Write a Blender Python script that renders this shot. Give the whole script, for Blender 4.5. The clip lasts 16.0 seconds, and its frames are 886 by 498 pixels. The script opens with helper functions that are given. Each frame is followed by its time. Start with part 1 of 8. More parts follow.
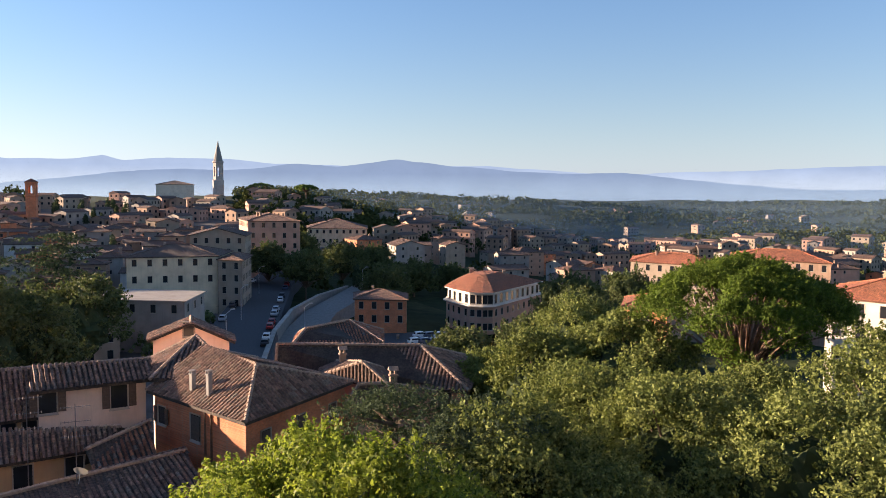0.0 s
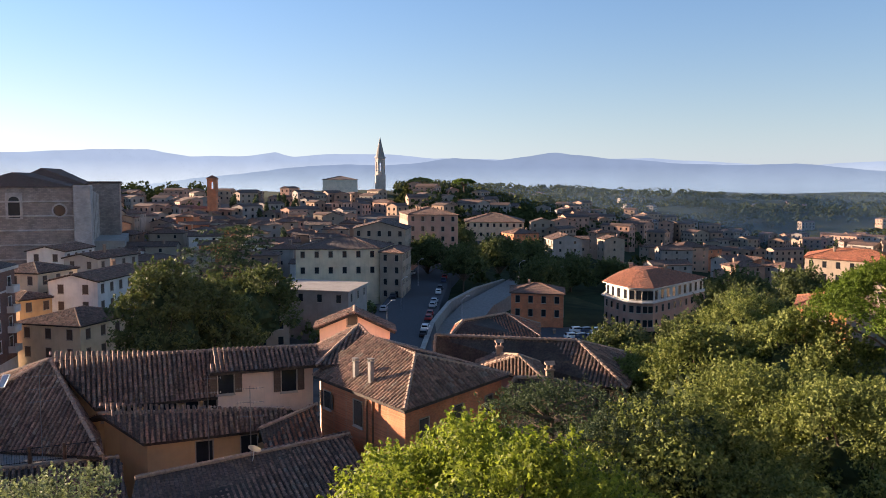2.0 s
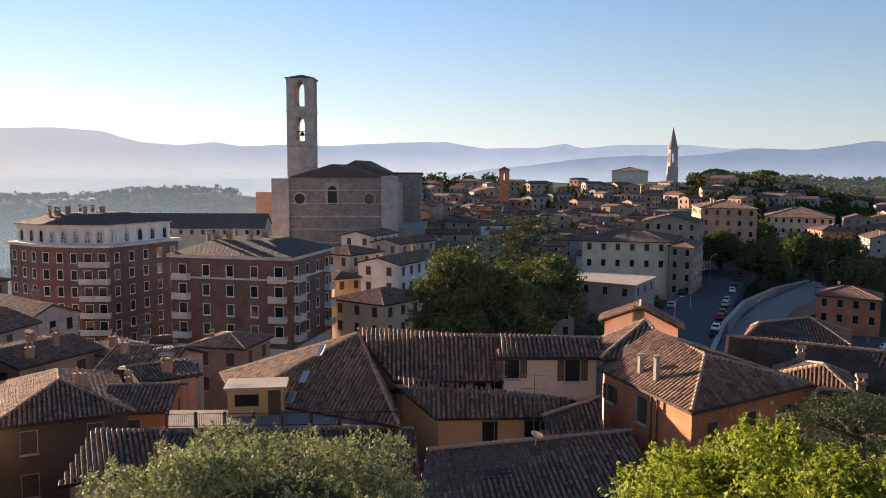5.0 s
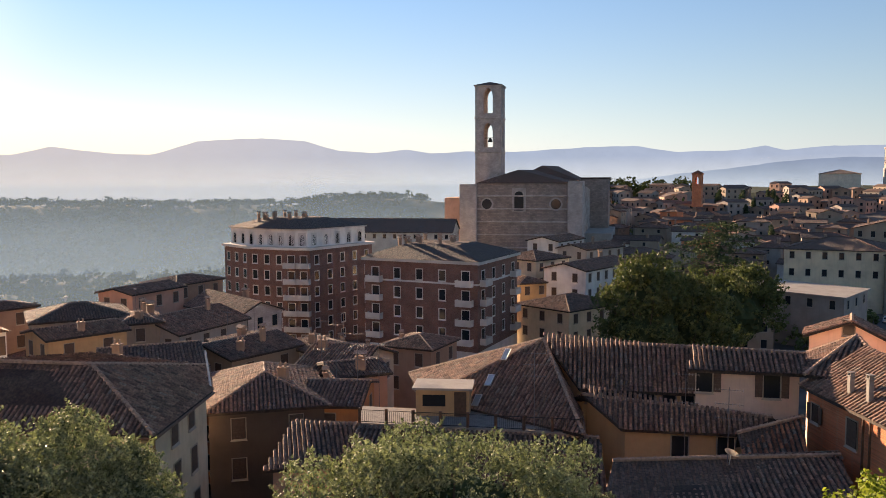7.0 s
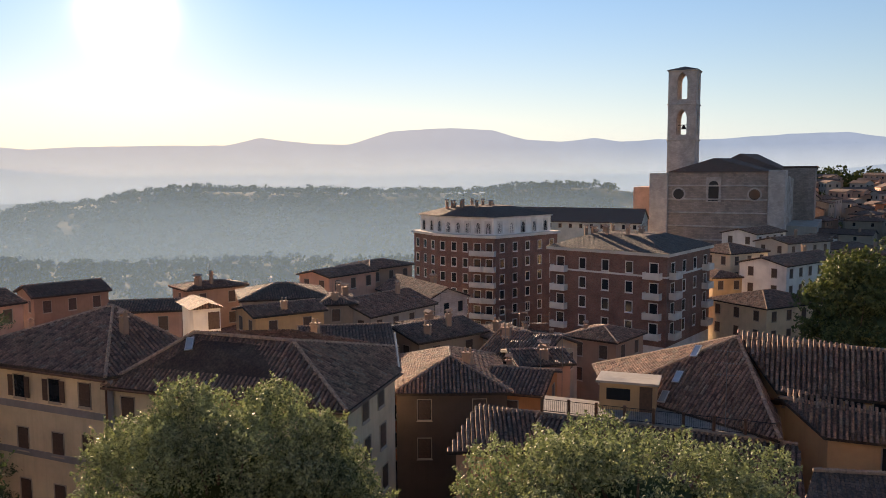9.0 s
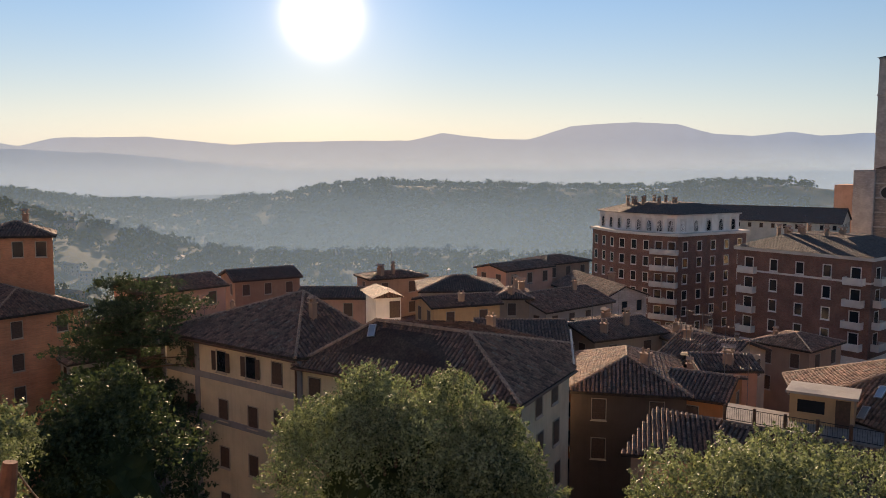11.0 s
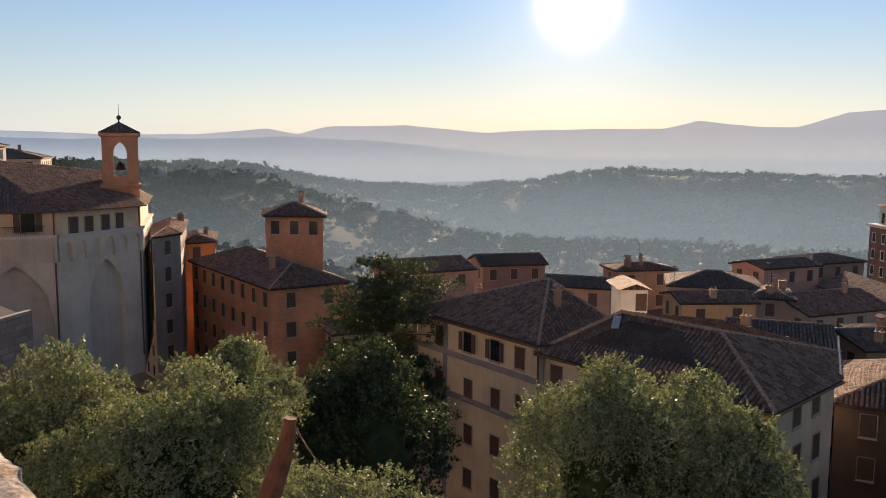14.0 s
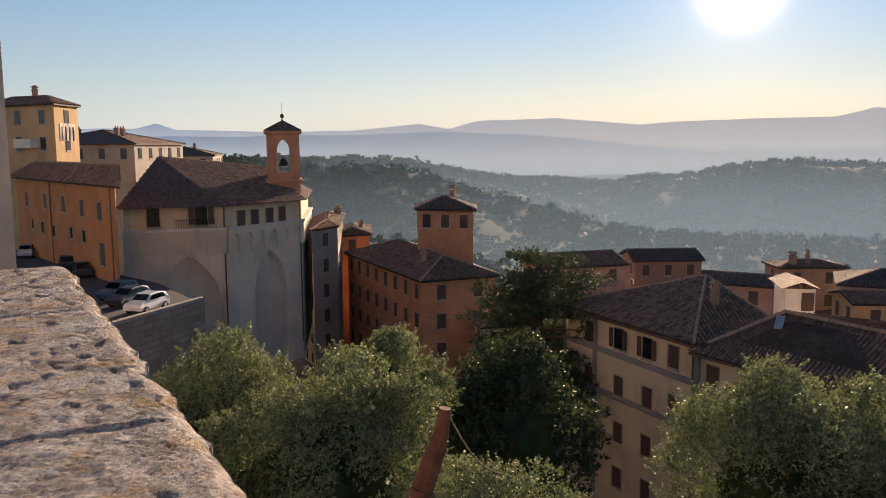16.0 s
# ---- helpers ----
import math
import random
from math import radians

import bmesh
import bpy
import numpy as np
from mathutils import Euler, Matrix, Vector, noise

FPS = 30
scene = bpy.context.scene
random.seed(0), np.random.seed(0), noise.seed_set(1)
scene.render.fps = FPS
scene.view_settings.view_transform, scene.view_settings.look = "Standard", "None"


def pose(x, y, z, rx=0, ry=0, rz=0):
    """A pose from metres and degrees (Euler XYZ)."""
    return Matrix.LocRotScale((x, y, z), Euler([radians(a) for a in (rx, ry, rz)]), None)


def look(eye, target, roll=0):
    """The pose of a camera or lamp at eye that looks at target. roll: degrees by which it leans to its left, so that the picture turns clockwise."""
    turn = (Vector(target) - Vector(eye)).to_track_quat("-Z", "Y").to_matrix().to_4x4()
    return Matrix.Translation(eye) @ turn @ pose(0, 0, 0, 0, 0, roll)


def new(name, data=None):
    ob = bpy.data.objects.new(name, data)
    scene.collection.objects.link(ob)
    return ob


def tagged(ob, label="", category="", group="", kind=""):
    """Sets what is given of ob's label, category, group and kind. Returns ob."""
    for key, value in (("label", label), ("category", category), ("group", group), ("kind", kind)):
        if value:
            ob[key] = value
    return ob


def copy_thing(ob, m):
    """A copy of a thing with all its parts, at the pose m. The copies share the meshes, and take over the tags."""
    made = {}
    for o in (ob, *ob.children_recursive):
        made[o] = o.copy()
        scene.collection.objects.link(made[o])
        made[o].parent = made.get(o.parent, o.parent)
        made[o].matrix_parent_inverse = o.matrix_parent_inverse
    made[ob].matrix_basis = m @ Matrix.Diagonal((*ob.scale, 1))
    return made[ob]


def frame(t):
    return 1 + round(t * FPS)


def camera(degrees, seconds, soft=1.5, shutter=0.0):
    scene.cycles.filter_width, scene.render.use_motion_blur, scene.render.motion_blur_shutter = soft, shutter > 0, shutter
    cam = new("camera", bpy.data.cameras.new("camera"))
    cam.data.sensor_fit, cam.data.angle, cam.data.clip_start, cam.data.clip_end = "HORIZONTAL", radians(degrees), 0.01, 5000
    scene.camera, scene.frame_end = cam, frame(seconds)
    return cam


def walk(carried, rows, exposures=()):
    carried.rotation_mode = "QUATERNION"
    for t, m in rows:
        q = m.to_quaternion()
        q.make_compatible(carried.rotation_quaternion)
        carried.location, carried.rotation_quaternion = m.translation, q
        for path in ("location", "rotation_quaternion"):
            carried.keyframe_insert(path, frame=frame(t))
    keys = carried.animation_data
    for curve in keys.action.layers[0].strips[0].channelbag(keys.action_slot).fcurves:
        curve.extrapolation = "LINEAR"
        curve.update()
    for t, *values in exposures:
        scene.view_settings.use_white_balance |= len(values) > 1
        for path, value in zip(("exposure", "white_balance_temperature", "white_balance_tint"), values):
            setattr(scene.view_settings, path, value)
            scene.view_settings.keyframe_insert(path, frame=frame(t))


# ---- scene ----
EXPOSURES = [(0.0, 1.8, 6500, 21), (3.5, 1.75, 6800, 22), (7.0, 1.58, 7150, 22), (9.0, 1.48, 7150, 21), (11.5, 1.15, 7050, 21), (12.5, 1.2, 7050, 21), (15.0, 1.24, 7050, 21), (16.0, 1.15, 7000, 21)]
# The eye stands near the origin and turns by an arm's reach; heights are counted from the eye.
cam = camera(56.91, 16.0, soft=0.9)
ARM = 0.2
ROWS = [  # seconds, yaw, pitch, roll
    (0.0, -0.00, -4.13, -0.45),
    (0.5, 2.21, -4.28, -0.28),
    (1.0, 4.63, -4.48, -0.19),
    (1.5, 7.66, -4.57, -0.18),
    (2.0, 10.95, -4.62, -0.04),
    (2.5, 14.18, -4.67, 0.22),
    (3.0, 17.38, -4.79, 0.45),
    (3.5, 20.48, -4.95, 0.26),
    (4.0, 24.42, -5.12, 0.03),
    (6.5, 39.93, -4.99, 0.10),
    (7.0, 43.89, -4.87, 0.29),
    (7.5, 47.67, -4.98, 0.37),
    (8.0, 50.58, -5.22, 0.35),
    (8.5, 53.82, -5.49, 0.32),
    (9.0, 56.86, -5.58, 0.28),
    (11.5, 72.18, -6.13, -0.09),
    (12.0, 74.88, -6.40, -0.23),
    (12.5, 77.55, -6.49, -0.42),
    (13.0, 79.98, -6.38, -0.63),
    (13.5, 83.29, -6.45, -0.66),
    (14.0, 86.57, -6.77, -0.39),
    (14.5, 89.48, -7.08, 0.01),
    (15.0, 91.93, -7.18, 0.24),
    (15.5, 94.47, -7.18, 0.40),
    (16.0, 96.98, -7.21, 0.36),
]
walk(cam, [(t, pose(-ARM * math.sin(radians(yaw)), ARM * math.cos(radians(yaw)), 0, 90 + pitch, roll, yaw)) for t, yaw, pitch, roll in ROWS],
     exposures=EXPOSURES)

# ---- world, sun ----
SUN_AZ, SUN_EL = 77.5, 10.0


def bearing(az, d, z=0.0):
    """Plan point at a bearing (degrees to the left of the +y axis) and distance."""
    return Vector((-d * math.sin(radians(az)), d * math.cos(radians(az)), z))


SUN_DIR = Vector((-math.sin(radians(SUN_AZ)) * math.cos(radians(SUN_EL)), math.cos(radians(SUN_AZ)) * math.cos(radians(SUN_EL)), math.sin(radians(SUN_EL))))
world = bpy.data.worlds.new("sky_world")
scene.world = world
world.use_nodes = True
wn, wl = world.node_tree.nodes, world.node_tree.links
wn.clear()
sky = wn.new("ShaderNodeTexSky")
sky.sky_type, sky.sun_disc = "NISHITA", False
sky.sun_elevation, sky.sun_rotation = radians(SUN_EL), radians(-SUN_AZ)
sky.altitude, sky.air_density, sky.dust_density, sky.ozone_density = 500, 1.0, 0.0, 3.0
wbg = wn.new("ShaderNodeBackground")
wbg.inputs["Strength"].default_value = 0.064
wout = wn.new("ShaderNodeOutputWorld")
# bright aureole of the low sun in the hazy air
wgeo = wn.new("ShaderNodeTexCoord")
wdot = wn.new("ShaderNodeVectorMath")
wdot.operation = "DOT_PRODUCT"
wdot.inputs[1].default_value = SUN_DIR
wl.new(wgeo.outputs["Generated"], wdot.inputs[0])


def wmath(op, a, b):
    n = wn.new("ShaderNodeMath")
    n.operation = op
    for k, v in enumerate((a, b)):
        if isinstance(v, (int, float)):
            n.inputs[k].default_value = v
        else:
            wl.new(v, n.inputs[k])
    return n.outputs[0]


wpos = wmath("MAXIMUM", wdot.outputs["Value"], 0.0)
disc = wmath("MULTIPLY", wmath("POWER", wpos, 2500.0), 40.0)
halo = wmath("MULTIPLY", wmath("POWER", wpos, 160.0), 1.6)
glow = wmath("ADD", disc, halo)
wtint = wn.new("ShaderNodeMix")
wtint.data_type = "RGBA"
wtint.blend_type = "ADD"
wtint.inputs["Factor"].default_value = 1.0
wcol = wn.new("ShaderNodeVectorMath")
wcol.operation = "SCALE"
wcol.inputs[0].default_value = (1.0, 0.82, 0.58)
wl.new(glow, wcol.inputs["Scale"])
# pale haze low over the horizon, warmer on the sun's side
wsep = wn.new("ShaderNodeSeparateXYZ")
wl.new(wgeo.outputs["Generated"], wsep.inputs[0])
wlow = wmath("MULTIPLY", wmath("POWER", wmath("MAXIMUM", wmath("SUBTRACT", 1.0, wmath("MULTIPLY", wmath("MAXIMUM", wsep.outputs[2], 0.0), 4.0)), 0.0), 1.6), 0.85)
wgrey = wn.new("ShaderNodeRGBToBW")
wl.new(sky.outputs[0], wgrey.inputs[0])
wair = wn.new("ShaderNodeMix")
wair.data_type = "RGBA"
wair.inputs[6].default_value, wair.inputs[7].default_value = (0.64, 0.80, 0.93, 1), (0.92, 0.78, 0.61, 1)
wl.new(wmath("POWER", wpos, 5.0), wair.inputs["Factor"])
wpale = wn.new("ShaderNodeVectorMath")
wpale.operation = "SCALE"
wl.new(wair.outputs[2], wpale.inputs[0])
wl.new(wgrey.outputs[0], wpale.inputs["Scale"])
wmix = wn.new("ShaderNodeMix")
wmix.data_type = "RGBA"
wl.new(wlow, wmix.inputs["Factor"])
wl.new(sky.outputs[0], wmix.inputs[6])
wl.new(wpale.outputs[0], wmix.inputs[7])
wl.new(wmix.outputs[2], wtint.inputs[6])
wl.new(wcol.outputs[0], wtint.inputs[7])
wl.new(wtint.outputs[2], wbg.inputs["Color"])
wl.new(wbg.outputs[0], wout.inputs["Surface"])
sun = new("sun", bpy.data.lights.new("sun", "SUN"))
sun.data.energy, sun.data.angle, sun.data.color = 5.0, radians(0.6), (1.0, 0.77, 0.52)
sun.matrix_world = look((0, 0, 0), -SUN_DIR)

# ---- materials ----


def shader(name):
    m = bpy.data.materials.new(name)
    m.use_nodes = True
    return m, m.node_tree.nodes, m.node_tree.links, m.node_tree.nodes["Principled BSDF"]


def noise_node(ns, ls, scale, detail=4.0, coord=None, rough=0.6):
    n = ns.new("ShaderNodeTexNoise")
    n.inputs["Scale"].default_value, n.inputs["Detail"].default_value, n.inputs["Roughness"].default_value = scale, detail, rough
    if coord is not None:
        ls.new(coord, n.inputs["Vector"])
    return n


def ramp(ns, ls, src, stops):
    r = ns.new("ShaderNodeValToRGB")
    while len(r.color_ramp.elements) < len(stops):
        r.color_ramp.elements.new(0.5)
    for e, (p, c) in zip(r.color_ramp.elements, stops):
        e.position, e.color = p, (*c, 1)
    ls.new(src, r.inputs[0])
    return r.outputs[0]


def mixc(ns, ls, fac, a, b, blend="MIX"):
    n = ns.new("ShaderNodeMix")
    n.data_type, n.blend_type = "RGBA", blend
    for sock, v in ((n.inputs[0], fac), (n.inputs[6], a), (n.inputs[7], b)):
        if isinstance(v, (int, float)):
            sock.default_value = v
        elif isinstance(v, tuple):
            sock.default_value = (*v, 1)
        else:
            ls.new(v, sock)
    return n.outputs[2]


def scaled(c, k):
    return tuple(min(1.0, x * k) for x in c)


def plaster(name, col, grain=0.5, dirt=0.35, rough=0.9):
    """Lime plaster or paint: blotches, streaks, fine grain; each house a little different."""
    m, ns, ls, b = shader(name)
    co = ns.new("ShaderNodeTexCoord").outputs["Object"]
    big = noise_node(ns, ls, 0.35, 6, co)
    c = ramp(ns, ls, big.outputs[0], [(0.3, scaled(col, 0.78)), (0.55, col), (0.75, scaled(col, 1.12))])
    mp = ns.new("ShaderNodeMapping")
    mp.inputs["Scale"].default_value = (1.6, 1.6, 0.12)
    ls.new(co, mp.inputs[0])
    streak = noise_node(ns, ls, 1.0, 5, mp.outputs[0], 0.7)
    sf = ramp(ns, ls, streak.outputs[0], [(0.5, (0, 0, 0)), (0.8, (dirt, dirt, dirt))])
    c = mixc(ns, ls, sf, c, scaled(col, 0.45))
    oi = ns.new("ShaderNodeObjectInfo")
    tone = ramp(ns, ls, oi.outputs["Random"], [(0, (0.82, 0.82, 0.82)), (1, (1, 1, 1))])
    c = mixc(ns, ls, 1.0, c, tone, "MULTIPLY")
    ls.new(c, b.inputs["Base Color"])
    b.inputs["Roughness"].default_value = rough
    fine = noise_node(ns, ls, 9.0, 5, co)
    bp = ns.new("ShaderNodeBump")
    bp.inputs["Strength"].default_value, bp.inputs["Distance"].default_value = grain, 0.03
    ls.new(fine.outputs[0], bp.inputs["Height"])
    ls.new(bp.outputs[0], b.inputs["Normal"])
    return m


def masonry(name, col, mortar, bw=0.28, bh=0.075, rough=0.9, tone=0.25):
    """Coursed brick or stone, with joints, at real size (box-mapped by the surface's own axes)."""
    m, ns, ls, b = shader(name)
    tc = ns.new("ShaderNodeTexCoord")
    sp = ns.new("ShaderNodeSeparateXYZ")
    ls.new(tc.outputs["Object"], sp.inputs[0])
    ad = ns.new("ShaderNodeMath")
    ls.new(sp.outputs[0], ad.inputs[0])
    ls.new(sp.outputs[1], ad.inputs[1])
    cb = ns.new("ShaderNodeCombineXYZ")
    ls.new(ad.outputs[0], cb.inputs[0])
    ls.new(sp.outputs[2], cb.inputs[1])
    br = ns.new("ShaderNodeTexBrick")
    br.inputs["Scale"].default_value = 1.0
    br.inputs["Brick Width"].default_value, br.inputs["Row Height"].default_value = bw, bh
    br.inputs["Mortar Size"].default_value = bh * 0.12
    br.inputs["Color1"].default_value = (*scaled(col, 1 - tone), 1)
    br.inputs["Color2"].default_value = (*scaled(col, 1 + tone), 1)
    br.inputs["Mortar"].default_value = (*mortar, 1)
    ls.new(cb.outputs[0], br.inputs["Vector"])
    big = noise_node(ns, ls, 0.4, 6, tc.outputs["Object"])
    f = ramp(ns, ls, big.outputs[0], [(0.3, (0.65, 0.65, 0.65)), (0.7, (1.1, 1.1, 1.1))])
    ls.new(mixc(ns, ls, 1.0, br.outputs["Color"], f, "MULTIPLY"), b.inputs["Base Color"])
    b.inputs["Roughness"].default_value = rough
    bp = ns.new("ShaderNodeBump")
    bp.inputs["Strength"].default_value, bp.inputs["Distance"].default_value = 0.5, 0.02
    ls.new(br.outputs["Fac"], bp.inputs["Height"])
    bp.invert = True
    ls.new(bp.outputs[0], b.inputs["Normal"])
    return m


def terracotta(name, col, ribs=True, lichen=0.45):
    """Old clay roof tiles: each tile its own tone, lichen and soot; far roofs carry ribs as relief along UV u."""
    m, ns, ls, b = shader(name)
    uv = ns.new("ShaderNodeUVMap").outputs[0]
    tc = ns.new("ShaderNodeTexCoord").outputs["Object"]
    br = ns.new("ShaderNodeTexBrick")
    br.offset = 0.5
    for k, v in (("Scale", 1.0), ("Brick Width", 0.42), ("Row Height", 0.24), ("Mortar Size", 0.012)):
        br.inputs[k].default_value = v
    sw = ns.new("ShaderNodeSeparateXYZ")
    ls.new(uv, sw.inputs[0])
    cb = ns.new("ShaderNodeCombineXYZ")
    ls.new(sw.outputs[1], cb.inputs[0])
    ls.new(sw.outputs[0], cb.inputs[1])
    ls.new(cb.outputs[0], br.inputs["Vector"])
    br.inputs["Color1"].default_value = (*scaled(col, 0.6), 1)
    br.inputs["Color2"].default_value = (*scaled(col, 1.35), 1)
    br.inputs["Mortar"].default_value = (*scaled(col, 0.35), 1)
    tilecol = br.outputs["Color"]
    if not ribs:
        g = ns.new("ShaderNodeNewGeometry")
        # random tone per tile; the palest ends also paint in highlights
        tilecol = ramp(ns, ls, g.outputs["Random Per Island"], [(0, scaled(col, 0.45)), (0.45, col), (0.75, scaled(col, 1.35)), (0.93, (0.26, 0.19, 0.15)), (1, (0.36, 0.3, 0.25))])
    big = noise_node(ns, ls, 0.5, 7, tc, 0.7)
    lf = ramp(ns, ls, big.outputs[0], [(0.42, (0, 0, 0)), (0.68, (lichen, lichen, lichen))])
    c = mixc(ns, ls, lf, tilecol, (0.16, 0.145, 0.11))
    sm = noise_node(ns, ls, 6.0, 3, tc)
    sf = ramp(ns, ls, sm.outputs[0], [(0.4, (0.55, 0.55, 0.55)), (0.65, (1.15, 1.12, 1.05))])
    c = mixc(ns, ls, 1.0, c, sf, "MULTIPLY")
    oi = ns.new("ShaderNodeObjectInfo")
    tone = ramp(ns, ls, oi.outputs["Random"], [(0, (0.72, 0.74, 0.78)), (1, (1.1, 1.0, 0.95))])
    c = mixc(ns, ls, 1.0, c, tone, "MULTIPLY")
    ls.new(c, b.inputs["Base Color"])
    b.inputs["Roughness"].default_value = 0.85
    if ribs:
        w = ns.new("ShaderNodeMath")
        w.operation = "SINE"
        k = ns.new("ShaderNodeMath")
        k.operation = "MULTIPLY"
        k.inputs[1].default_value = 2 * math.pi / 0.24
        ls.new(sw.outputs[0], k.inputs[0])
        ls.new(k.outputs[0], w.inputs[0])
        bp = ns.new("ShaderNodeBump")
        bp.inputs["Strength"].default_value, bp.inputs["Distance"].default_value = 0.8, 0.05
        ls.new(w.outputs[0], bp.inputs["Height"])
        ls.new(bp.outputs[0], b.inputs["Normal"])
    return m


def foliage(name, dark, light, shine=0.35, through_light=0.45):
    """Leaves: tone by leaf, partly see-through to the sun."""
    m, ns, ls, b = shader(name)
    g = ns.new("ShaderNodeNewGeometry")
    tc = ns.new("ShaderNodeTexCoord").outputs["Object"]
    big = noise_node(ns, ls, 0.5, 3, tc)
    ad = ns.new("ShaderNodeMath")
    ad.operation = "MULTIPLY_ADD"
    ls.new(g.outputs["Random Per Island"], ad.inputs[0])
    ad.inputs[1].default_value = 0.6
    ls.new(big.outputs[0], ad.inputs[2])
    c = ramp(ns, ls, ad.outputs[0], [(0.35, dark), (1.05, light)])
    ls.new(c, b.inputs["Base Color"])
    b.inputs["Roughness"].default_value = 0.55
    b.inputs["Specular IOR Level"].default_value = shine
    tr = ns.new("ShaderNodeBsdfTranslucent")
    ls.new(mixc(ns, ls, 1.0, c, (0.95, 1.0, 0.62), "MULTIPLY"), tr.inputs[0])
    mx = ns.new("ShaderNodeMixShader")
    mx.inputs[0].default_value = through_light
    ls.new(b.outputs[0], mx.inputs[1])
    ls.new(tr.outputs[0], mx.inputs[2])
    ls.new(mx.outputs[0], ns["Material Output"].inputs["Surface"])
    return m


def simple(name, col, rough=0.6, metal=0.0, scale=3.0, vary=0.25):
    m, ns, ls, b = shader(name)
    co = ns.new("ShaderNodeTexCoord").outputs["Object"]
    n = noise_node(ns, ls, scale, 5, co)
    ls.new(ramp(ns, ls, n.outputs[0], [(0.3, scaled(col, 1 - vary)), (0.7, scaled(col, 1 + vary))]), b.inputs["Base Color"])
    b.inputs["Roughness"].default_value, b.inputs["Metallic"].default_value = rough, metal
    return m


def ground_material():
    m, ns, ls, b = shader("earth_and_grass")
    co = ns.new("ShaderNodeTexCoord").outputs["Object"]
    big = noise_node(ns, ls, 0.006, 8, co, 0.65)
    field = ns.new("ShaderNodeTexVoronoi")
    field.inputs["Scale"].default_value = 0.009
    ls.new(co, field.inputs["Vector"])
    fc = ramp(ns, ls, field.outputs["Color"], [(0.2, (0.035, 0.05, 0.02)), (0.55, (0.06, 0.07, 0.028)), (0.85, (0.15, 0.13, 0.06))])
    c = mixc(ns, ls, ramp(ns, ls, big.outputs[0], [(0.5, (0, 0, 0)), (0.66, (1, 1, 1))]), (0.028, 0.042, 0.018), fc)
    fine = noise_node(ns, ls, 0.25, 8, co)
    c = mixc(ns, ls, 1.0, c, ramp(ns, ls, fine.outputs[0], [(0.3, (0.6, 0.6, 0.6)), (0.7, (1.2, 1.2, 1.2))]), "MULTIPLY")
    ls.new(c, b.inputs["Base Color"])
    b.inputs["Roughness"].default_value = 1.0
    b.inputs["Specular IOR Level"].default_value = 0.1
    return m


GROUND = ground_material()
ASPHALT = simple("asphalt", (0.055, 0.055, 0.06), 0.85, 0, 2.0, 0.2)
PAVING = simple("paving", (0.22, 0.2, 0.18), 0.85, 0, 1.5, 0.25)
TILE_NEAR = terracotta("clay_tiles", (0.3, 0.185, 0.14), ribs=False)
TILE_FAR = terracotta("clay_tiles_far", (0.22, 0.125, 0.092))
# dark block roofs; under near tiles also painted gap shade and grime
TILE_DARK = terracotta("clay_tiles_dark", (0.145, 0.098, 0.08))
TILE_NEW = terracotta("newer_clay_tiles", (0.42, 0.17, 0.09), ribs=False, lichen=0.2)
TILE_RED = terracotta("new_clay_tiles", (0.46, 0.17, 0.085), lichen=0.15)
RIDGE_CLAY = simple("ridge_clay", (0.36, 0.25, 0.18), 0.85, 0, 4.0, 0.4)
CREAM = plaster("cream_plaster", (0.74, 0.61, 0.42))
OCHRE = plaster("ochre_plaster", (0.58, 0.38, 0.2))
AGED_CREAM = plaster("aged_cream_plaster", (0.38, 0.3, 0.225))
AGED_PALE = plaster("aged_pale_plaster", (0.36, 0.32, 0.28))
AGED_PEACH = plaster("aged_peach_plaster", (0.38, 0.25, 0.175))
ORANGE = plaster("orange_plaster", (0.55, 0.24, 0.1))
PEACH = plaster("peach_plaster", (0.86, 0.64, 0.49))
PALE = plaster("pale_plaster", (0.62, 0.57, 0.48))
WHITEWASH = plaster("white_plaster", (0.76, 0.73, 0.68))
BROWNWALL = plaster("brown_plaster", (0.12, 0.088, 0.068))
GREYWALL = plaster("grey_render", (0.42, 0.38, 0.33))
PINKWALL = plaster("pink_plaster", (0.56, 0.33, 0.24))
BRICK = masonry("red_brick", (0.64, 0.22, 0.1), (0.55, 0.27, 0.15), 0.28, 0.075, 0.9, 0.18)
BROWNBRICK = masonry("brown_brick", (0.23, 0.112, 0.085), (0.22, 0.17, 0.14))
PALESTONE = plaster("limed_stone", (0.68, 0.6, 0.49), 0.7, 0.3)
GREYBAND = plaster("grey_band", (0.27, 0.26, 0.26))
AERIALMETAL = simple("aerial_metal", (0.16, 0.15, 0.15), 0.6, 0.4, 8.0, 0.2)
PALAZZO = masonry("palazzo_brick", (0.58, 0.27, 0.15), (0.54, 0.31, 0.19), 0.3, 0.08, 0.9, 0.12)
STONE = masonry("pale_stone", (0.49, 0.42, 0.375), (0.44, 0.38, 0.34), 0.7, 0.3, 0.9, 0.1)
OLDSTONE = masonry("rough_stone", (0.34, 0.265, 0.225), (0.27, 0.22, 0.19), 1.1, 0.5, 0.95, 0.18)
TRIM = plaster("white_trim", (0.72, 0.68, 0.62), 0.2, 0.2)
WORN = plaster("worn_window_surround", (0.4, 0.34, 0.27), 0.2, 0.3)
GLASS = simple("dark_window_glass", (0.02, 0.022, 0.026), 0.12, 0, 1.0, 0.2)
SHUTTER = simple("brown_shutter", (0.075, 0.045, 0.03), 0.6, 0, 5.0, 0.3)
FRAMEW = simple("window_frame_paint", (0.5, 0.45, 0.38), 0.6)
IRON = simple("dark_iron", (0.03, 0.03, 0.032), 0.5, 0.6, 8.0, 0.3)
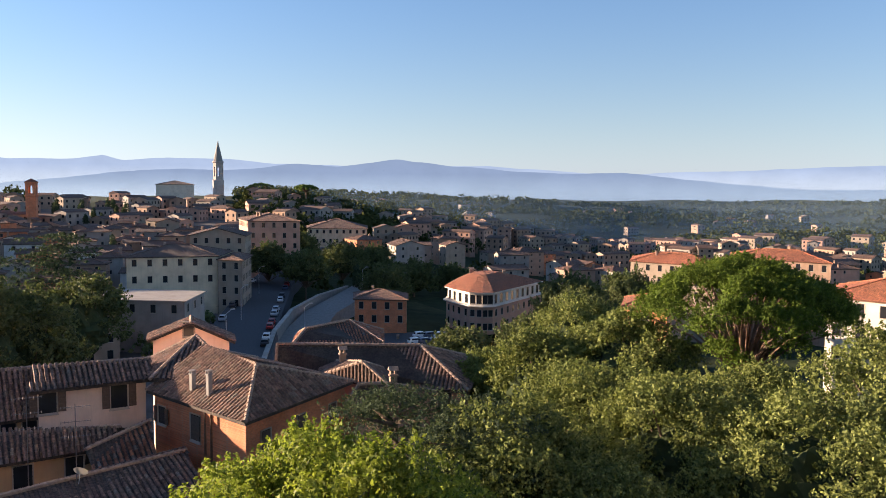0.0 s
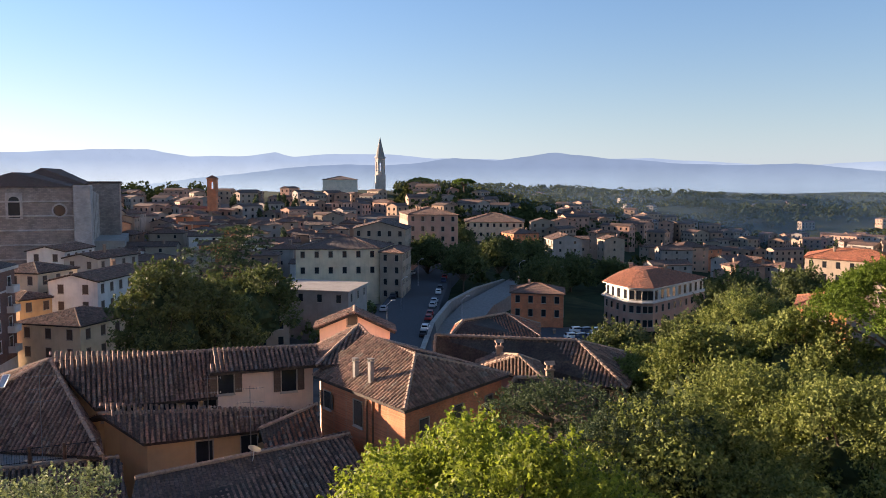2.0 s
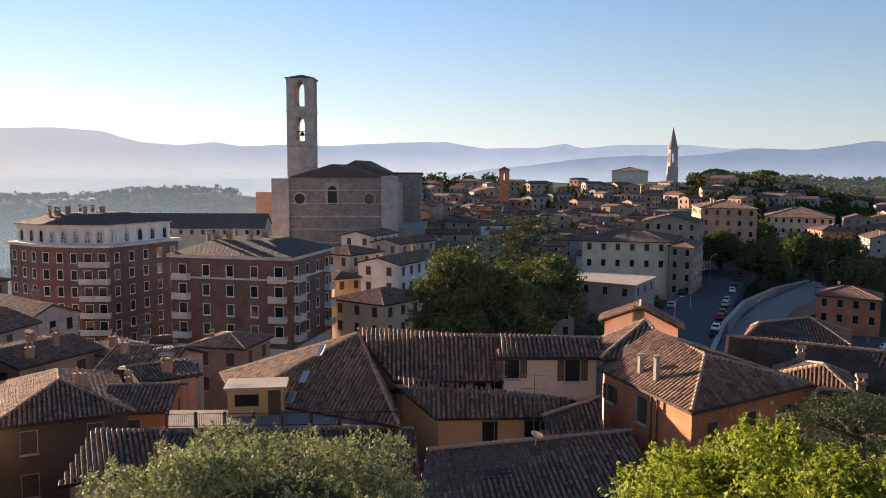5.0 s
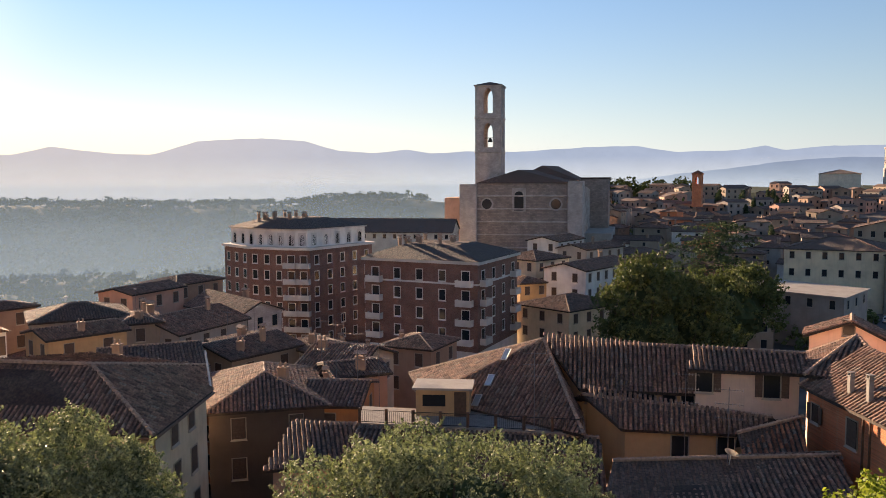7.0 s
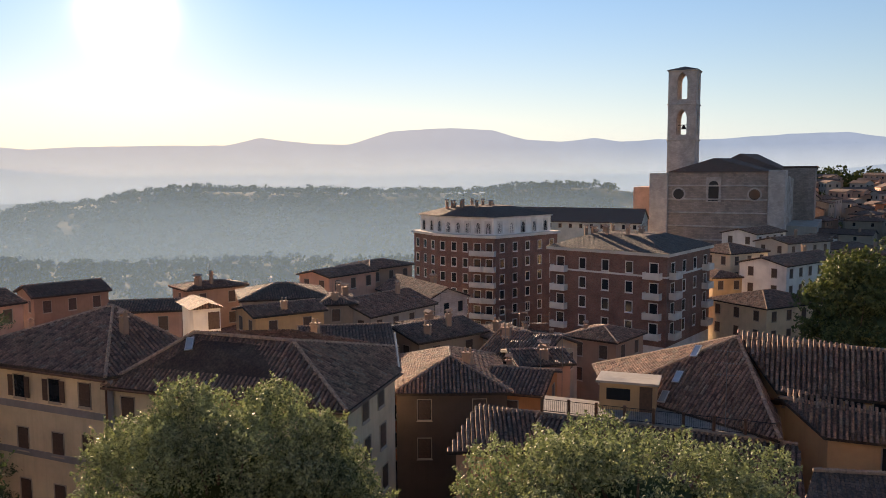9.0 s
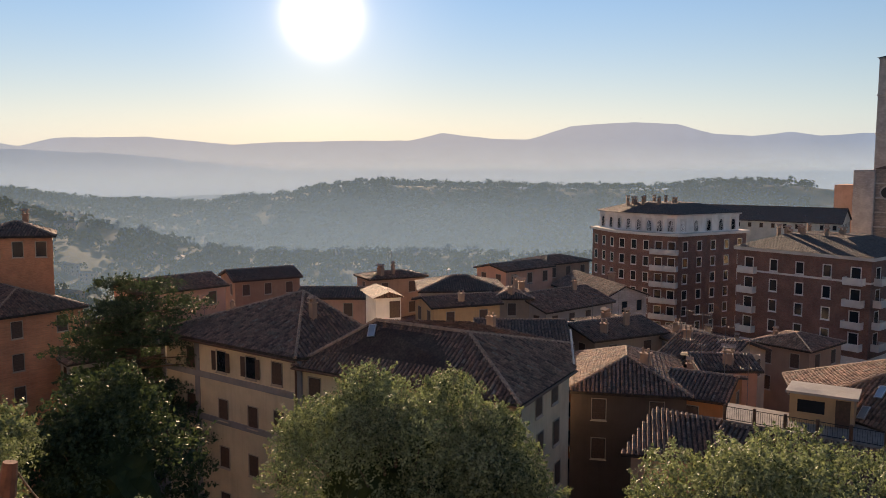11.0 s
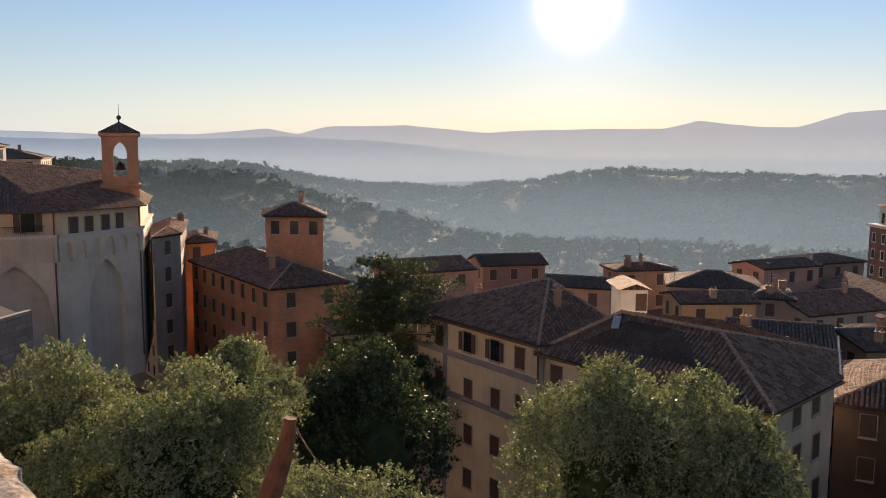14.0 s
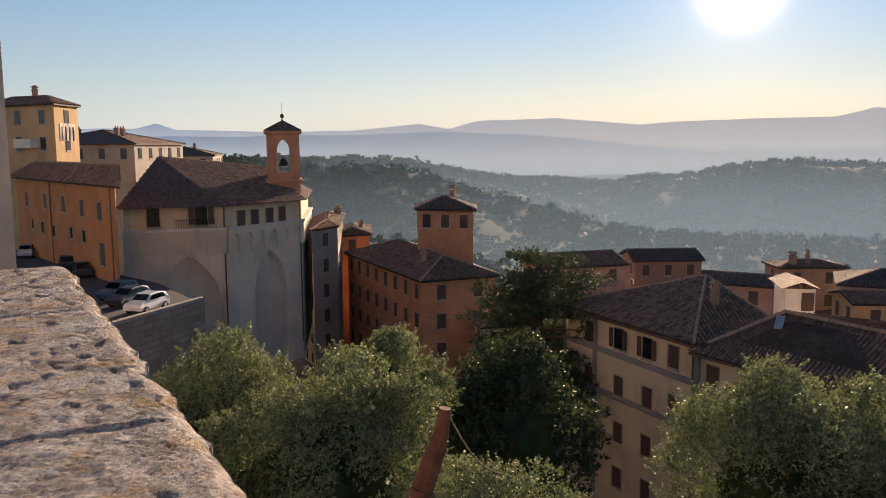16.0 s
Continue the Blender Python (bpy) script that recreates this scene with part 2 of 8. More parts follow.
STEEL = simple("galvanised_steel", (0.45, 0.45, 0.46), 0.4, 0.8, 8.0, 0.2)
COPPER = simple("copper_gutter", (0.16, 0.09, 0.06), 0.5, 0.5, 4.0, 0.3)
BARK = simple("bark", (0.12, 0.085, 0.06), 0.95, 0, 5.0, 0.4)
CONCRETE = simple("concrete", (0.24, 0.225, 0.205), 0.9, 0, 1.2, 0.2)
OAK_LEAF = foliage("holm_oak_leaf", (0.05, 0.07, 0.04), (0.32, 0.36, 0.215), 0.06, 0.24)
OLIVE_LEAF = foliage("olive_green_leaf", (0.045, 0.066, 0.022), (0.25, 0.285, 0.09), 0.04, 0.24)
# dark greens that stand for the shade deep inside crowns
CROWN_SHADE = foliage("crown_shade", (0.03, 0.045, 0.022), (0.08, 0.1, 0.045), 0.02, 0.0)
LIME_LEAF = foliage("lime_leaf", (0.06, 0.1, 0.012), (0.3, 0.35, 0.06), 0.2, 0.5)
PINE_LEAF = foliage("pine_needles", (0.028, 0.055, 0.012), (0.14, 0.205, 0.03), 0.1, 0.28)
CEDAR_LEAF = foliage("cedar_needles", (0.026, 0.042, 0.026), (0.085, 0.115, 0.065), 0.04, 0.25)
FAR_LEAF = foliage("far_wood_leaf", (0.022, 0.036, 0.014), (0.07, 0.08, 0.03), 0.0, 0.08)
WOOD_LEAF = foliage("woodland_leaf", (0.04, 0.06, 0.026), (0.15, 0.175, 0.07), 0.1, 0.25)

# ---- mesh helpers ----


def mesh_from(name, verts, faces, mats, smooth=False, mat_ids=None, uvs=None):
    me = bpy.data.meshes.new(name)
    me.from_pydata([tuple(v) for v in verts], [], faces)
    for m in mats:
        me.materials.append(m)
    if mat_ids is not None:
        me.polygons.foreach_set("material_index", mat_ids)
    if uvs is not None:
        layer = me.uv_layers.new(name="UVMap")
        layer.data.foreach_set("uv", np.asarray(uvs, dtype=np.float32).ravel())
    if smooth:
        me.polygons.foreach_set("use_smooth", [True] * len(me.polygons))
    me.update()
    return me


def mesh_part(name, me, parent=None, label="", m=None):
    ob = new(name, me)
    if parent is not None:
        ob.parent = parent
    if m is not None:
        ob.matrix_basis = m
    if label:
        tagged(ob, label)
    return ob


def part(name, bm, material, parent, label=""):
    if not isinstance(material, (list, tuple)) and material.name.startswith(("clay", "new_clay")):
        layer = bm.loops.layers.uv.new("UVMap")
        bm.normal_update()
        for f in bm.faces:
            u = Vector((0, 0, 1)).cross(f.normal)
            u = u.normalized() if u.length > 0.05 else Vector((1, 0, 0))
            v = f.normal.cross(u)
            for lp in f.loops:
                lp[layer].uv = (lp.vert.co.dot(u), lp.vert.co.dot(v))
    me = bpy.data.meshes.new(name)
    bm.to_mesh(me)
    bm.free()
    for mt in (material if isinstance(material, (list, tuple)) else [material]):
        me.materials.append(mt)
    return mesh_part(name, me, parent, label)


def anchor(name, loc, label, category, group="", kind="", yaw=0.0):
    e = new(name)
    e.matrix_basis = pose(*loc, 0, 0, yaw)
    return tagged(e, label, category, group, kind)


def box(bm, lo, hi, m=None, bevel=0.0, mat=0):
    m = m or Matrix()
    g = bmesh.ops.create_cube(bm, size=1.0)
    vs = g["verts"]
    s = Vector(hi) - Vector(lo)
    c = (Vector(hi) + Vector(lo)) / 2
    for v in vs:
        v.co = m @ Vector((v.co.x * s.x + c.x, v.co.y * s.y + c.y, v.co.z * s.z + c.z))
    fs = {f for v in vs for f in v.link_faces}
    for f in fs:
        f.material_index = mat
    if bevel:
        es = {e for v in vs for e in v.link_edges}
        bmesh.ops.bevel(bm, geom=list(es), offset=bevel, segments=1, affect="EDGES")
    return vs


def tube(bm, a, b, r0, r1, n=8):
    a, b = Vector(a), Vector(b)
    g = bmesh.ops.create_cone(bm, cap_ends=True, segments=n, radius1=r0, radius2=r1, depth=(b - a).length)
    m = Matrix.Translation((a + b) / 2) @ (b - a).to_track_quat("Z", "Y").to_matrix().to_4x4()
    bmesh.ops.transform(bm, matrix=m, verts=g["verts"])


def prism(bm, pts, z0, z1, mat=0):
    """Upright prism over a plan polygon."""
    lo = [bm.verts.new((p[0], p[1], z0)) for p in pts]
    hi = [bm.verts.new((p[0], p[1], z1)) for p in pts]
    n = len(pts)
    fs = [bm.faces.new((lo[i], lo[(i + 1) % n], hi[(i + 1) % n], hi[i])) for i in range(n)]
    fs += [bm.faces.new(hi), bm.faces.new(lo[::-1])]
    for f in fs:
        f.material_index = mat
    bmesh.ops.recalc_face_normals(bm, faces=fs)

# ---- ground ----
G_AZ = [-45, -10, 12, 35, 48, 62, 74, 86, 100, 130]
G_R = [0, 25, 60, 140, 260, 450, 700, 1100, 1600, 2500, 4900]
G_Z = {
    -45: (-14, -20, -26, -33, -40, -46, -50, -44, -42, -40, -55),
    -10: (-14, -22, -28, -38, -42, -50, -54, -48, -42, -44, -60),
    12: (-14, -22, -30, -36, -34, -23, -8, -12, -16, -25, -60),
    35: (-14, -22, -33, -36, -29, -16, -8, -20, -60, -90, -110),
    48: (-14, -24, -33, -38, -36, -55, -90, -120, -38, -100, -150),
    62: (-14, -24, -33, -38, -70, -100, -120, -115, -42, -110, -150),
    74: (-14, -24, -33, -38, -75, -105, -125, -115, -38, -120, -150),
    86: (-14, -24, -33, -40, -75, -105, -120, -90, -75, -130, -150),
    100: (-14, -22, -30, -40, -70, -85, -70, -18, -60, -130, -150),
    130: (-9, -12, -18, -26, -45, -70, -60, -20, -30, -120, -150),
}


def ground_z(x, y):
    r = math.hypot(x, y)
    az = math.degrees(math.atan2(-x, y))
    if az < -115:
        az += 360
    az = min(max(az, -45), 130)
    prof = np.array([np.interp(r, G_R, G_Z[a]) for a in G_AZ])
    z = float(np.interp(az, G_AZ, prof))
    if r > 200:
        k = min(1.0, (r - 200) / 600)
        z += k * 9 * noise.noise(Vector((x * 0.004, y * 0.004, 3.1))) + k * 4 * noise.noise(Vector((x * 0.012, y * 0.012, 7.7)))
    if r > 700 and az < 14:
        k = min(1.0, (r - 700) / 400) * min(1.0, (14 - az) / 8)
        z += k * (16 * noise.noise(Vector((x * 0.0026, y * 0.0026, 5.5))) + 6)
    return z


def build_ground():
    na, rs = 180, [0.0]
    r = 6.0
    while r < 4950:
        rs.append(r)
        r *= 1.055
    verts, faces = [], []
    for r in rs:
        for k in range(na):
            p = bearing(360 * k / na, r)
            verts.append((p.x, p.y, ground_z(p.x, p.y)))
    for i in range(len(rs) - 1):
        for k in range(na):
            a, b = i * na + k, i * na + (k + 1) % na
            faces.append((a, b, b + na, a + na))
    me = mesh_from("ground", verts, faces, [GROUND], True)
    return tagged(mesh_part("ground", me), "grassy hillside falling to a wooded valley", "ground", kind="structure")


build_ground()

# ---- houses ----


def window_mesh(w, h, t=0.14, surround=None):
    """Frame and recessed pane in one piece: x along the wall, y out of it, z up from the sill."""
    bm = bmesh.new()
    box(bm, (-w / 2 - t, -0.2, -t), (w / 2 + t, 0.06, h + t))
    face = max(bm.faces, key=lambda f: f.calc_center_median().y)
    bmesh.ops.inset_individual(bm, faces=[face], thickness=t, depth=0)
    for v in face.verts:
        v.co.y -= 0.045
    face.material_index = 1
    low = min(bm.faces, key=lambda f: f.calc_center_median().z)
    r = bmesh.ops.extrude_face_region(bm, geom=[low])
    for v in r["geom"]:
        if isinstance(v, bmesh.types.BMVert):
            v.co.z -= 0.08
            v.co.x *= 1.1
            v.co.y += 0.06 if v.co.y > 0 else 0
    me = bpy.data.meshes.new("window")
    bm.to_mesh(me)
    bm.free()
    me.materials.append(surround or TRIM)
    me.materials.append(GLASS)
    return me


def shutter_mesh(w, h):
    """One louvred leaf, hinged at x=0, in one piece."""
    bm = bmesh.new()
    n = 9
    prof = []
    for k in range(n):
        z0, z1 = h * k / n, h * (k + 1) / n
        prof += [(z0, 0.05), (z1 - 0.01, 0.025)]
    prof.append((h, 0.05))
    cols = [[bm.verts.new((x, y, z)) for z, y in prof] for x in (0, w)]
    back = [[bm.verts.new((x, 0.0, z)) for z in (0, h)] for x in (0, w)]
    for k in range(len(prof) - 1):
        bm.faces.new((cols[0][k], cols[1][k], cols[1][k + 1], cols[0][k + 1]))
    bm.faces.new((back[1][0], back[0][0], back[0][1], back[1][1]))
    bm.faces.new((back[0][0], back[1][0], cols[1][0], cols[0][0]))
    bm.faces.new((back[1][1], back[0][1], cols[0][-1], cols[1][-1]))
    bm.faces.new([back[0][1], back[0][0]] + cols[0])
    bm.faces.new([back[1][0], back[1][1]] + cols[1][::-1])
    bmesh.ops.recalc_face_normals(bm, faces=bm.faces)
    me = bpy.data.meshes.new("shutter")
    bm.to_mesh(me)
    bm.free()
    me.materials.append(SHUTTER)
    return me


WIN_SIZE = {"s": (0.8, 1.1), "m": (1.0, 1.6), "l": (1.2, 2.1)}
WIN = {s: window_mesh(*wh, 0.12, WORN) for s, wh in WIN_SIZE.items()}
WIN_BOLD = {s: window_mesh(*wh, 0.24) for s, wh in WIN_SIZE.items()}
SHUT = {s: shutter_mesh(wh[0] / 2, wh[1]) for s, wh in WIN_SIZE.items()}


def window_unit(parent, kind, size, m, name="window"):
    ob = mesh_part(name, WIN[size], parent, "", m)
    w, h = WIN_SIZE[size]
    if kind == "closed":
        mesh_part("shutter", SHUT[size], ob, "", pose(-w / 2, 0.0, 0))
        mesh_part("shutter", SHUT[size], ob, "", pose(0.004, 0.0, 0))
    elif kind == "open":
        mesh_part("shutter", SHUT[size], ob, "", pose(-w - 0.12, 0.07, 0))
        mesh_part("shutter", SHUT[size], ob, "", pose(w / 2 + 0.12, 0.07, 0))
    return ob


def chimney_mesh(w, h, style):
    bm = bmesh.new()
    box(bm, (-w / 2, -w * 0.4, -1.2), (w / 2, w * 0.4, h), bevel=0.02, mat=0)
    box(bm, (-w / 2 - 0.08, -w * 0.4 - 0.08, h - 0.02), (w / 2 + 0.08, w * 0.4 + 0.08, h + 0.1), bevel=0.02, mat=0)
    if style == 0:
        for x in (-w * 0.3, w * 0.3):
            tube(bm, (x, 0, h + 0.1), (x, 0, h + 0.5), 0.13, 0.1, 8)
    else:
        for x in (-w * 0.35, w * 0.35):
            box(bm, (x - 0.06, -w * 0.3, h + 0.1), (x + 0.06, w * 0.3, h + 0.4), mat=0)
        bm2 = [bm.verts.new(v) for v in ((-w * 0.7, -w * 0.55, h + 0.4), (w * 0.7, -w * 0.55, h + 0.4), (w * 0.7, w * 0.55, h + 0.4),
                                        (-w * 0.7, w * 0.55, h + 0.4), (-w * 0.7, 0, h + 0.68), (w * 0.7, 0, h + 0.68))]
        for ids in ((0, 1, 5, 4), (2, 3, 4, 5), (0, 4, 3), (1, 2, 5), (3, 2, 1, 0)):
            bm.faces.new([bm2[i] for i in ids]).material_index = 1
    me = bpy.data.meshes.new("chimney")
    bm.to_mesh(me)
    bm.free()
    me.materials.append(AGED_PEACH)
    me.materials.append(RIDGE_CLAY)
    return me


CHIM = [chimney_mesh(0.8, 1.0, 0), chimney_mesh(0.9, 1.2, 1), chimney_mesh(0.6, 1.4, 1), chimney_mesh(0.5, 0.6, 1)]


def aerial_mesh():
    bm = bmesh.new()
    tube(bm, (0, 0, -0.5), (0, 0, 3.2), 0.025, 0.02, 6)
    tube(bm, (-0.7, 0, 3.1), (0.7, 0, 3.1), 0.015, 0.015, 5)
    for k in range(8):
        x = -0.65 + k * 0.18
        tube(bm, (x, -0.35 + k * 0.02, 3.1), (x, 0.35 - k * 0.02, 3.1), 0.01, 0.01, 4)
    tube(bm, (0, -0.3, 2.4), (0, 0.3, 2.4), 0.012, 0.012, 4)
    me = bpy.data.meshes.new("aerial")
    bm.to_mesh(me)
    bm.free()
    me.materials.append(AERIALMETAL)
    return me


AERIAL = aerial_mesh()


def v_range(poly, u):
    """The lowest and highest v of a convex polygon (u, v) at u."""
    vs = []
    for (u0, v0), (u1, v1) in zip(poly, poly[1:] + poly[:1]):
        if (u0 - u) * (u1 - u) <= 0 and abs(u1 - u0) > 1e-6:
            vs.append(v0 + (v1 - v0) * (u - u0) / (u1 - u0))
    return (min(vs), max(vs)) if len(vs) > 1 else None


def tile_slope(verts, faces, poly3, rnd):
    """Lays rows of half-round clay tiles over a slope whose first edge is the eave."""
    a, b = Vector(poly3[0]), Vector(poly3[1])
    u = (b - a).normalized()
    n = u.cross(Vector(poly3[2]) - a).normalized()
    if n.z < 0:
        n = -n
    v = n.cross(u)
    if v.z < 0:
        v = -v
    flat = [((Vector(p) - a).dot(u), (Vector(p) - a).dot(v)) for p in poly3]
    u0, u1 = min(p[0] for p in flat), max(p[0] for p in flat)
    step, row = 0.34, 0.46
    k = 0
    x = u0 + step / 2
    while x < u1:
        rng = v_range(flat, x)
        if rng:
            y = rng[0] - 0.06
            while y < rng[1] - 0.1:
                y2 = min(y + row + 0.06, rng[1] + 0.05)
                j = rnd.uniform(-0.015, 0.015)
                lift = rnd.uniform(0.0, 0.025)
                base = len(verts)
                for yy, h, w in ((y, 0.045 + lift, 0.125), (y2, 0.015, 0.1)):
                    for ang in (0, 55, 125, 180):
                        ca, sa = math.cos(radians(ang)), math.sin(radians(ang))
                        verts.append(a + u * (x + j + w * ca) + v * yy + n * (h + 0.12 * sa))
                for q in range(3):
                    faces.append((base + q, base + q + 1, base + q + 5, base + q + 4))
                y += row
        x += step
        k += 1


def roof_slopes(c, eave, pitch, style, along=None, rise=None):
    """Slopes over a four-cornered plan (counter-clockwise). Returns polygons, each with its eave first, and the ridge."""
    c = [Vector((p[0], p[1], eave)) for p in c]
    l0 = ((c[1] - c[0]).length + (c[3] - c[2]).length) / 2
    l1 = ((c[2] - c[1]).length + (c[0] - c[3]).length) / 2
    if along is None:
        along = 0 if l0 >= l1 else 1
    if along == 1:
        c = c[1:] + c[:1]
        l0, l1 = l1, l0
    e1, e0 = (c[1] + c[2]) / 2, (c[3] + c[0]) / 2
    h = rise if rise is not None else math.tan(radians(pitch)) * l1 / 2
    if style == "hip":
        inset = min(l1 / 2, l0 * 0.48)
        d = (e1 - e0).normalized()
        r0, r1 = e0 + d * inset, e1 - d * inset
    else:
        r0, r1 = e0.copy(), e1.copy()
    r0.z = r1.z = eave + h
    polys = [[c[0], c[1], r1, r0], [c[2], c[3], r0, r1]]
    if style == "hip":
        polys += [[c[1], c[2], r1], [c[3], c[0], r0]]
    return polys, (r0, r1), c


def slab_roof(slopes, thick=0.2):
    """One welded slab over all slopes: top, underside and rim, with UVs along each eave."""
    verts, faces, uvs, ids, rim = [], [], [], {}, {}

    def vid(p, low):
        k = (round(p.x, 2), round(p.y, 2), round(p.z, 2), low)
        if k not in ids:
            ids[k] = len(verts)
            verts.append(p - Vector((0, 0, thick)) if low else p.copy())
        return ids[k]
    for sl in slopes:
        a = sl[0]
        u = (sl[1] - a).normalized()
        v = u.cross(sl[2] - a).normalized().cross(u)
        top, low = [vid(p, 0) for p in sl], [vid(p, 1) for p in sl]
        faces.append(tuple(top))
        uvs += [((p - a).dot(u), (p - a).dot(v)) for p in sl]
        faces.append(tuple(low[::-1]))
        uvs += [(0, 0)] * len(sl)
        for k in range(len(sl)):
            e = (top[k], top[(k + 1) % len(sl)])
            if e[::-1] in rim:
                del rim[e[::-1]]
            else:
                rim[e] = (top[k], low[k], low[(k + 1) % len(sl)], top[(k + 1) % len(sl)])
    for f in rim.values():
        faces.append(f)
        uvs += [(0, 0)] * 4
    return verts, faces, uvs


def house(corners, eave, base=None, style="hip", pitch=18, wall=CREAM, tiles=None, near=False, label="", storey=3.3, spacing=3.2,
          win=("plain", "m"), rows=None, chimneys=1, along=None, name="house", over=0.45, group="", windows=True, seed=1, aerials=0, rise=None,
          every=1.0, category="house"):
    rnd = random.Random(seed)
    pts = [Vector((p[0], p[1], 0)) for p in corners]
    area = sum(p.x * q.y - q.x * p.y for p, q in zip(pts, pts[1:] + pts[:1]))
    if area < 0:
        pts.reverse()
    cen = sum(pts, Vector()) / len(pts)
    if base is None:
        base = min(ground_z(p.x, p.y) for p in pts) - 0.5
    root = anchor(name, (cen.x, cen.y, base), label, category, group)
    loc = [p - cen for p in pts]
    top = eave - base
    bm = bmesh.new()
    slopes, (r0, r1), cc = roof_slopes(loc, top, pitch, style, along, rise)
    prism(bm, loc, 0, top)
    if style == "gable":
        for tri in ((cc[1], cc[2], r1), (cc[3], cc[0], r0)):
            vs = [bm.verts.new(p) for p in tri] + [bm.verts.new(Vector(p) - (p - Vector((0, 0, p.z))).normalized() * 0.3) for p in tri]
            bm.faces.new(vs[:3])
            bm.faces.new(vs[3:][::-1])
            for k in range(3):
                bm.faces.new((vs[k], vs[3 + k], vs[3 + (k + 1) % 3], vs[(k + 1) % 3]))
    part("wall", bm, wall, root)
    # roof slab with overhanging eaves
    tiles = tiles or (TILE_NEAR if near else TILE_FAR)
    o = []
    n = len(loc)
    for i in range(n):
        d0 = (loc[i] - loc[i - 1]).normalized()
        d1 = (loc[(i + 1) % n] - loc[i]).normalized()
        o.append(loc[i] + (d0 - d1) * over)
    if style == "flat":
        bm = bmesh.new()
        prism(bm, o, top, top + 0.25)
        part("roof", bm, tiles, root)
        slopes, (r0, r1) = [], (cen * 0 + Vector((0, 0, top)), cen * 0 + Vector((0, 0, top)))
    else:
        drop = over * math.tan(radians(pitch))
        slopes, (r0, r1), cc = roof_slopes(o, top - drop + 0.12, pitch, style, along, rise if rise is None else rise + drop)
        verts, faces, uvs = slab_roof(slopes)
        # near slab goes dark: shade and dirt between tile rows put into its colour
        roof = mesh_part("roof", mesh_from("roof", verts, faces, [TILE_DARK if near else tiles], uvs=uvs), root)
        if near:
            verts, faces = [], []
            for poly in slopes:
                tile_slope(verts, faces, [p.copy() for p in poly], rnd)
            lay = mesh_part("roof_tiles", mesh_from("roof_tiles", verts, faces, [tiles]), roof, "weathered half-round clay tiles")
            tagged(lay, kind="stuff")
        # ridge and hip caps
        bm = bmesh.new()
        caps = [(r0, r1)]
        if style == "hip":
            caps += [(cc[0], r0), (cc[3], r0), (cc[1], r1), (cc[2], r1)]
        for p, q in caps:
            ln = (q - p).length
            if near:
                k = max(1, int(ln / 0.42))
                for s in range(k):
                    a, b = p.lerp(q, s / k), p.lerp(q, (s + 1.12) / k)
                    tube(bm, a + Vector((0, 0, 0.06)), b + Vector((0, 0, 0.03)), 0.13, 0.11, 6)
            elif ln > 0.5:
                tube(bm, p + Vector((0, 0, 0.02)), q + Vector((0, 0, 0.02)), 0.12, 0.12, 6)
        part("ridge_tiles", bm, RIDGE_CLAY if near else tiles, roof, "pale clay ridge tiles")
    # windows, storey by storey
    if windows:
        nr = rows if rows is not None else max(1, int((top - 0.4) / storey))
        for i in range(n):
            a, b = loc[i], loc[(i + 1) % n]
            d = b - a
            ln = d.length
            out = Vector((d.y, -d.x, 0)).normalized()
            mid = (a + b) / 2 + cen
            if not near and out.dot(mid) > 0.12 * mid.length:
                continue
            if ln < 2.2:
                continue
            k = max(1, int(ln / spacing))
            for r in range(nr):
                z = top - 0.75 - WIN_H[win[1]] - r * storey
                if z < 0.5:
                    break
                for c in range(k):
                    if rnd.random() > every:
                        continue
                    kind = win[0]
                    if kind == "mixed":
                        kind = rnd.choice(("plain", "closed", "open"))
                    p = a + d * ((c + 0.5) / k)
                    window_unit(root, kind if near else "plain", win[1], pose(p.x, p.y, z, 0, 0, math.degrees(math.atan2(-d.y, -d.x))))
    for k in range(chimneys):
        f = rnd.uniform(0.1, 0.9)
        s = rnd.choice(slopes[:2]) if slopes else None
        if s is None:
            break
        low = s[0].lerp(s[1], f)
        high = s[3].lerp(s[2], f)
        p = low.lerp(high, rnd.uniform(0.35, 0.8))
        mesh_part("chimney", rnd.choice(CHIM), root, "", pose(p.x, p.y, p.z, 0, 0, rnd.uniform(0, 90)))
    for k in range(aerials):
        p = r0.lerp(r1, rnd.random())
        mesh_part("aerial", AERIAL, root, "thin metal television aerial", pose(p.x, p.y, p.z, 0, 0, rnd.uniform(0, 360)))
    return root


WIN_H = {"s": 1.1, "m": 1.6, "l": 2.1}


def rect(az, d, along_az, length, depth):
    """Plan corners of a rectangle: its near corner at a bearing, one side running to a bearing, the other to the right of it."""
    p = bearing(az, d)
    u = bearing(along_az, 1.0)
    w = Vector((u.y, -u.x, 0))
    return [p, p + u * length, p + u * length + w * depth, p + w * depth]


def dip(az, el, z):
    """Plan point at a bearing where a level plane z below the eye shows under the dip angle el."""
    return bearing(az, abs(z) / math.tan(radians(abs(el))))


def spot(az, el, z):
    """The point at height z that shows at a bearing under the dip angle el."""
    p = dip(az, el, z)
    return Vector((p.x, p.y, z))


def on_plane(az, el, a, b, c):
    """The point of the plane a, b, c that shows at a bearing under the angle el."""
    n = (b - a).cross(c - a)
    w = bearing(az, 1.0, math.tan(radians(el)))
    return w * (n.dot(a) / n.dot(w))


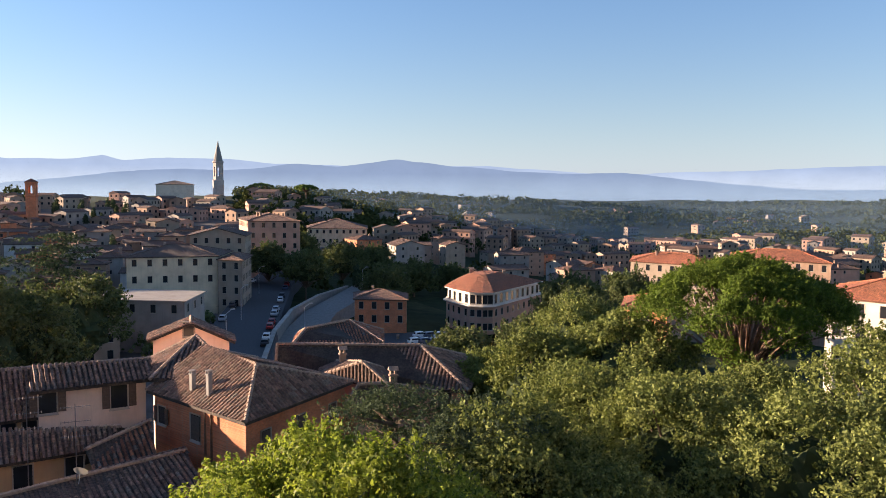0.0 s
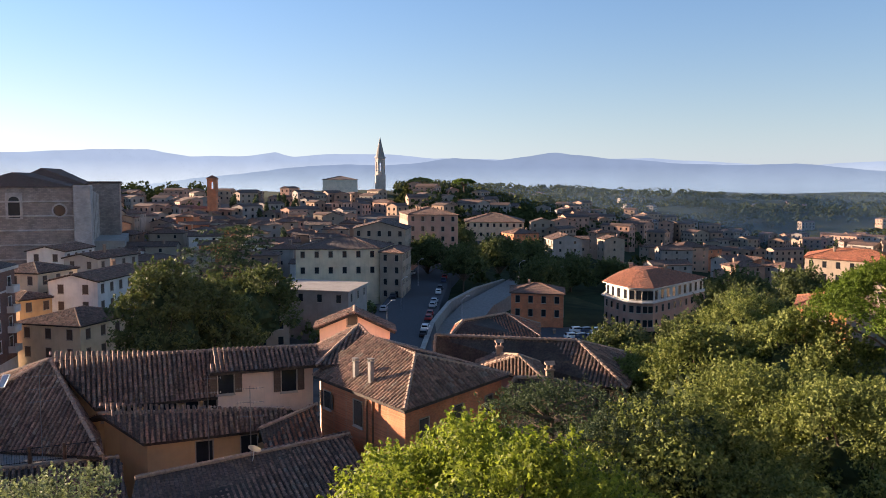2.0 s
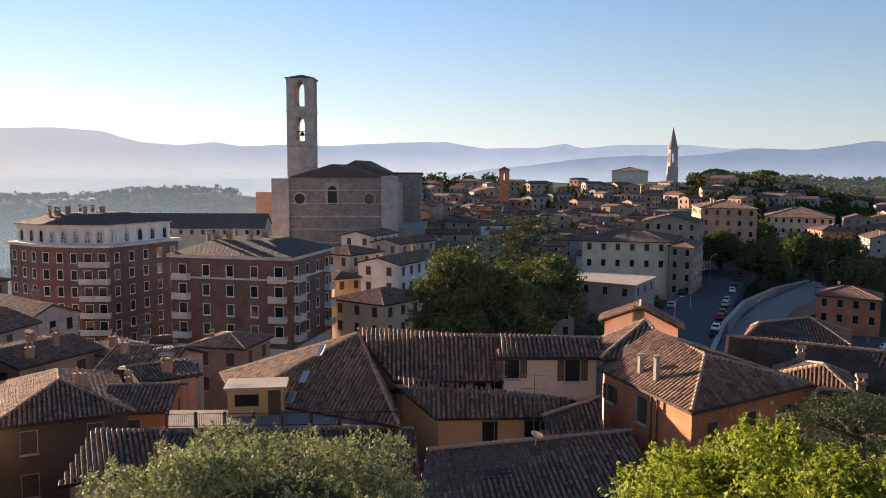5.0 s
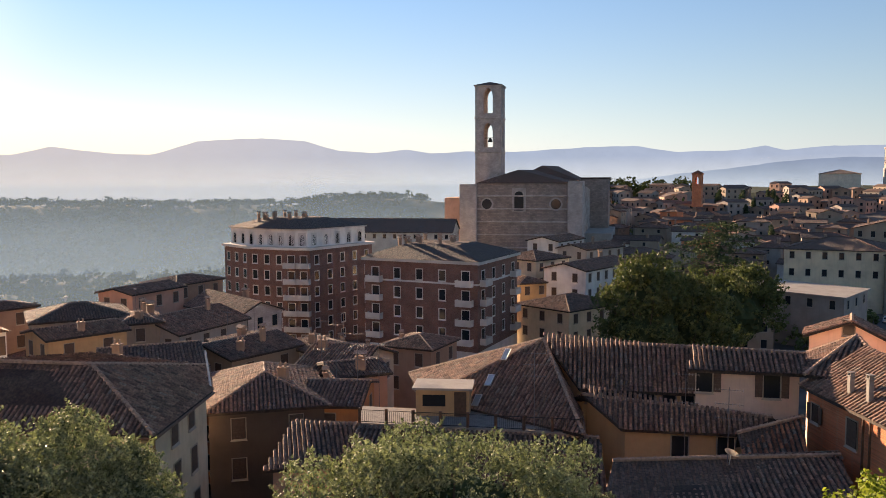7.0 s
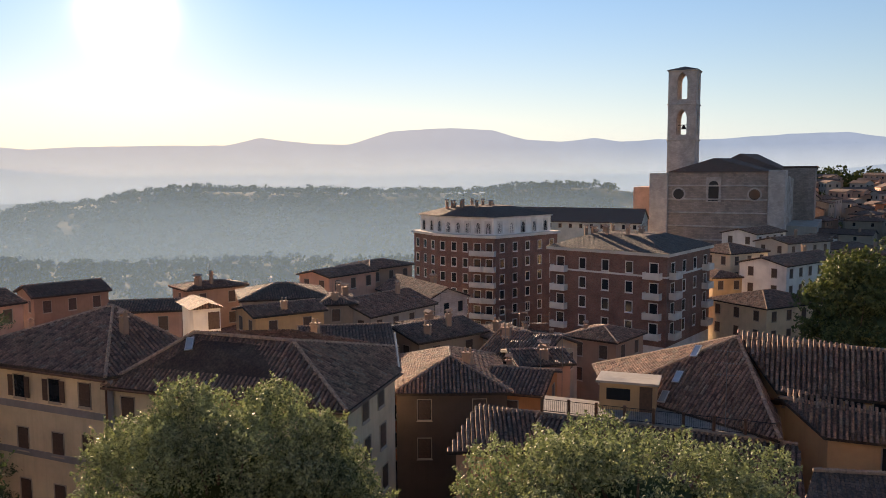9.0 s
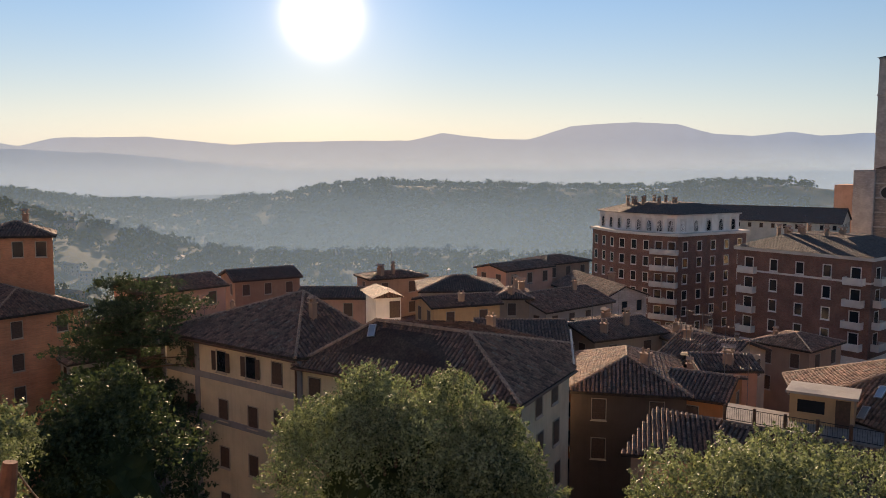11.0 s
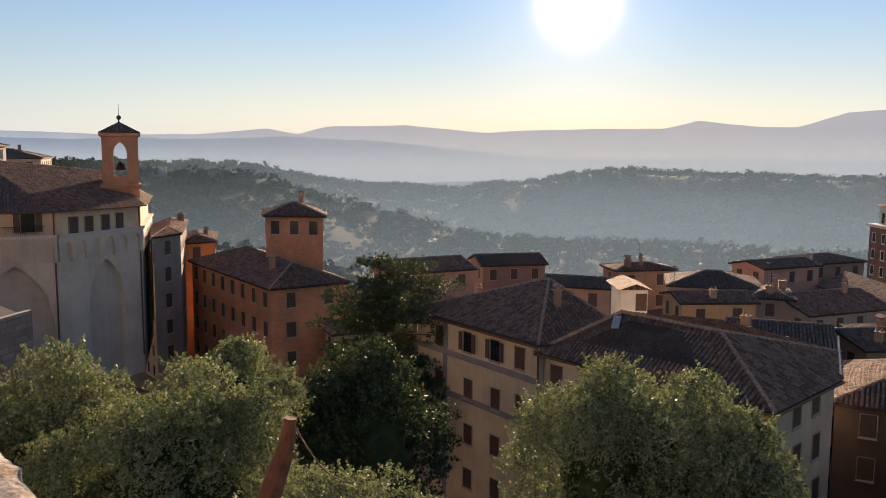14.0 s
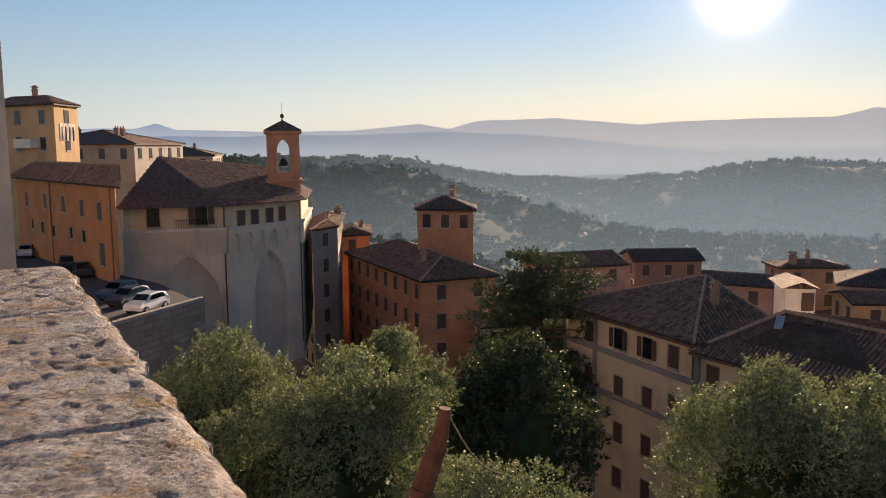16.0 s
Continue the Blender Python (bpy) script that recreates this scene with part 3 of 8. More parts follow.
def roofed(name, label, slopes, base, wall, tiles=None, over=0.45, category="house", seed=1, group=""):
    """A house under free slopes (each with its eave first): walls under the rim, a slab and tiles on each slope, caps on shared edges."""
    tiles = tiles or TILE_NEAR
    key = lambda p: (round(p.x, 2), round(p.y, 2), round(p.z, 2))
    uses = {}
    for sl in slopes:
        for p, q in zip(sl, sl[1:] + sl[:1]):
            uses.setdefault(frozenset((key(p), key(q))), []).append((p, q))
    rim = {key(v[0][0]): v[0] for v in uses.values() if len(v) == 1}
    first = next(iter(rim))
    chain, at = [], first
    while at in rim and len(chain) < len(rim):
        p, q = rim[at]
        chain.append(p)
        at = key(q)
    cen = sum(chain, Vector()) / len(chain)
    cen.z = base
    root = anchor(name, tuple(cen), label, category, group)
    bm = bmesh.new()
    lo, hi = [], []
    for i, p in enumerate(chain):
        sides = []
        for q, r in ((chain[i - 1], p), (p, chain[(i + 1) % len(chain)])):
            d = Vector((r.x - q.x, r.y - q.y, 0)).normalized()
            m = Vector((-d.y, d.x, 0))
            sides.append(m if m.dot(cen - q) > 0 else -m)
        w = p - cen + (sides[0] + sides[1]) * (over / max(0.03, 1 + sides[0].dot(sides[1])))
        lo.append(bm.verts.new((w.x, w.y, 0)))
        hi.append(bm.verts.new((w.x, w.y, w.z - 0.12)))
    n = len(chain)
    for i in range(n):
        bm.faces.new((lo[i], lo[(i + 1) % n], hi[(i + 1) % n], hi[i]))
    bmesh.ops.recalc_face_normals(bm, faces=bm.faces)
    part("wall", bm, wall, root)
    tv, tf = [], []
    rnd = random.Random(seed)
    local = [[p - cen for p in sl] for sl in slopes]
    for sl in local:
        tile_slope(tv, tf, sl, rnd)
    verts, faces, uvs = slab_roof(local)
    # dark slab colour paints shade and dirt into the tile channels
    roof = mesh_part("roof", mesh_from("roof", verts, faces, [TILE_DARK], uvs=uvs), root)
    lay = mesh_part("roof_tiles", mesh_from("roof_tiles", tv, tf, [tiles]), roof, "weathered half-round clay tiles")
    tagged(lay, kind="stuff")
    bm = bmesh.new()
    for v in uses.values():
        if len(v) > 1:
            p, q = v[0][0] - cen, v[0][1] - cen
            k = max(1, int((q - p).length / 0.42))
            for i in range(k):
                tube(bm, p.lerp(q, i / k) + Vector((0, 0, 0.08)), p.lerp(q, (i + 1.12) / k) + Vector((0, 0, 0.05)), 0.15, 0.12, 6)
    part("ridge_tiles", bm, RIDGE_CLAY, roof, "pale clay ridge tiles")
    return root


def hip4(a, b, c, d, r0, r1):
    """Four slopes of a hip roof: eaves a-b and c-d lie along the ridge r0-r1."""
    return [[a, b, r1, r0], [b, c, r1], [c, d, r0, r1], [d, a, r0]]


def on_wall(root, p, q, az, el, kind, size, inset=0.45, name="window"):
    """A window on the wall below the eave p-q, centred where it shows at a bearing and dip angle."""
    d = q - p
    n = Vector((d.y, -d.x, 0)).normalized()
    if n.dot(p) > 0:
        n = -n
    o = p - n * (inset - 0.03)
    w = bearing(az, 1.0)
    f = (o.x * n.x + o.y * n.y) / (w.x * n.x + w.y * n.y)
    c = w * f
    z = f * math.tan(radians(el)) - WIN_SIZE[size][1] / 2
    return window_unit(root, kind, size, root.matrix_basis.inverted() @ pose(c.x, c.y, z, 0, 0, math.degrees(math.atan2(n.y, n.x)) - 90), name)


# ---- trees ----


def leaf_mesh(name, pts, nrm, size, material, rnd, aspect=0.55):
    """Many small bent leaves at points, lying roughly across the given normals."""
    n = len(pts)
    rv = rnd.normal(size=(n, 3))
    nn = nrm + 0.9 * rv
    nn /= np.linalg.norm(nn, axis=1)[:, None] + 1e-9
    t = np.cross(nn, rnd.normal(size=(n, 3)))
    t /= np.linalg.norm(t, axis=1)[:, None] + 1e-9
    b = np.cross(nn, t)
    s = (size * rnd.uniform(0.6, 1.3, n))[:, None]
    v = np.empty((n, 4, 3))
    v[:, 0] = pts - t * s
    v[:, 1] = pts + b * s * aspect + nn * s * 0.15
    v[:, 2] = pts + t * s
    v[:, 3] = pts - b * s * aspect + nn * s * 0.15
    me = bpy.data.meshes.new(name)
    me.vertices.add(4 * n)
    me.vertices.foreach_set("co", v.ravel())
    me.loops.add(4 * n)
    me.loops.foreach_set("vertex_index", np.arange(4 * n))
    me.polygons.add(n)
    me.polygons.foreach_set("loop_start", np.arange(n) * 4)
    me.polygons.foreach_set("loop_total", np.full(n, 4))
    me.materials.append(material)
    me.update()
    me.validate()
    return me


def lump_points(lumps, n, rnd, inner=0.3, spray=0.5, reach=0.55):
    """Points and normals over the skins of a cluster of lumps, part of them along short twigs that stick out."""
    c = np.array([l[:3] for l in lumps])
    r = np.array([l[3] for l in lumps])
    fl = np.array([l[4] if len(l) > 4 else 1.0 for l in lumps])
    w = r ** 2

    def skin(k):
        pick = rnd.choice(len(lumps), k, p=w / w.sum())
        d = rnd.normal(size=(k, 3))
        d /= np.linalg.norm(d, axis=1)[:, None]
        d[:, 2] = np.where(d[:, 2] < -0.5, -d[:, 2], d[:, 2])
        rad = r[pick] * np.where(rnd.random(k) < inner, rnd.uniform(0.45, 0.9, k), rnd.uniform(0.82, 1.06, k))
        return c[pick] + d * rad[:, None] * np.stack([np.ones(k), np.ones(k), fl[pick]], 1), d
    m = int(n * (1 - spray))
    p, d = skin(m)
    per = 22
    k = (n - m) // per
    if k:
        bp, bd = skin(k)
        way = bd + np.array([0, 0, 0.55]) + 0.35 * rnd.normal(size=(k, 3))
        way /= np.linalg.norm(way, axis=1)[:, None]
        ln = reach * rnd.uniform(0.4, 1.2, k)
        t = rnd.random((k, per))
        tp = bp[:, None, :] + way[:, None, :] * (t * ln[:, None])[:, :, None] + rnd.normal(size=(k, per, 3)) * 0.09 * reach * (1.15 - t)[:, :, None] * 1.6
        p = np.concatenate([p, tp.reshape(-1, 3)])
        d = np.concatenate([d, np.repeat(bd, per, axis=0)])
    return p, d


def crown_lumps(rx, rz, zc, count, lump, rnd):
    out = []
    for k in range(count):
        d = rnd.normal(size=3)
        d /= np.linalg.norm(d)
        if d[2] < -0.4:
            d[2] = -d[2]
        f = rnd.uniform(0.72, 1.0)
        out.append((d[0] * rx * f, d[1] * rx * f, zc + d[2] * rz * f, lump * rnd.uniform(0.6, 1.25), 0.85))
    out.append((0, 0, zc, rx * 0.55, rz / rx))
    return out


def limbs(bm, lumps, base_r, fork, rnd, every=2):
    tube(bm, (0, 0, -1.0), (0, 0, fork), base_r, base_r * 0.75, 9)
    for l in lumps[::every]:
        e = Vector(l[:3])
        k = Vector((e.x * 0.4, e.y * 0.4, fork + (e.z - fork) * 0.55))
        tube(bm, (0, 0, fork - 0.3), k, base_r * 0.5, base_r * 0.3, 6)
        tube(bm, k, e, base_r * 0.3, base_r * 0.08, 5)


def make_tree(name, lumps, n, leaf, material, base_r, fork, label, seed, loc, yaw=0, scale=1.0, group="", every=2, inner=0.3, aspect=0.55, category="tree", core=None):
    rnd = np.random.RandomState(seed)
    root = anchor(name, loc, label, category, group, yaw=yaw)
    root.scale = (scale,) * 3
    bm = bmesh.new()
    limbs(bm, lumps, base_r, fork, rnd, every)
    part("trunk", bm, BARK, root)
    p, d = lump_points(lumps, n, rnd, inner, 0.6, leaf * 7)
    crown = mesh_part("crown", leaf_mesh("crown", p, d, leaf, material, rnd, aspect), root)
    # solid lump fills the crown; the inner shade is put into its dark colour
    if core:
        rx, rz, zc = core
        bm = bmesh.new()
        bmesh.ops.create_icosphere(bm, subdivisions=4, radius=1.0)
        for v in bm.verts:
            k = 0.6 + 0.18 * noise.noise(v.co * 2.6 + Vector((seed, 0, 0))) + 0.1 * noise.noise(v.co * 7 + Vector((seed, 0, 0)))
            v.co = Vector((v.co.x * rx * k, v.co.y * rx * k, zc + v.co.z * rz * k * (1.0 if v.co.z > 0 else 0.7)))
        part("dark_crown_core", bm, CROWN_SHADE, crown, "solid dark core coloured as shade inside the crown")
    return root

# ---- terrace under the eye ----


def build_parapet():
    """Stone parapet beside the eye, running away to the town side."""
    root = anchor("parapet", (0, 0, -1.65), "weathered pitted stone parapet wall with lichen", "wall", kind="structure")
    d = bearing(126.8, 1.0)
    w = Vector((d.y, -d.x, 0))
    near = Vector((-1.398, -0.465, 0))
    edge0 = near - d * 2.6
    ln, th = 5.6, 1.3
    nu, nv = 430, 110
    verts, faces = [], []
    for i in range(nu + 1):
        for j in range(nv + 1):
            s, q = i / nu * ln, j / nv * th
            p = edge0 + d * s - w * q
            z = 1.65 - 0.55
            rough = 0.007 * noise.noise(Vector((s * 2.2, q * 2.2, 0))) + 0.0035 * noise.noise(Vector((s * 14, q * 18, 4))) + 0.003 * noise.noise(Vector((s * 52, q * 46, 4)))
            pit = noise.noise(Vector((s * 13, q * 30, 9))) + 0.6 * noise.noise(Vector((s * 34, q * 60, 2))) - 0.1
            worn = noise.noise(Vector((s * 1.3, q * 1.7, 6)))
            z += rough - 0.05 * max(0.0, min(0.4, pit - 0.42 + 0.3 * worn))
            if abs(s - 3.05 - 0.04 * q - 0.01 * noise.noise(Vector((q * 8, 0, 1)))) < 0.009 or abs(s - 4.4 - 0.02 * q) < 0.009:
                z -= 0.008
            edge = min(q, th - q)
            if edge < 0.06:
                z -= 0.03 * (1 - edge / 0.06) ** 2 * (1 + noise.noise(Vector((s * 6, 0, 3))))
                p = p + w * (0.03 * noise.noise(Vector((s * 5, 0, 2))) + 0.012 * noise.noise(Vector((s * 19, 0, 2))))
            verts.append((p.x, p.y, z))
    for i in range(nu):
        for j in range(nv):
            a = i * (nv + 1) + j
            faces.append((a, a + nv + 1, a + nv + 2, a + 1))
    k = len(verts)
    ring = [i * (nv + 1) for i in range(nu + 1)] + [nu * (nv + 1) + j for j in range(1, nv + 1)] + \
           [i * (nv + 1) + nv for i in range(nu - 1, -1, -1)] + [j for j in range(nv - 1, 0, -1)]
    for r in ring:
        verts.append((verts[r][0], verts[r][1], -9.0))
    m = len(ring)
    for i in range(m):
        faces.append((ring[i], ring[(i + 1) % m], k + (i + 1) % m, k + i))
    mesh_part("coping", mesh_from("coping", verts, faces, [COPING], True), root)
    return root


def coping_material():
    m, ns, ls, b = shader("lichen_stone")
    co = ns.new("ShaderNodeTexCoord").outputs["Object"]
    a = noise_node(ns, ls, 9.0, 14, co, 0.82)
    c = ramp(ns, ls, a.outputs[0], [(0.36, (0.17, 0.15, 0.14)), (0.46, (0.42, 0.375, 0.35)), (0.56, (0.74, 0.69, 0.65))])
    big = noise_node(ns, ls, 1.6, 6, co, 0.6)
    c = mixc(ns, ls, ramp(ns, ls, big.outputs[0], [(0.45, (0, 0, 0)), (0.65, (0.25, 0.25, 0.25))]), c, (0.5, 0.4, 0.34))
    l = noise_node(ns, ls, 7.5, 8, co, 0.7)
    c = mixc(ns, ls, ramp(ns, ls, l.outputs[0], [(0.54, (0, 0, 0)), (0.6, (0.7, 0.7, 0.7))]), c, (0.5, 0.35, 0.15))
    pale = noise_node(ns, ls, 4.2, 9, co, 0.75)
    c = mixc(ns, ls, ramp(ns, ls, pale.outputs[0], [(0.52, (0, 0, 0)), (0.58, (0.75, 0.75, 0.75))]), c, (0.72, 0.71, 0.7))
    mp = ns.new("ShaderNodeMapping")
    mp.inputs["Rotation"].default_value, mp.inputs["Scale"].default_value = (0, 0, radians(36.8)), (14.0, 38.0, 10.0)
    ls.new(co, mp.inputs[0])
    d = noise_node(ns, ls, 1.0, 9, mp.outputs[0], 0.75)
    c = mixc(ns, ls, ramp(ns, ls, d.outputs[0], [(0.57, (0, 0, 0)), (0.63, (0.85, 0.85, 0.85))]), c, (0.09, 0.08, 0.078))
    grit = noise_node(ns, ls, 95.0, 4, co, 0.75)
    c = mixc(ns, ls, 1.0, c, ramp(ns, ls, grit.outputs[0], [(0.38, (0.5, 0.47, 0.46)), (0.5, (1.1, 1.06, 1.04)), (0.62, (1.35, 1.32, 1.3))]), "MULTIPLY")
    ls.new(c, b.inputs["Base Color"])
    b.inputs["Roughness"].default_value = 0.95
    f = noise_node(ns, ls, 30.0, 12, co, 0.9)
    bp = ns.new("ShaderNodeBump")
    bp.inputs["Strength"].default_value, bp.inputs["Distance"].default_value = 1.0, 0.03
    ls.new(f.outputs[0], bp.inputs["Height"])
    bg = ns.new("ShaderNodeBump")
    bg.inputs["Strength"].default_value, bg.inputs["Distance"].default_value = 1.0, 0.012
    ls.new(grit.outputs[0], bg.inputs["Height"])
    ls.new(bp.outputs[0], bg.inputs["Normal"])
    ls.new(bg.outputs[0], b.inputs["Normal"])
    return m


COPING = coping_material()
build_parapet()

# ---- the near houses ----
EAVE1 = -14.0
# brick house
BA, BB, BC = spot(20.06, -13.21, -14), spot(13.67, -15.75, -14), spot(6.26, -13.26, -14)
BR1, BR0 = spot(12.90, -11.97, -11.7), spot(16.17, -10.74, -11.7)
BD = BA + BC - BB
brick_house = roofed("brick_house", "red brick house with a weathered clay-tiled hip roof", hip4(BA, BB, BC, BD, BR0, BR1), -27, BRICK)
on_wall(brick_house, BA, BB, 19.10, -14.87, 'open', 's')
on_wall(brick_house, BA, BB, 16.96, -15.85, 'closed', 'm')
on_wall(brick_house, BB, BC, 7.68, -15.25, 'closed', 's')
on_wall(brick_house, BB, BC, 9.84, -15.95, 'closed', 's')
on_wall(brick_house, BB, BC, 12.27, -16.88, 'closed', 's')
# tall roof behind it and the plastered wings
PE0, PE1, PE2 = spot(20.05, -11.34, -13.2), spot(19.81, -12.55, -13.2), spot(14.49, -12.74, -13.2)
PK = spot(16.85, -9.89, -11.3)
PE3 = PE0 + PE2 - PE1
tall_roof = roofed("house", "plastered house under a steep brown tiled roof", [[PE1, PE2, PK], [PE2, PE3, PK], [PE3, PE0, PK], [PE0, PE1, PK]], -26, PEACH)
WE0, WE1, WR0, WR1 = spot(27.03, -12.75, -13.4), spot(19.65, -12.51, -13.4), spot(26.77, -11.32, -12.35), spot(19.77, -11.22, -12.35)
WF1, WF0 = WR1 * 2 - WE1, WR0 * 2 - WE0
WF1.z = WF0.z = WE0.z
wing = roofed("house_wing", "peach plastered wing with a clay-tiled roof", [[WE0, WE1, WR1, WR0], [WF1, WF0, WR0, WR1]], -26, PEACH)
on_wall(wing, WE0, WE1, 26.00, -13.36, 'open', 'm')
on_wall(wing, WE0, WE1, 21.75, -13.43, 'open', 'm')
LE0, LE1, LR0, LR1 = spot(34.32, -14.40, -15.4), spot(26.57, -14.30, -15.4), spot(36.90, -11.12, -12.6), spot(26.53, -11.29, -12.6)
LF1, LF0 = LR1 * 2 - LE1, LR0 * 2 - LE0
LF1.z = LF0.z = LE0.z
long_wing = roofed("house_wing", "long plastered wing under an old tiled roof", [[LE0, LE1, LR1, LR0], [LF1, LF0, LR0, LR1]], -26, OCHRE)
on_wall(long_wing, LE0, LE1, 33.49, -14.71, 'plain', 's')
on_wall(long_wing, LE0, LE1, 32.29, -14.67, 'plain', 's')
on_wall(long_wing, LE0, LE1, 30.89, -14.67, 'plain', 's')
on_wall(long_wing, LE0, LE1, 29.67, -14.65, 'plain', 's')
on_wall(long_wing, LE0, LE1, 28.25, -14.63, 'plain', 's')
on_wall(long_wing, LE0, LE1, 27.06, -14.60, 'plain', 's')
DE0, DE1, DK = spot(45.35, -15.13, -17.3), spot(34.02, -17.43, -17.3), spot(36.86, -11.12, -12.55)
DK2 = DK + (LR1 - LR0) * 0.25
DE2 = DK2.copy()
DE2.z = -17.3
DE3 = DE0 + (DK - DE1) * 0.9
DE3.z = -17.3
dome_roof = roofed("house", "house with a faded red-brown hip roof and skylights", [[DE0, DE1, DK], [DE1, DE2, DK], [DE2, DE3, DK], [DE3, DE0, DK]], -27, PEACH)
CE0, CE1, CR0, CR1 = spot(31.41, -16.89, -17), spot(23.31, -16.63, -17), spot(34.10, -14.79, -15.75), spot(21.68, -15.40, -15.95)
CF1, CF0 = CR1 + (CR1 - CE1) * 0.3, CR0 + (CR0 - CE0) * 0.3
CF1.z = CF0.z = -16.3
court_wing = roofed("house_wing", "ochre courtyard wing under old tiles", [[CE0, CE1, CR1, CR0], [CF1, CF0, CR0, CR1]], -27, OCHRE)
on_wall(court_wing, CE0, CE1, 27.51, -17.87, 'plain', 'm')
on_wall(court_wing, CE0, CE1, 24.53, -17.70, 'plain', 'm')
KE0, KE1, KR0, KR1 = spot(23.32, -18.11, -17.2), spot(19.43, -17.84, -17.2), spot(23.79, -16.59, -16.1), spot(19.82, -15.18, -15.5)
KF1, KF0 = KR1 + (KR1 - KE1) * 0.3, KR0 + (KR0 - KE0) * 0.3
KF1.z = KF0.z = -17
link_roof = roofed("house_wing", "low linking roof of red clay tiles", [[KE0, KE1, KR1, KR0], [KF1, KF0, KR0, KR1]], -27, OCHRE, tiles=TILE_NEW)
FR0, FR1, FE1, FE0 = spot(31.96, -19.00, -16.6), spot(17.56, -17.26, -16.6), spot(15.25, -22.49, -18.7), spot(33.27, -24.10, -18.7)
FB1 = FR1 + (FR1 - FE1) * 0.22
FB0 = FR0 + (FR0 - FE0) * 0.22
FB1.z = FB0.z = -17.1
front_roof = roofed("house", "low orange house with a dark mossy tiled roof", [[FE0, FE1, FR1, FR0], [FB1, FB0, FR0, FR1]], -27, ORANGE)
GE0, GE1 = spot(19.97, -10.05, -12.9), spot(14.30, -10.37, -12.9)
GB = bearing(17.0, 3.5)
GP = (GE0 + GE1) / 2
GP.z = -11.35
back_gable = roofed("house", "peach gabled house end with one small window", [[GE1, GE1 + GB, GP + GB, GP], [GE0 + GB, GE0, GP, GP + GB]], -27, PEACH)
on_wall(back_gable, GE0, GE1, 17.32, -9.42, 'plain', 's')
HE0, HE1, HE2 = spot(11.68, -12.91, -16), spot(-1.96, -13.95, -16), spot(-2.99, -11.78, -16)
HR0, HR1 = spot(11.46, -10.62, -13.2), spot(1.54, -10.86, -13.2)
HE3 = HE0 + HE2 - HE1
big_roof = roofed("house", "broad house with a ribbed brown tiled hip roof", hip4(HE0, HE1, HE2, HE3, HR0, HR1), -28, PINKWALL)
on_wall(big_roof, HE0, HE1, -0.24, -14.76, 'closed', 'm')
on_wall(big_roof, HE0, HE1, 1.91, -15.16, 'closed', 'm')
JE0, JE1, JE2 = spot(6.84, -14.83, -15.3), spot(3.16, -15.00, -15.3), spot(0.39, -14.01, -15.3)
JR0, JR1 = spot(5.80, -13.49, -13.9), spot(3.86, -13.45, -13.9)
JE3 = JE0 + JE2 - JE1
low_roof = roofed("house", "low house with a small tiled hip roof", hip4(JE0, JE1, JE2, JE3, JR0, JR1), -27, PINKWALL)
on_wall(low_roof, JE1, JE2, 1.91, -15.23, 'closed', 's')
QE0, QE1, QK = spot(8.60, -12.87, -15), spot(3.63, -13.66, -15), spot(5.57, -11.98, -13.4)
QB = bearing(7.0, 6.0)
small_roof = roofed("house", "small tiled roof between larger ones", [[QE0, QE1, QK], [QE1, QE1 + QB, QK], [QE1 + QB, QE0 + QB, QK], [QE0 + QB, QE0, QK]], -27, PINKWALL)
RE0, RE1, RE2 = spot(10.56, -10.79, -17), spot(4.10, -10.66, -17), spot(4.12, -9.79, -17)
RR0, RR1 = spot(9.53, -9.61, -15.6), spot(6.56, -9.09, -15.6)
RE3 = RE0 + RE2 - RE1
red_back = roofed("house", "house with newer orange clay tiles", hip4(RE0, RE1, RE2, RE3, RR0, RR1), -30, ORANGE, tiles=TILE_NEW)
AR0, AR1, AE1, AE0 = spot(50.25, -16.82, -17.75), spot(32.94, -17.61, -17.75), spot(32.04, -22.27, -19.8), spot(51.11, -21.46, -19.8)
AB1, AB0 = AR1 + (AR1 - AE1) * 0.1, AR0 + (AR0 - AE0) * 0.1
AB1.z = AB0.z = -17.9
apron_roof = roofed("house", "old house under dark mossy tiles", [[AE0, AE1, AR1, AR0], [AB1, AB0, AR0, AR1]], -27, GREYWALL)


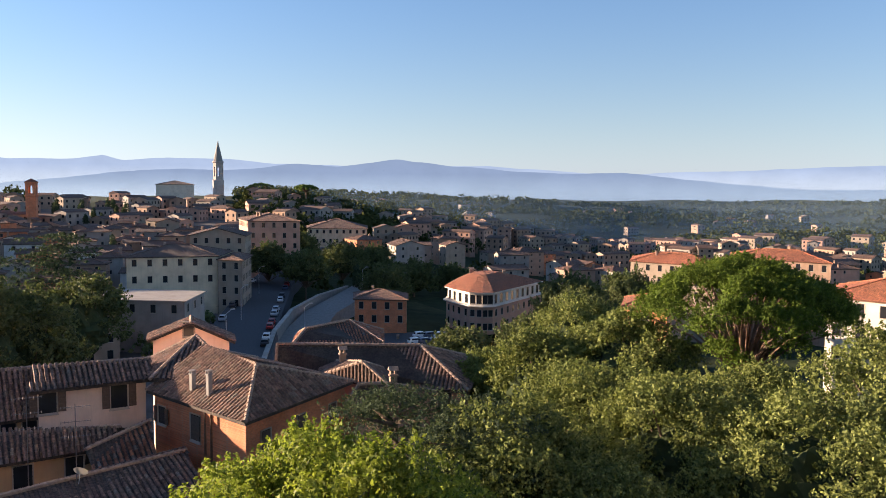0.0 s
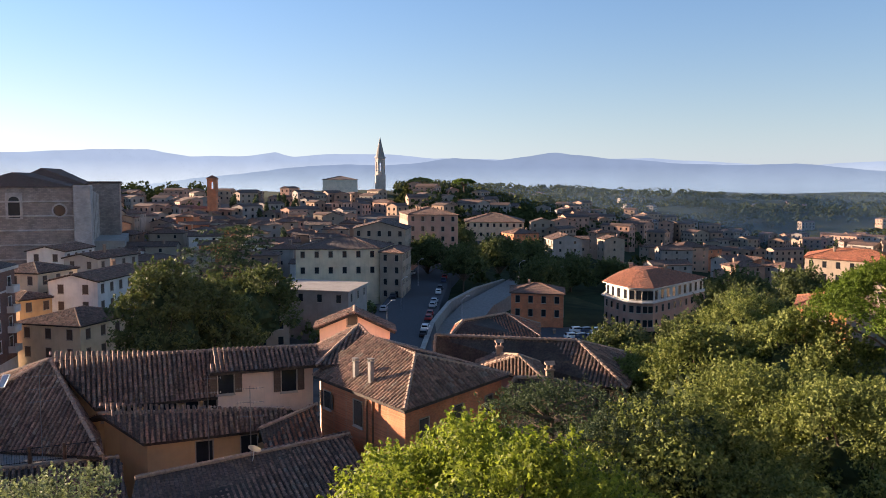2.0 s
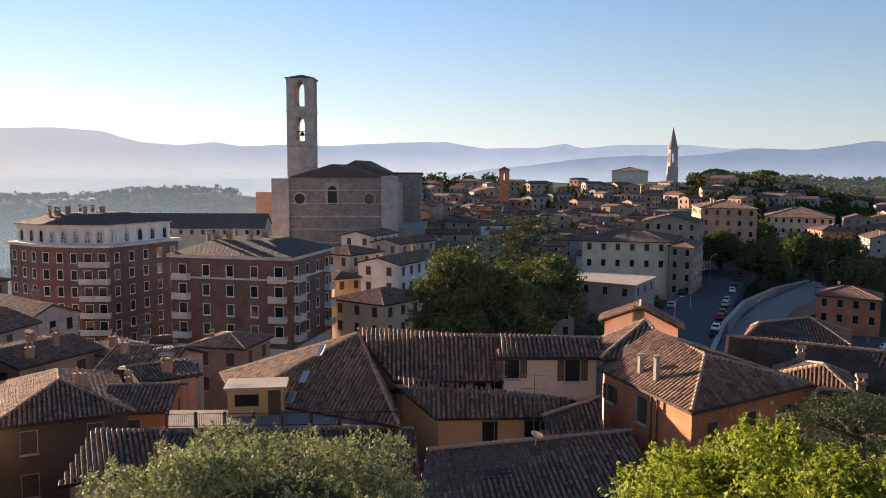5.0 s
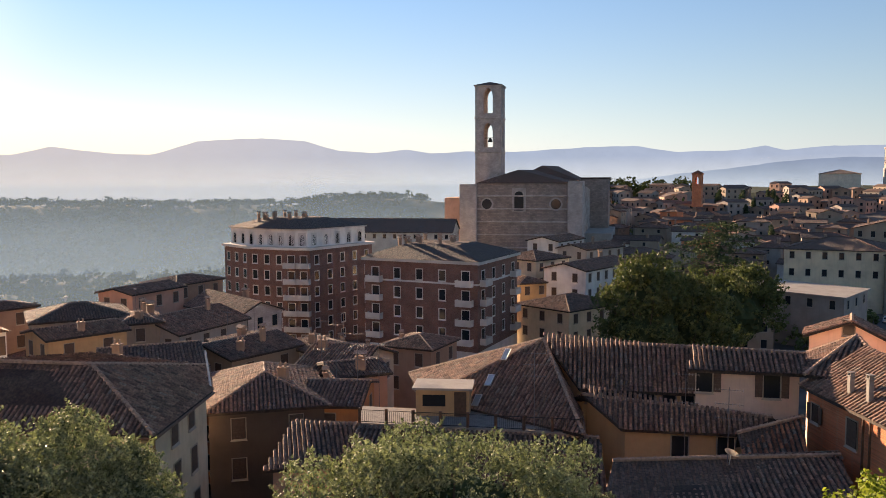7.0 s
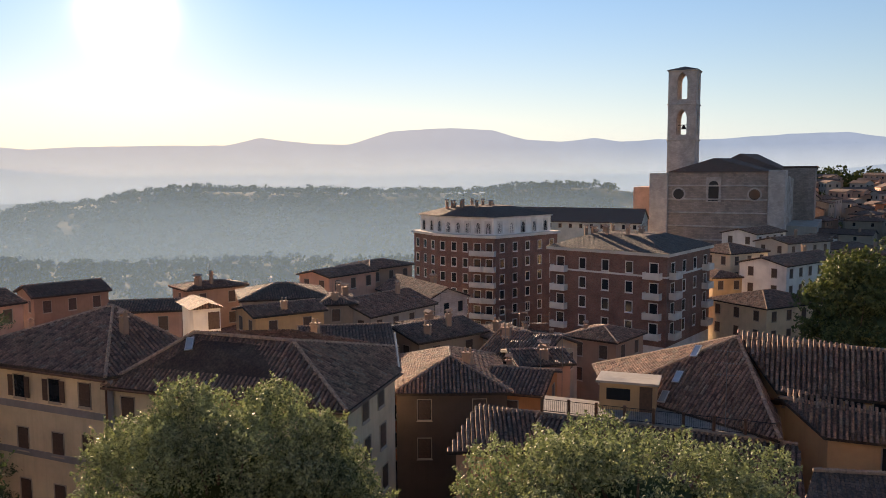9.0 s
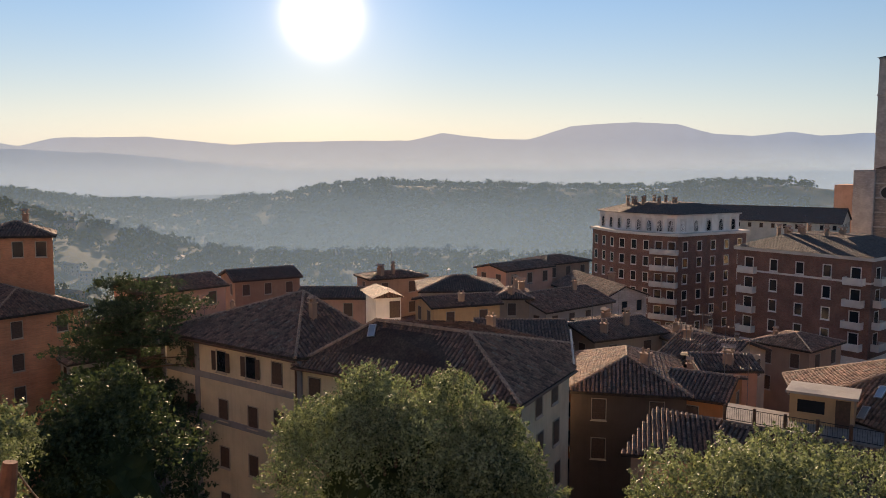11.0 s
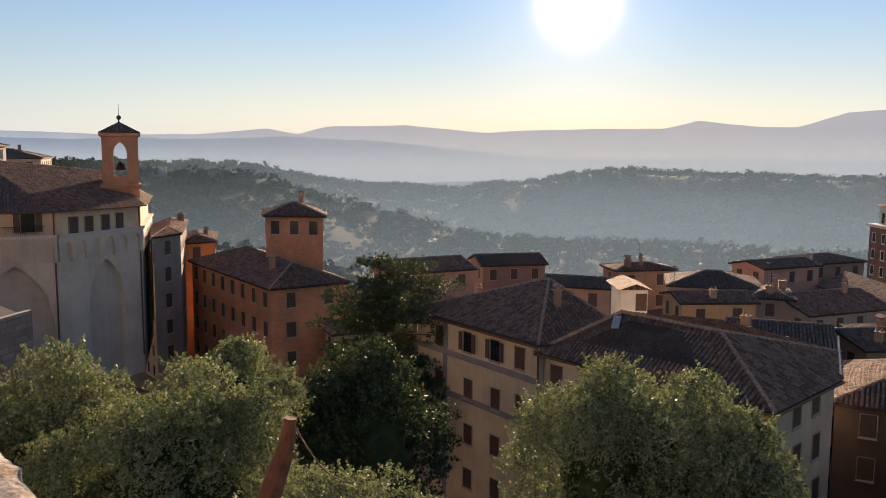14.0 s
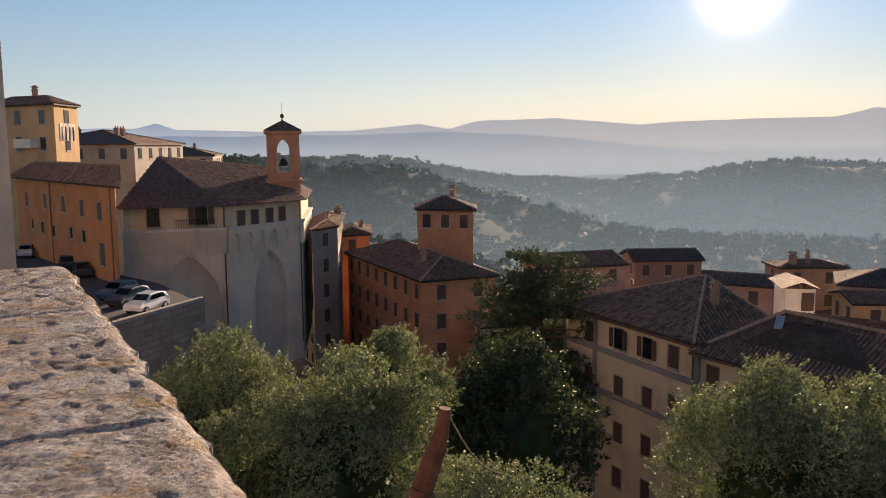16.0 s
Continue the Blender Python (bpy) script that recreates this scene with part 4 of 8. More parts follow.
def build_terrace():
    """Roof terrace with a small hut, an iron railing and planters."""
    a, b, c, d = bearing(49.9, 58.2), bearing(34.2, 56.0), bearing(34.2, 60.0), bearing(49.6, 62.5)
    cen = (a + b + c + d) / 4
    base = -24.7
    root = anchor("roof_terrace", (cen.x, cen.y, base), "roof terrace with an iron railing", "terrace")
    loc = [p - cen for p in (a, b, c, d)]
    bm = bmesh.new()
    prism(bm, loc, 0, 7.1)
    part("terrace_wall", bm, GREYWALL, root)
    bm = bmesh.new()
    prism(bm, [p * 1.01 for p in loc], 7.1, 7.25)
    part("deck", bm, PAVING, root)
    e = loc[1] - loc[0]
    n = 8
    for k in range(n + 1):
        p = loc[0] + e * (k / n)
        bm = bmesh.new()
        box(bm, (p.x - 0.09, p.y - 0.09, 7.25), (p.x + 0.09, p.y + 0.09, 8.35), bevel=0.02)
        part("post", bm, COPPER, root)
    m = 110
    for k in range(m):
        p = loc[0] + e * ((k + 0.5) / m)
        bm = bmesh.new()
        tube(bm, (p.x, p.y, 7.3), (p.x, p.y, 8.15), 0.014, 0.014, 4)
        part("baluster", bm, IRON, root)
    for z in (7.35, 8.2):
        bm = bmesh.new()
        tube(bm, (loc[0].x, loc[0].y, z), (loc[1].x, loc[1].y, z), 0.025, 0.025, 5)
        part("rail", bm, IRON, root)
    h0, h1 = bearing(45.9, 59.6) - cen, bearing(42.1, 59.2) - cen
    u = (h1 - h0).normalized()
    w = Vector((-u.y, u.x, 0))
    hut = anchor("terrace_hut", (cen.x, cen.y, base + 7.25), "small plastered hut on the roof terrace", "hut")
    bm = bmesh.new()
    prism(bm, [h0, h1, h1 + w * 2.4, h0 + w * 2.4], 0, 2.0)
    part("wall", bm, OCHRE, hut)
    bm = bmesh.new()
    prism(bm, [h0 - u * 0.25 - w * 0.3, h1 + u * 0.25 - w * 0.3, h1 + u * 0.25 + w * 2.6, h0 - u * 0.25 + w * 2.6], 2.0, 2.17)
    part("roof", bm, GREYWALL, hut)
    ln = (h1 - h0).length
    for x0, x1, z0, z1, nm in ((0.5, 2.2, 0.75, 1.6, "window"), (2.85, 3.75, 0.02, 1.85, "door")):
        p, q = h0 + u * x0, h0 + u * x1
        bm = bmesh.new()
        prism(bm, [p - w * 0.04, q - w * 0.04, q + w * 0.1, p + w * 0.1], z0, z1)
        part(nm, bm, GLASS if nm == "window" else SHUTTER, hut)


build_terrace()

# villa with a cream front
VL, VC, VK = spot(88.86, -10.91, -14.3), spot(79.71, -13.28, -14.3), spot(79.05, -8.75, -11.2)
VR = spot(72.58, -12.68, -14.3)
VB = VL + VR - VC
villa = roofed("villa", "cream plastered villa with grey bands and brown shutters", [[VL, VC, VK], [VC, VR, VK], [VR, VB, VK], [VB, VL, VK]], -33, CREAM)
on_wall(villa, VL, VC, 86.70, -12.78, 'closed', 'm')
on_wall(villa, VL, VC, 84.73, -13.22, 'open', 'm')
on_wall(villa, VL, VC, 82.77, -13.76, 'open', 'm')
on_wall(villa, VL, VC, 81.00, -14.24, 'closed', 'm')
WL, WR, WB = spot(79.95, -13.78, -15), spot(63.80, -16.62, -15), spot(59.94, -14.04, -15)
WT0, WT1 = spot(74.02, -10.83, -11.7), spot(67.45, -11.73, -12)
WT2 = on_plane(60.15, -12.38, WR, WB, WT1)
WBK = WL + (WB - WR) * 1.1
villa_wing = roofed("villa_wing", "cream villa wing with a dark tiled hip roof", [[WL, WR, WT1, WT0], [WR, WB, WT2, WT1], [WBK, WL, WT0], [WT2, WBK, WT0, WT1]], -33, CREAM)
on_wall(villa_wing, WL, WR, 78.41, -15.41, 'closed', 'm')
on_wall(villa_wing, WL, WR, 75.97, -16.01, 'closed', 'm')
on_wall(villa_wing, WR, WB, 62.47, -16.44, 'closed', 'm')
on_wall(villa_wing, WR, WB, 62.36, -19.20, 'closed', 'm')
on_wall(villa_wing, WR, WB, 62.25, -21.89, 'closed', 'm')
on_wall(villa_wing, WR, WB, 61.37, -15.54, 'closed', 'm')
on_wall(villa_wing, WR, WB, 61.25, -18.29, 'closed', 'm')
on_wall(villa_wing, WR, WB, 61.14, -20.99, 'closed', 'm')

# orange palazzo with a turret
palazzo = house([bearing(103.7, 118), bearing(98.5, 92), bearing(93.3, 96), bearing(98, 122)], -15.2, wall=PALAZZO, near=True, pitch=18,
                label="orange brick palazzo with a tiled hip roof", win=("closed", "m"), rows=4, chimneys=2, spacing=3.2, storey=3.4, name="palazzo")
turret = house([bearing(98.8, 105), bearing(94.9, 103), bearing(94.9, 110), bearing(98.8, 112)], -8.0, base=-16, wall=PALAZZO, near=True, pitch=20,
               label="square orange roof turret with open windows", win=("plain", "m"), rows=1, chimneys=1, spacing=2.2, name="roof_turret")

# arcaded house on the rampart, its belfry and the long orange house
OA, OB = spot(124.69, -1.74, -3.6), spot(118.50, -2.53, -3.6)
ORANGE_BACK = Vector((OB.x, OB.y, 0)).normalized()
OT1, OC = OB + ORANGE_BACK * 6.0, OB + ORANGE_BACK * 11.0
OT0, OD = OA + ORANGE_BACK * 6.0, OA + ORANGE_BACK * 11.0
OT0.z = OT1.z = -1.75
long_orange = roofed("orange_house", "long orange house with brown shutters", [[OA, OB, OT1, OT0], [OC, OD, OT0, OT1]], -15.5, ORANGE)
on_wall(long_orange, OA, OB, 123.94, -3.16, 'closed', 'm')
on_wall(long_orange, OA, OB, 122.93, -3.30, 'closed', 'm')
on_wall(long_orange, OA, OB, 121.90, -3.52, 'closed', 'm')
on_wall(long_orange, OA, OB, 120.83, -3.81, 'closed', 'm')
on_wall(long_orange, OA, OB, 119.81, -4.06, 'closed', 'm')
on_wall(long_orange, OA, OB, 123.16, -4.93, 'plain', 's')
on_wall(long_orange, OA, OB, 122.52, -5.18, 'plain', 's')
on_wall(long_orange, OA, OB, 121.52, -5.37, 'plain', 's')
on_wall(long_orange, OA, OB, 120.80, -5.62, 'plain', 's')
on_wall(long_orange, OA, OB, 123.69, -4.69, 'plain', 's')
on_wall(long_orange, OA, OB, 119.76, -6.85, 'closed', 'l')
for f_ in (0.42, 0.93):
    bm = bmesh.new()
    e_ = OA.lerp(OB, f_) + Vector((OA.x, OA.y, 0)).normalized() * 0.3
    tube(bm, (e_.x, e_.y, -13.2), (e_.x, e_.y, -3.8), 0.08, 0.08, 8)
    bmesh.ops.transform(bm, matrix=long_orange.matrix_basis.inverted(), verts=bm.verts)
    part("downpipe", bm, COPPER, long_orange, "dark copper downpipe")
tower_house = house([bearing(126, 124), bearing(122.1, 112), bearing(120.75, 118), bearing(124.4, 131)], 5.4, base=-16, wall=OCHRE, near=True, pitch=17,
                    label="tall ochre tower house with arched windows", win=("plain", "m"), rows=2, chimneys=1, name="tower_house", spacing=4.5)
corner_house = house([bearing(138, 40), bearing(124.7, 46), bearing(127, 60), bearing(140, 56)], 8.5, base=-16, wall=PEACH, near=True, pitch=17,
                     label="tall peach house at the end of the street", windows=False, chimneys=0)

# landmarks of the town hill
convent = house([bearing(21.2, 228), bearing(15.43, 228), bearing(14.5, 246), bearing(20.5, 248)], -18.2, wall=CREAM, pitch=15, rows=2, storey=4.4, spacing=3.6,
                label="cream convent building with two rows of windows", chimneys=1)
palace = house([bearing(9.4, 402), bearing(5.3, 398), bearing(5.3, 430), bearing(9.4, 430)], -19, base=-32, wall=CREAM, pitch=16, rows=2, storey=4.5, spacing=3,
               label="pale palace with a pediment and tall windows", chimneys=0)
kiosk = house([bearing(6.14, 202), bearing(2.5, 200), bearing(2.5, 212), bearing(6.14, 214)], -27, wall=BRICK, pitch=16, rows=2, spacing=3,
              label="red brick house beside the car park", chimneys=1)


def town(n, az, dist, hmin, hmax, walls, seed, label, clear, size=(7, 14), yaw0=20, tiles=None, group="town houses"):
    rnd = random.Random(seed)
    put = []
    tries = 0
    while len(put) < n and tries < n * 40:
        tries += 1
        a, d = rnd.uniform(*az), math.sqrt(rnd.uniform(dist[0] ** 2, dist[1] ** 2))
        p = bearing(a, d)
        l, w = rnd.uniform(*size), rnd.uniform(size[0], size[1] * 0.8)
        rad = max(l, w) * 0.5
        if any((p - q).length < rad + r for q, r in put) or any(abs(a - ca) < cw and cd0 < d < cd1 for ca, cw, cd0, cd1 in clear):
            continue
        put.append((p, rad))
        y = yaw0 + rnd.choice((0, 90)) + rnd.uniform(-14, 14)
        c = [p + (pose(0, 0, 0, 0, 0, y) @ Vector(v)) for v in ((-l / 2, -w / 2, 0), (l / 2, -w / 2, 0), (l / 2, w / 2, 0), (-l / 2, w / 2, 0))]
        base = min(ground_z(q.x, q.y) for q in c)
        h = rnd.uniform(hmin, hmax)
        wl_ = rnd.choice(walls)
        house(c, base + h, base - 1.0, style=rnd.choice(("hip", "gable")), pitch=rnd.uniform(14, 19), wall=wl_[0], tiles=tiles, label=wl_[1] + " " + label,
              win=("plain", "s" if d > 260 else "m"), spacing=rnd.uniform(2.8, 3.8) if d < 260 else rnd.uniform(4.0, 5.0), chimneys=rnd.choice((0, 1, 1, 2)), seed=rnd.randint(0, 9999), every=0.85, near=d < 105, aerials=rnd.choice((0, 1)) if d < 150 else 0,
              group=group)


WALLS = [(AGED_CREAM, "cream plastered"), (AGED_PEACH, "peach plastered"), (AGED_PALE, "pale plastered"), (GREYWALL, "grey rendered"), (PINKWALL, "dusty pink"),
         (AGED_CREAM, "cream plastered"), (BRICK, "brick-built")]
WALLS_OLD = [(GREYWALL, "grey rendered"), (PINKWALL, "dusty pink"), (AGED_PEACH, "peach plastered"), (AGED_CREAM, "cream plastered"), (BRICK, "brick-built")]
town(118, (11, 46), (150, 400), 6, 11, WALLS + WALLS[2:3] + [(WHITEWASH, "whitewashed")], 3, "town house with a clay-tiled roof",
     [(38.5, 5.5, 255, 360), (34, 4.5, 100, 190), (18, 5, 100, 262), (46, 8, 0, 185), (27, 6, 0, 165), (13.5, 2.8, 0, 330)])
town(46, (-30, 9), (300, 480), 8, 15, WALLS, 5, "suburban house with a clay-tiled roof", [(-4, 4, 150, 260), (7.4, 3, 380, 440), (10, 4, 0, 400)], size=(9, 18), group="suburb houses")
town(12, (60, 80), (112, 160), 13, 16, WALLS_OLD, 8, "old house with a brown tiled roof", [(61, 3, 40, 84), (59, 4, 118, 152)], yaw0=40, size=(7, 13), group="old town houses")
town(9, (47, 60), (95, 150), 7, 11, WALLS_OLD, 18, "old house with a brown tiled roof", [(44.5, 5.5, 118, 172), (56.5, 6, 40, 84), (58.5, 5, 118, 152)], yaw0=40, size=(7, 13), group="old town houses")
town(16, (80, 97), (98, 150), 15, 20, WALLS_OLD, 9, "old house with a brown tiled roof", [(98, 5, 80, 130)], yaw0=30, size=(8, 15), group="old town houses")
town(3, (33, 45), (84, 120), 4, 6, WALLS_OLD, 10, "old house below the apartment block", [(38, 5, 0, 80)], yaw0=35, size=(7, 11), group="old town houses")
town(12, (92, 122), (930, 1090), 8, 13, WALLS, 11, "far house on the wooded ridge", [], size=(12, 24), group="ridge houses")


def far_houses(n, az, dist, h, seed, label, size=(8, 14)):
    """Houses too far to tell apart, in one piece: walls, gabled roofs and window openings."""
    rnd = random.Random(seed)
    verts, faces, ids, uvs = [], [], [], []

    def face(pts, mat):
        k = len(verts)
        verts.extend(pts)
        faces.append(tuple(range(k, k + len(pts))))
        ids.append(mat)
        uvs.extend([(0.37 * i, 0.21 * i) for i in range(len(pts))])
    for k in range(n):
        a, d = rnd.uniform(*az), math.sqrt(rnd.uniform(dist[0] ** 2, dist[1] ** 2))
        p = bearing(a, d)
        l, w, hh = rnd.uniform(*size), rnd.uniform(size[0] * 0.8, size[1] * 0.7), rnd.uniform(*h)
        g = ground_z(p.x, p.y)
        m = pose(p.x, p.y, g, 0, 0, rnd.uniform(0, 180))
        wall = rnd.randint(1, 4)
        c = [(-l / 2, -w / 2), (l / 2, -w / 2), (l / 2, w / 2), (-l / 2, w / 2)]
        for i in range(4):
            q, r = c[i], c[(i + 1) % 4]
            face([m @ Vector((*q, -3)), m @ Vector((*r, -3)), m @ Vector((*r, hh)), m @ Vector((*q, hh))], wall)
            cols = int(math.hypot(r[0] - q[0], r[1] - q[1]) / 3.4)
            nx, ny = (r[1] - q[1]), -(r[0] - q[0])
            nl = math.hypot(nx, ny)
            for s in range(int(hh / 3.2)):
                for t in range(cols):
                    u0 = (t + 0.35) / cols
                    u1 = (t + 0.65) / cols
                    z = hh - 2.6 - 3.2 * s
                    o = (nx / nl * 0.05, ny / nl * 0.05)
                    e = [(q[0] + (r[0] - q[0]) * u + o[0], q[1] + (r[1] - q[1]) * u + o[1]) for u in (u0, u1)]
                    face([m @ Vector((*e[0], z)), m @ Vector((*e[1], z)), m @ Vector((*e[1], z + 1.5)), m @ Vector((*e[0], z + 1.5))], 5)
        e = 0.5
        rz = hh + w * 0.16
        ra, rb = (-l / 2 - e, 0, rz), (l / 2 + e, 0, rz)
        for sy in (-1, 1):
            face([m @ Vector(v) for v in ((-l / 2 - e, sy * (w / 2 + e), hh - 0.1), (l / 2 + e, sy * (w / 2 + e), hh - 0.1), rb, ra)], 0)
        for sx in (-1, 1):
            face([m @ Vector(v) for v in ((sx * l / 2, -w / 2, hh), (sx * l / 2, w / 2, hh), (sx * l / 2, 0, rz))], wall)
    ob = mesh_part("distant_houses", mesh_from("distant_houses", verts, faces, [TILE_FAR, AGED_CREAM, AGED_PEACH, PINKWALL, AGED_PALE, GLASS], mat_ids=ids, uvs=uvs))
    return tagged(ob, label, "houses", kind="stuff")


far_houses(150, (14, 46), (390, 560), (6, 10), 31, "distant tiled houses crowding the town hill")
far_houses(130, (-30, 3), (480, 760), (8, 14), 32, "distant suburb of pale tiled houses", (9, 18))
far_houses(26, (2, 13), (430, 640), (7, 12), 33, "distant houses among trees on the hillside", (10, 20))
far_houses(40, (60, 96), (420, 900), (5, 9), 34, "scattered houses in the misty valley", (8, 16))
far_houses(30, (-40, 10), (800, 1500), (5, 9), 35, "scattered farmhouses on the hills", (10, 18))

# ---- trees ----


def oak(loc, seed, label, rx=4.6, rz=4.2, n=26000, leaf=0.11, mat=None, h=None, lump=1.5, count=34, group="holm oaks", name="holm_oak"):
    rnd = np.random.RandomState(seed)
    g = ground_z(loc[0], loc[1])
    zc = loc[2] - rz - lump * 0.9 - g
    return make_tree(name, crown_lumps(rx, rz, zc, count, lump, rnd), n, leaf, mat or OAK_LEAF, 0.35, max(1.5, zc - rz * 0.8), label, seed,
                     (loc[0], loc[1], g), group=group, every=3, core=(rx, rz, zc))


# trees near the terrace
lime = oak(bearing(7.5, 22, -6.3), 1, "lime-green leafy tree catching the sun", 4.4, 3.2, 70000, 0.075, LIME_LEAF, name="tree", group="", lump=1.1, count=46)
oak(bearing(0, 19, -7.4), 11, "lime-green leafy tree catching the sun", 2.2, 2.0, 24000, 0.075, LIME_LEAF, name="tree", group="", lump=0.8, count=24)
front_oak = oak(bearing(43.5, 23, -7.2), 2, "holm oak with grey-green leaves", 5.2, 2.6, 90000, 0.06, lump=0.9, count=90)
oak(bearing(65.3, 28.5, -8.2), 12, "holm oak with grey-green leaves", 2.2, 3.0, 36000, 0.06, lump=0.9, count=26)
right_oak = oak(bearing(72.5, 30, -7.0), 3, "large holm oak with silvery green leaves", 4.4, 4.2, 90000, 0.06, lump=1.2, count=60)
left_oak = oak(bearing(105.5, 28, -6.9), 4, "broad holm oak below the parapet", 4.0, 4.0, 80000, 0.06, lump=1.2, count=50)
oak(bearing(111.5, 34, -7.5), 13, "holm oak beside the rampart", 3.4, 3.4, 45000, 0.07, lump=1.1, count=40)
oak(bearing(101, 38, -8.4), 14, "holm oak beside the rampart", 2.6, 3.0, 30000, 0.075, lump=1.0, count=30)
oak(bearing(93, 19, -7.2), 15, "small olive-green tree under the terrace", 2.2, 1.8, 30000, 0.045, lump=0.8, count=30, name="tree", group="")
oak(bearing(92.5, 50, -11.5), 16, "dark dense evergreen tree in the shade", 5.2, 6.0, 26000, 0.14, CEDAR_LEAF, lump=1.6, count=40, name="evergreen_tree", group="")
for az, d, top, rx, rz, seed in ((-11.5, 44, -8.6, 4.0, 3.4, 21), (-16.5, 40, -8.0, 4.3, 3.8, 22), (-25, 36, -7.2, 4.6, 4.4, 23), (-31, 42, -5.2, 5.0, 5.0, 24),
                                (-7.2, 62, -9.8, 4.2, 4.0, 25), (-3.5, 70, -13.4, 3.6, 3.5, 26), (-13, 62, -8.6, 4.6, 4.0, 27), (-21, 52, -10.0, 4.5, 3.6, 28),
                                (-9.5, 92, -11.0, 5.5, 4.5, 29), (-5, 34, -8.6, 3.4, 3.0, 30), (-11, 33, -10.2, 3.8, 3.0, 31)):
    oak(bearing(az, d, top), seed, "holm oak with a rounded grey-green crown", rx, rz, 50000 if d < 60 else 26000, 0.085 if d < 60 else 0.12, OLIVE_LEAF, lump=1.2, count=50)
# dark trees before the town and round the road
for az, d, top, rx, rz, seed in ((29.8, 128, -11, 7, 10, 41), (24, 150, -14, 7, 9, 42), (27.0, 132, -14.5, 6.5, 9, 43), (-1.5, 128, -22, 4.5, 4, 44), (-6, 150, -23.5, 5, 4, 45),
                                (-10, 140, -17, 6, 5, 46), (-9, 178, -18, 7, 6, 47), (-13, 200, -19, 7, 6, 48), (4, 250, -23, 7, 6, 49), (9.5, 262, -19, 7, 6, 50), (12, 275, -18, 7, 6, 51),
                                (7, 290, -18, 8, 7, 52), (10, 330, -17, 8, 7, 53), (12.5, 345, -14, 8, 7, 54), (2, 285, -24, 8, 7, 55), (-1, 300, -27, 7, 6, 56), (4.8, 330, -22, 8, 7, 57)):
    oak(bearing(az, d, top), seed, "dark leafy town tree", rx, rz, 16000, 0.22 + 0.0004 * d, WOOD_LEAF, lump=1.7, count=60, name="tree", group="town trees")


def cedar(loc, seed, spread, tiers, label, n=26000, leaf=0.11):
    """Flat layered sprays round an upright trunk."""
    rnd = np.random.RandomState(seed)
    g = ground_z(loc[0], loc[1])
    h = loc[2] - g
    lumps = []
    for k in range(tiers):
        f = k / (tiers - 1)
        z = h * (0.4 + 0.58 * f)
        r = spread * (1.0 - 0.42 * f * f)
        for q in range(17 - int(7 * f)):
            a = rnd.uniform(0, 2 * math.pi)
            rr = r * rnd.uniform(0.12, 1.0)
            lumps.append((math.cos(a) * rr, math.sin(a) * rr, z + rnd.uniform(-0.4, 0.4) - 0.08 * rr, rnd.uniform(0.9, 1.7) * spread / 6, 0.24))
    root = anchor("cedar", (loc[0], loc[1], g), label, "tree", "cedars")
    bm = bmesh.new()
    tube(bm, (0, 0, -1), (0, 0, h * 0.93), 0.45, 0.06, 9)
    for l in lumps:
        tube(bm, (0, 0, l[2] - 0.6), l[:3], 0.12, 0.03, 5)
    part("trunk", bm, BARK, root)
    p, d = lump_points(lumps, n, rnd, 0.4)
    d[:, 2] = np.abs(d[:, 2]) + 0.6
    mesh_part("crown", leaf_mesh("crown", p, d, leaf, CEDAR_LEAF, rnd, 0.35), root)
    return root


cedar(bearing(3.2, 37, -9.5), 61, 6.2, 9, "dark spreading cedar with flat layered sprays", 90000, 0.085)
cedar(bearing(-3, 33, -9.5), 64, 5.5, 8, "dark spreading cedar with flat layered sprays", 80000, 0.085)
cedar(bearing(90.0, 74, -9.9), 62, 7.6, 14, "tall dark cedar beside the palazzo", 110000, 0.13)
cedar(bearing(25.5, 170, -9.0), 63, 11, 10, "tall dark cedar among town houses", 14000, 0.34)


def stone_pine(loc, seed, label, spread, thick, n, leaf):
    rnd = np.random.RandomState(seed)
    g = ground_z(loc[0], loc[1])
    h = loc[2] - g
    lumps = []
    for k in range(190):
        a, rr = rnd.uniform(0, 2 * math.pi), math.sqrt(rnd.random())
        z = h - thick * 0.14 - thick * 0.5 * rr ** 2.4 - rnd.uniform(0, thick * 0.1)
        lumps.append((math.cos(a) * rr * spread, math.sin(a) * rr * spread, z, spread * rnd.uniform(0.1, 0.155), 0.65))
    for k in range(9):
        a = rnd.uniform(0, 2 * math.pi)
        lumps.append((math.cos(a) * spread * 0.4, math.sin(a) * spread * 0.4 - spread * 0.3, h - thick * rnd.uniform(0.75, 1.1), 1.0, 0.7))
    root = anchor("stone_pine", (loc[0], loc[1], g), label, "tree")
    bm = bmesh.new()
    fork = h - thick * 1.25
    tube(bm, (0, 0, -1), (0.2, 0, fork), 0.5, 0.35, 10)
    for l in lumps[::3]:
        e = Vector(l[:3])
        k = Vector((e.x * 0.5, e.y * 0.5, fork + (e.z - fork) * 0.62))
        tube(bm, (0.2, 0, fork - 0.4), k, 0.13, 0.07, 6)
        tube(bm, k, e, 0.08, 0.02, 5)
    part("trunk", bm, BARK_RED, root, "bare reddish trunk and limbs")
    p, d = lump_points(lumps, n, rnd, 0.25)
    d[:, 2] += 0.35
    mesh_part("crown", leaf_mesh("crown", p, d, leaf, PINE_LEAF, rnd, 0.3), root)
    return root


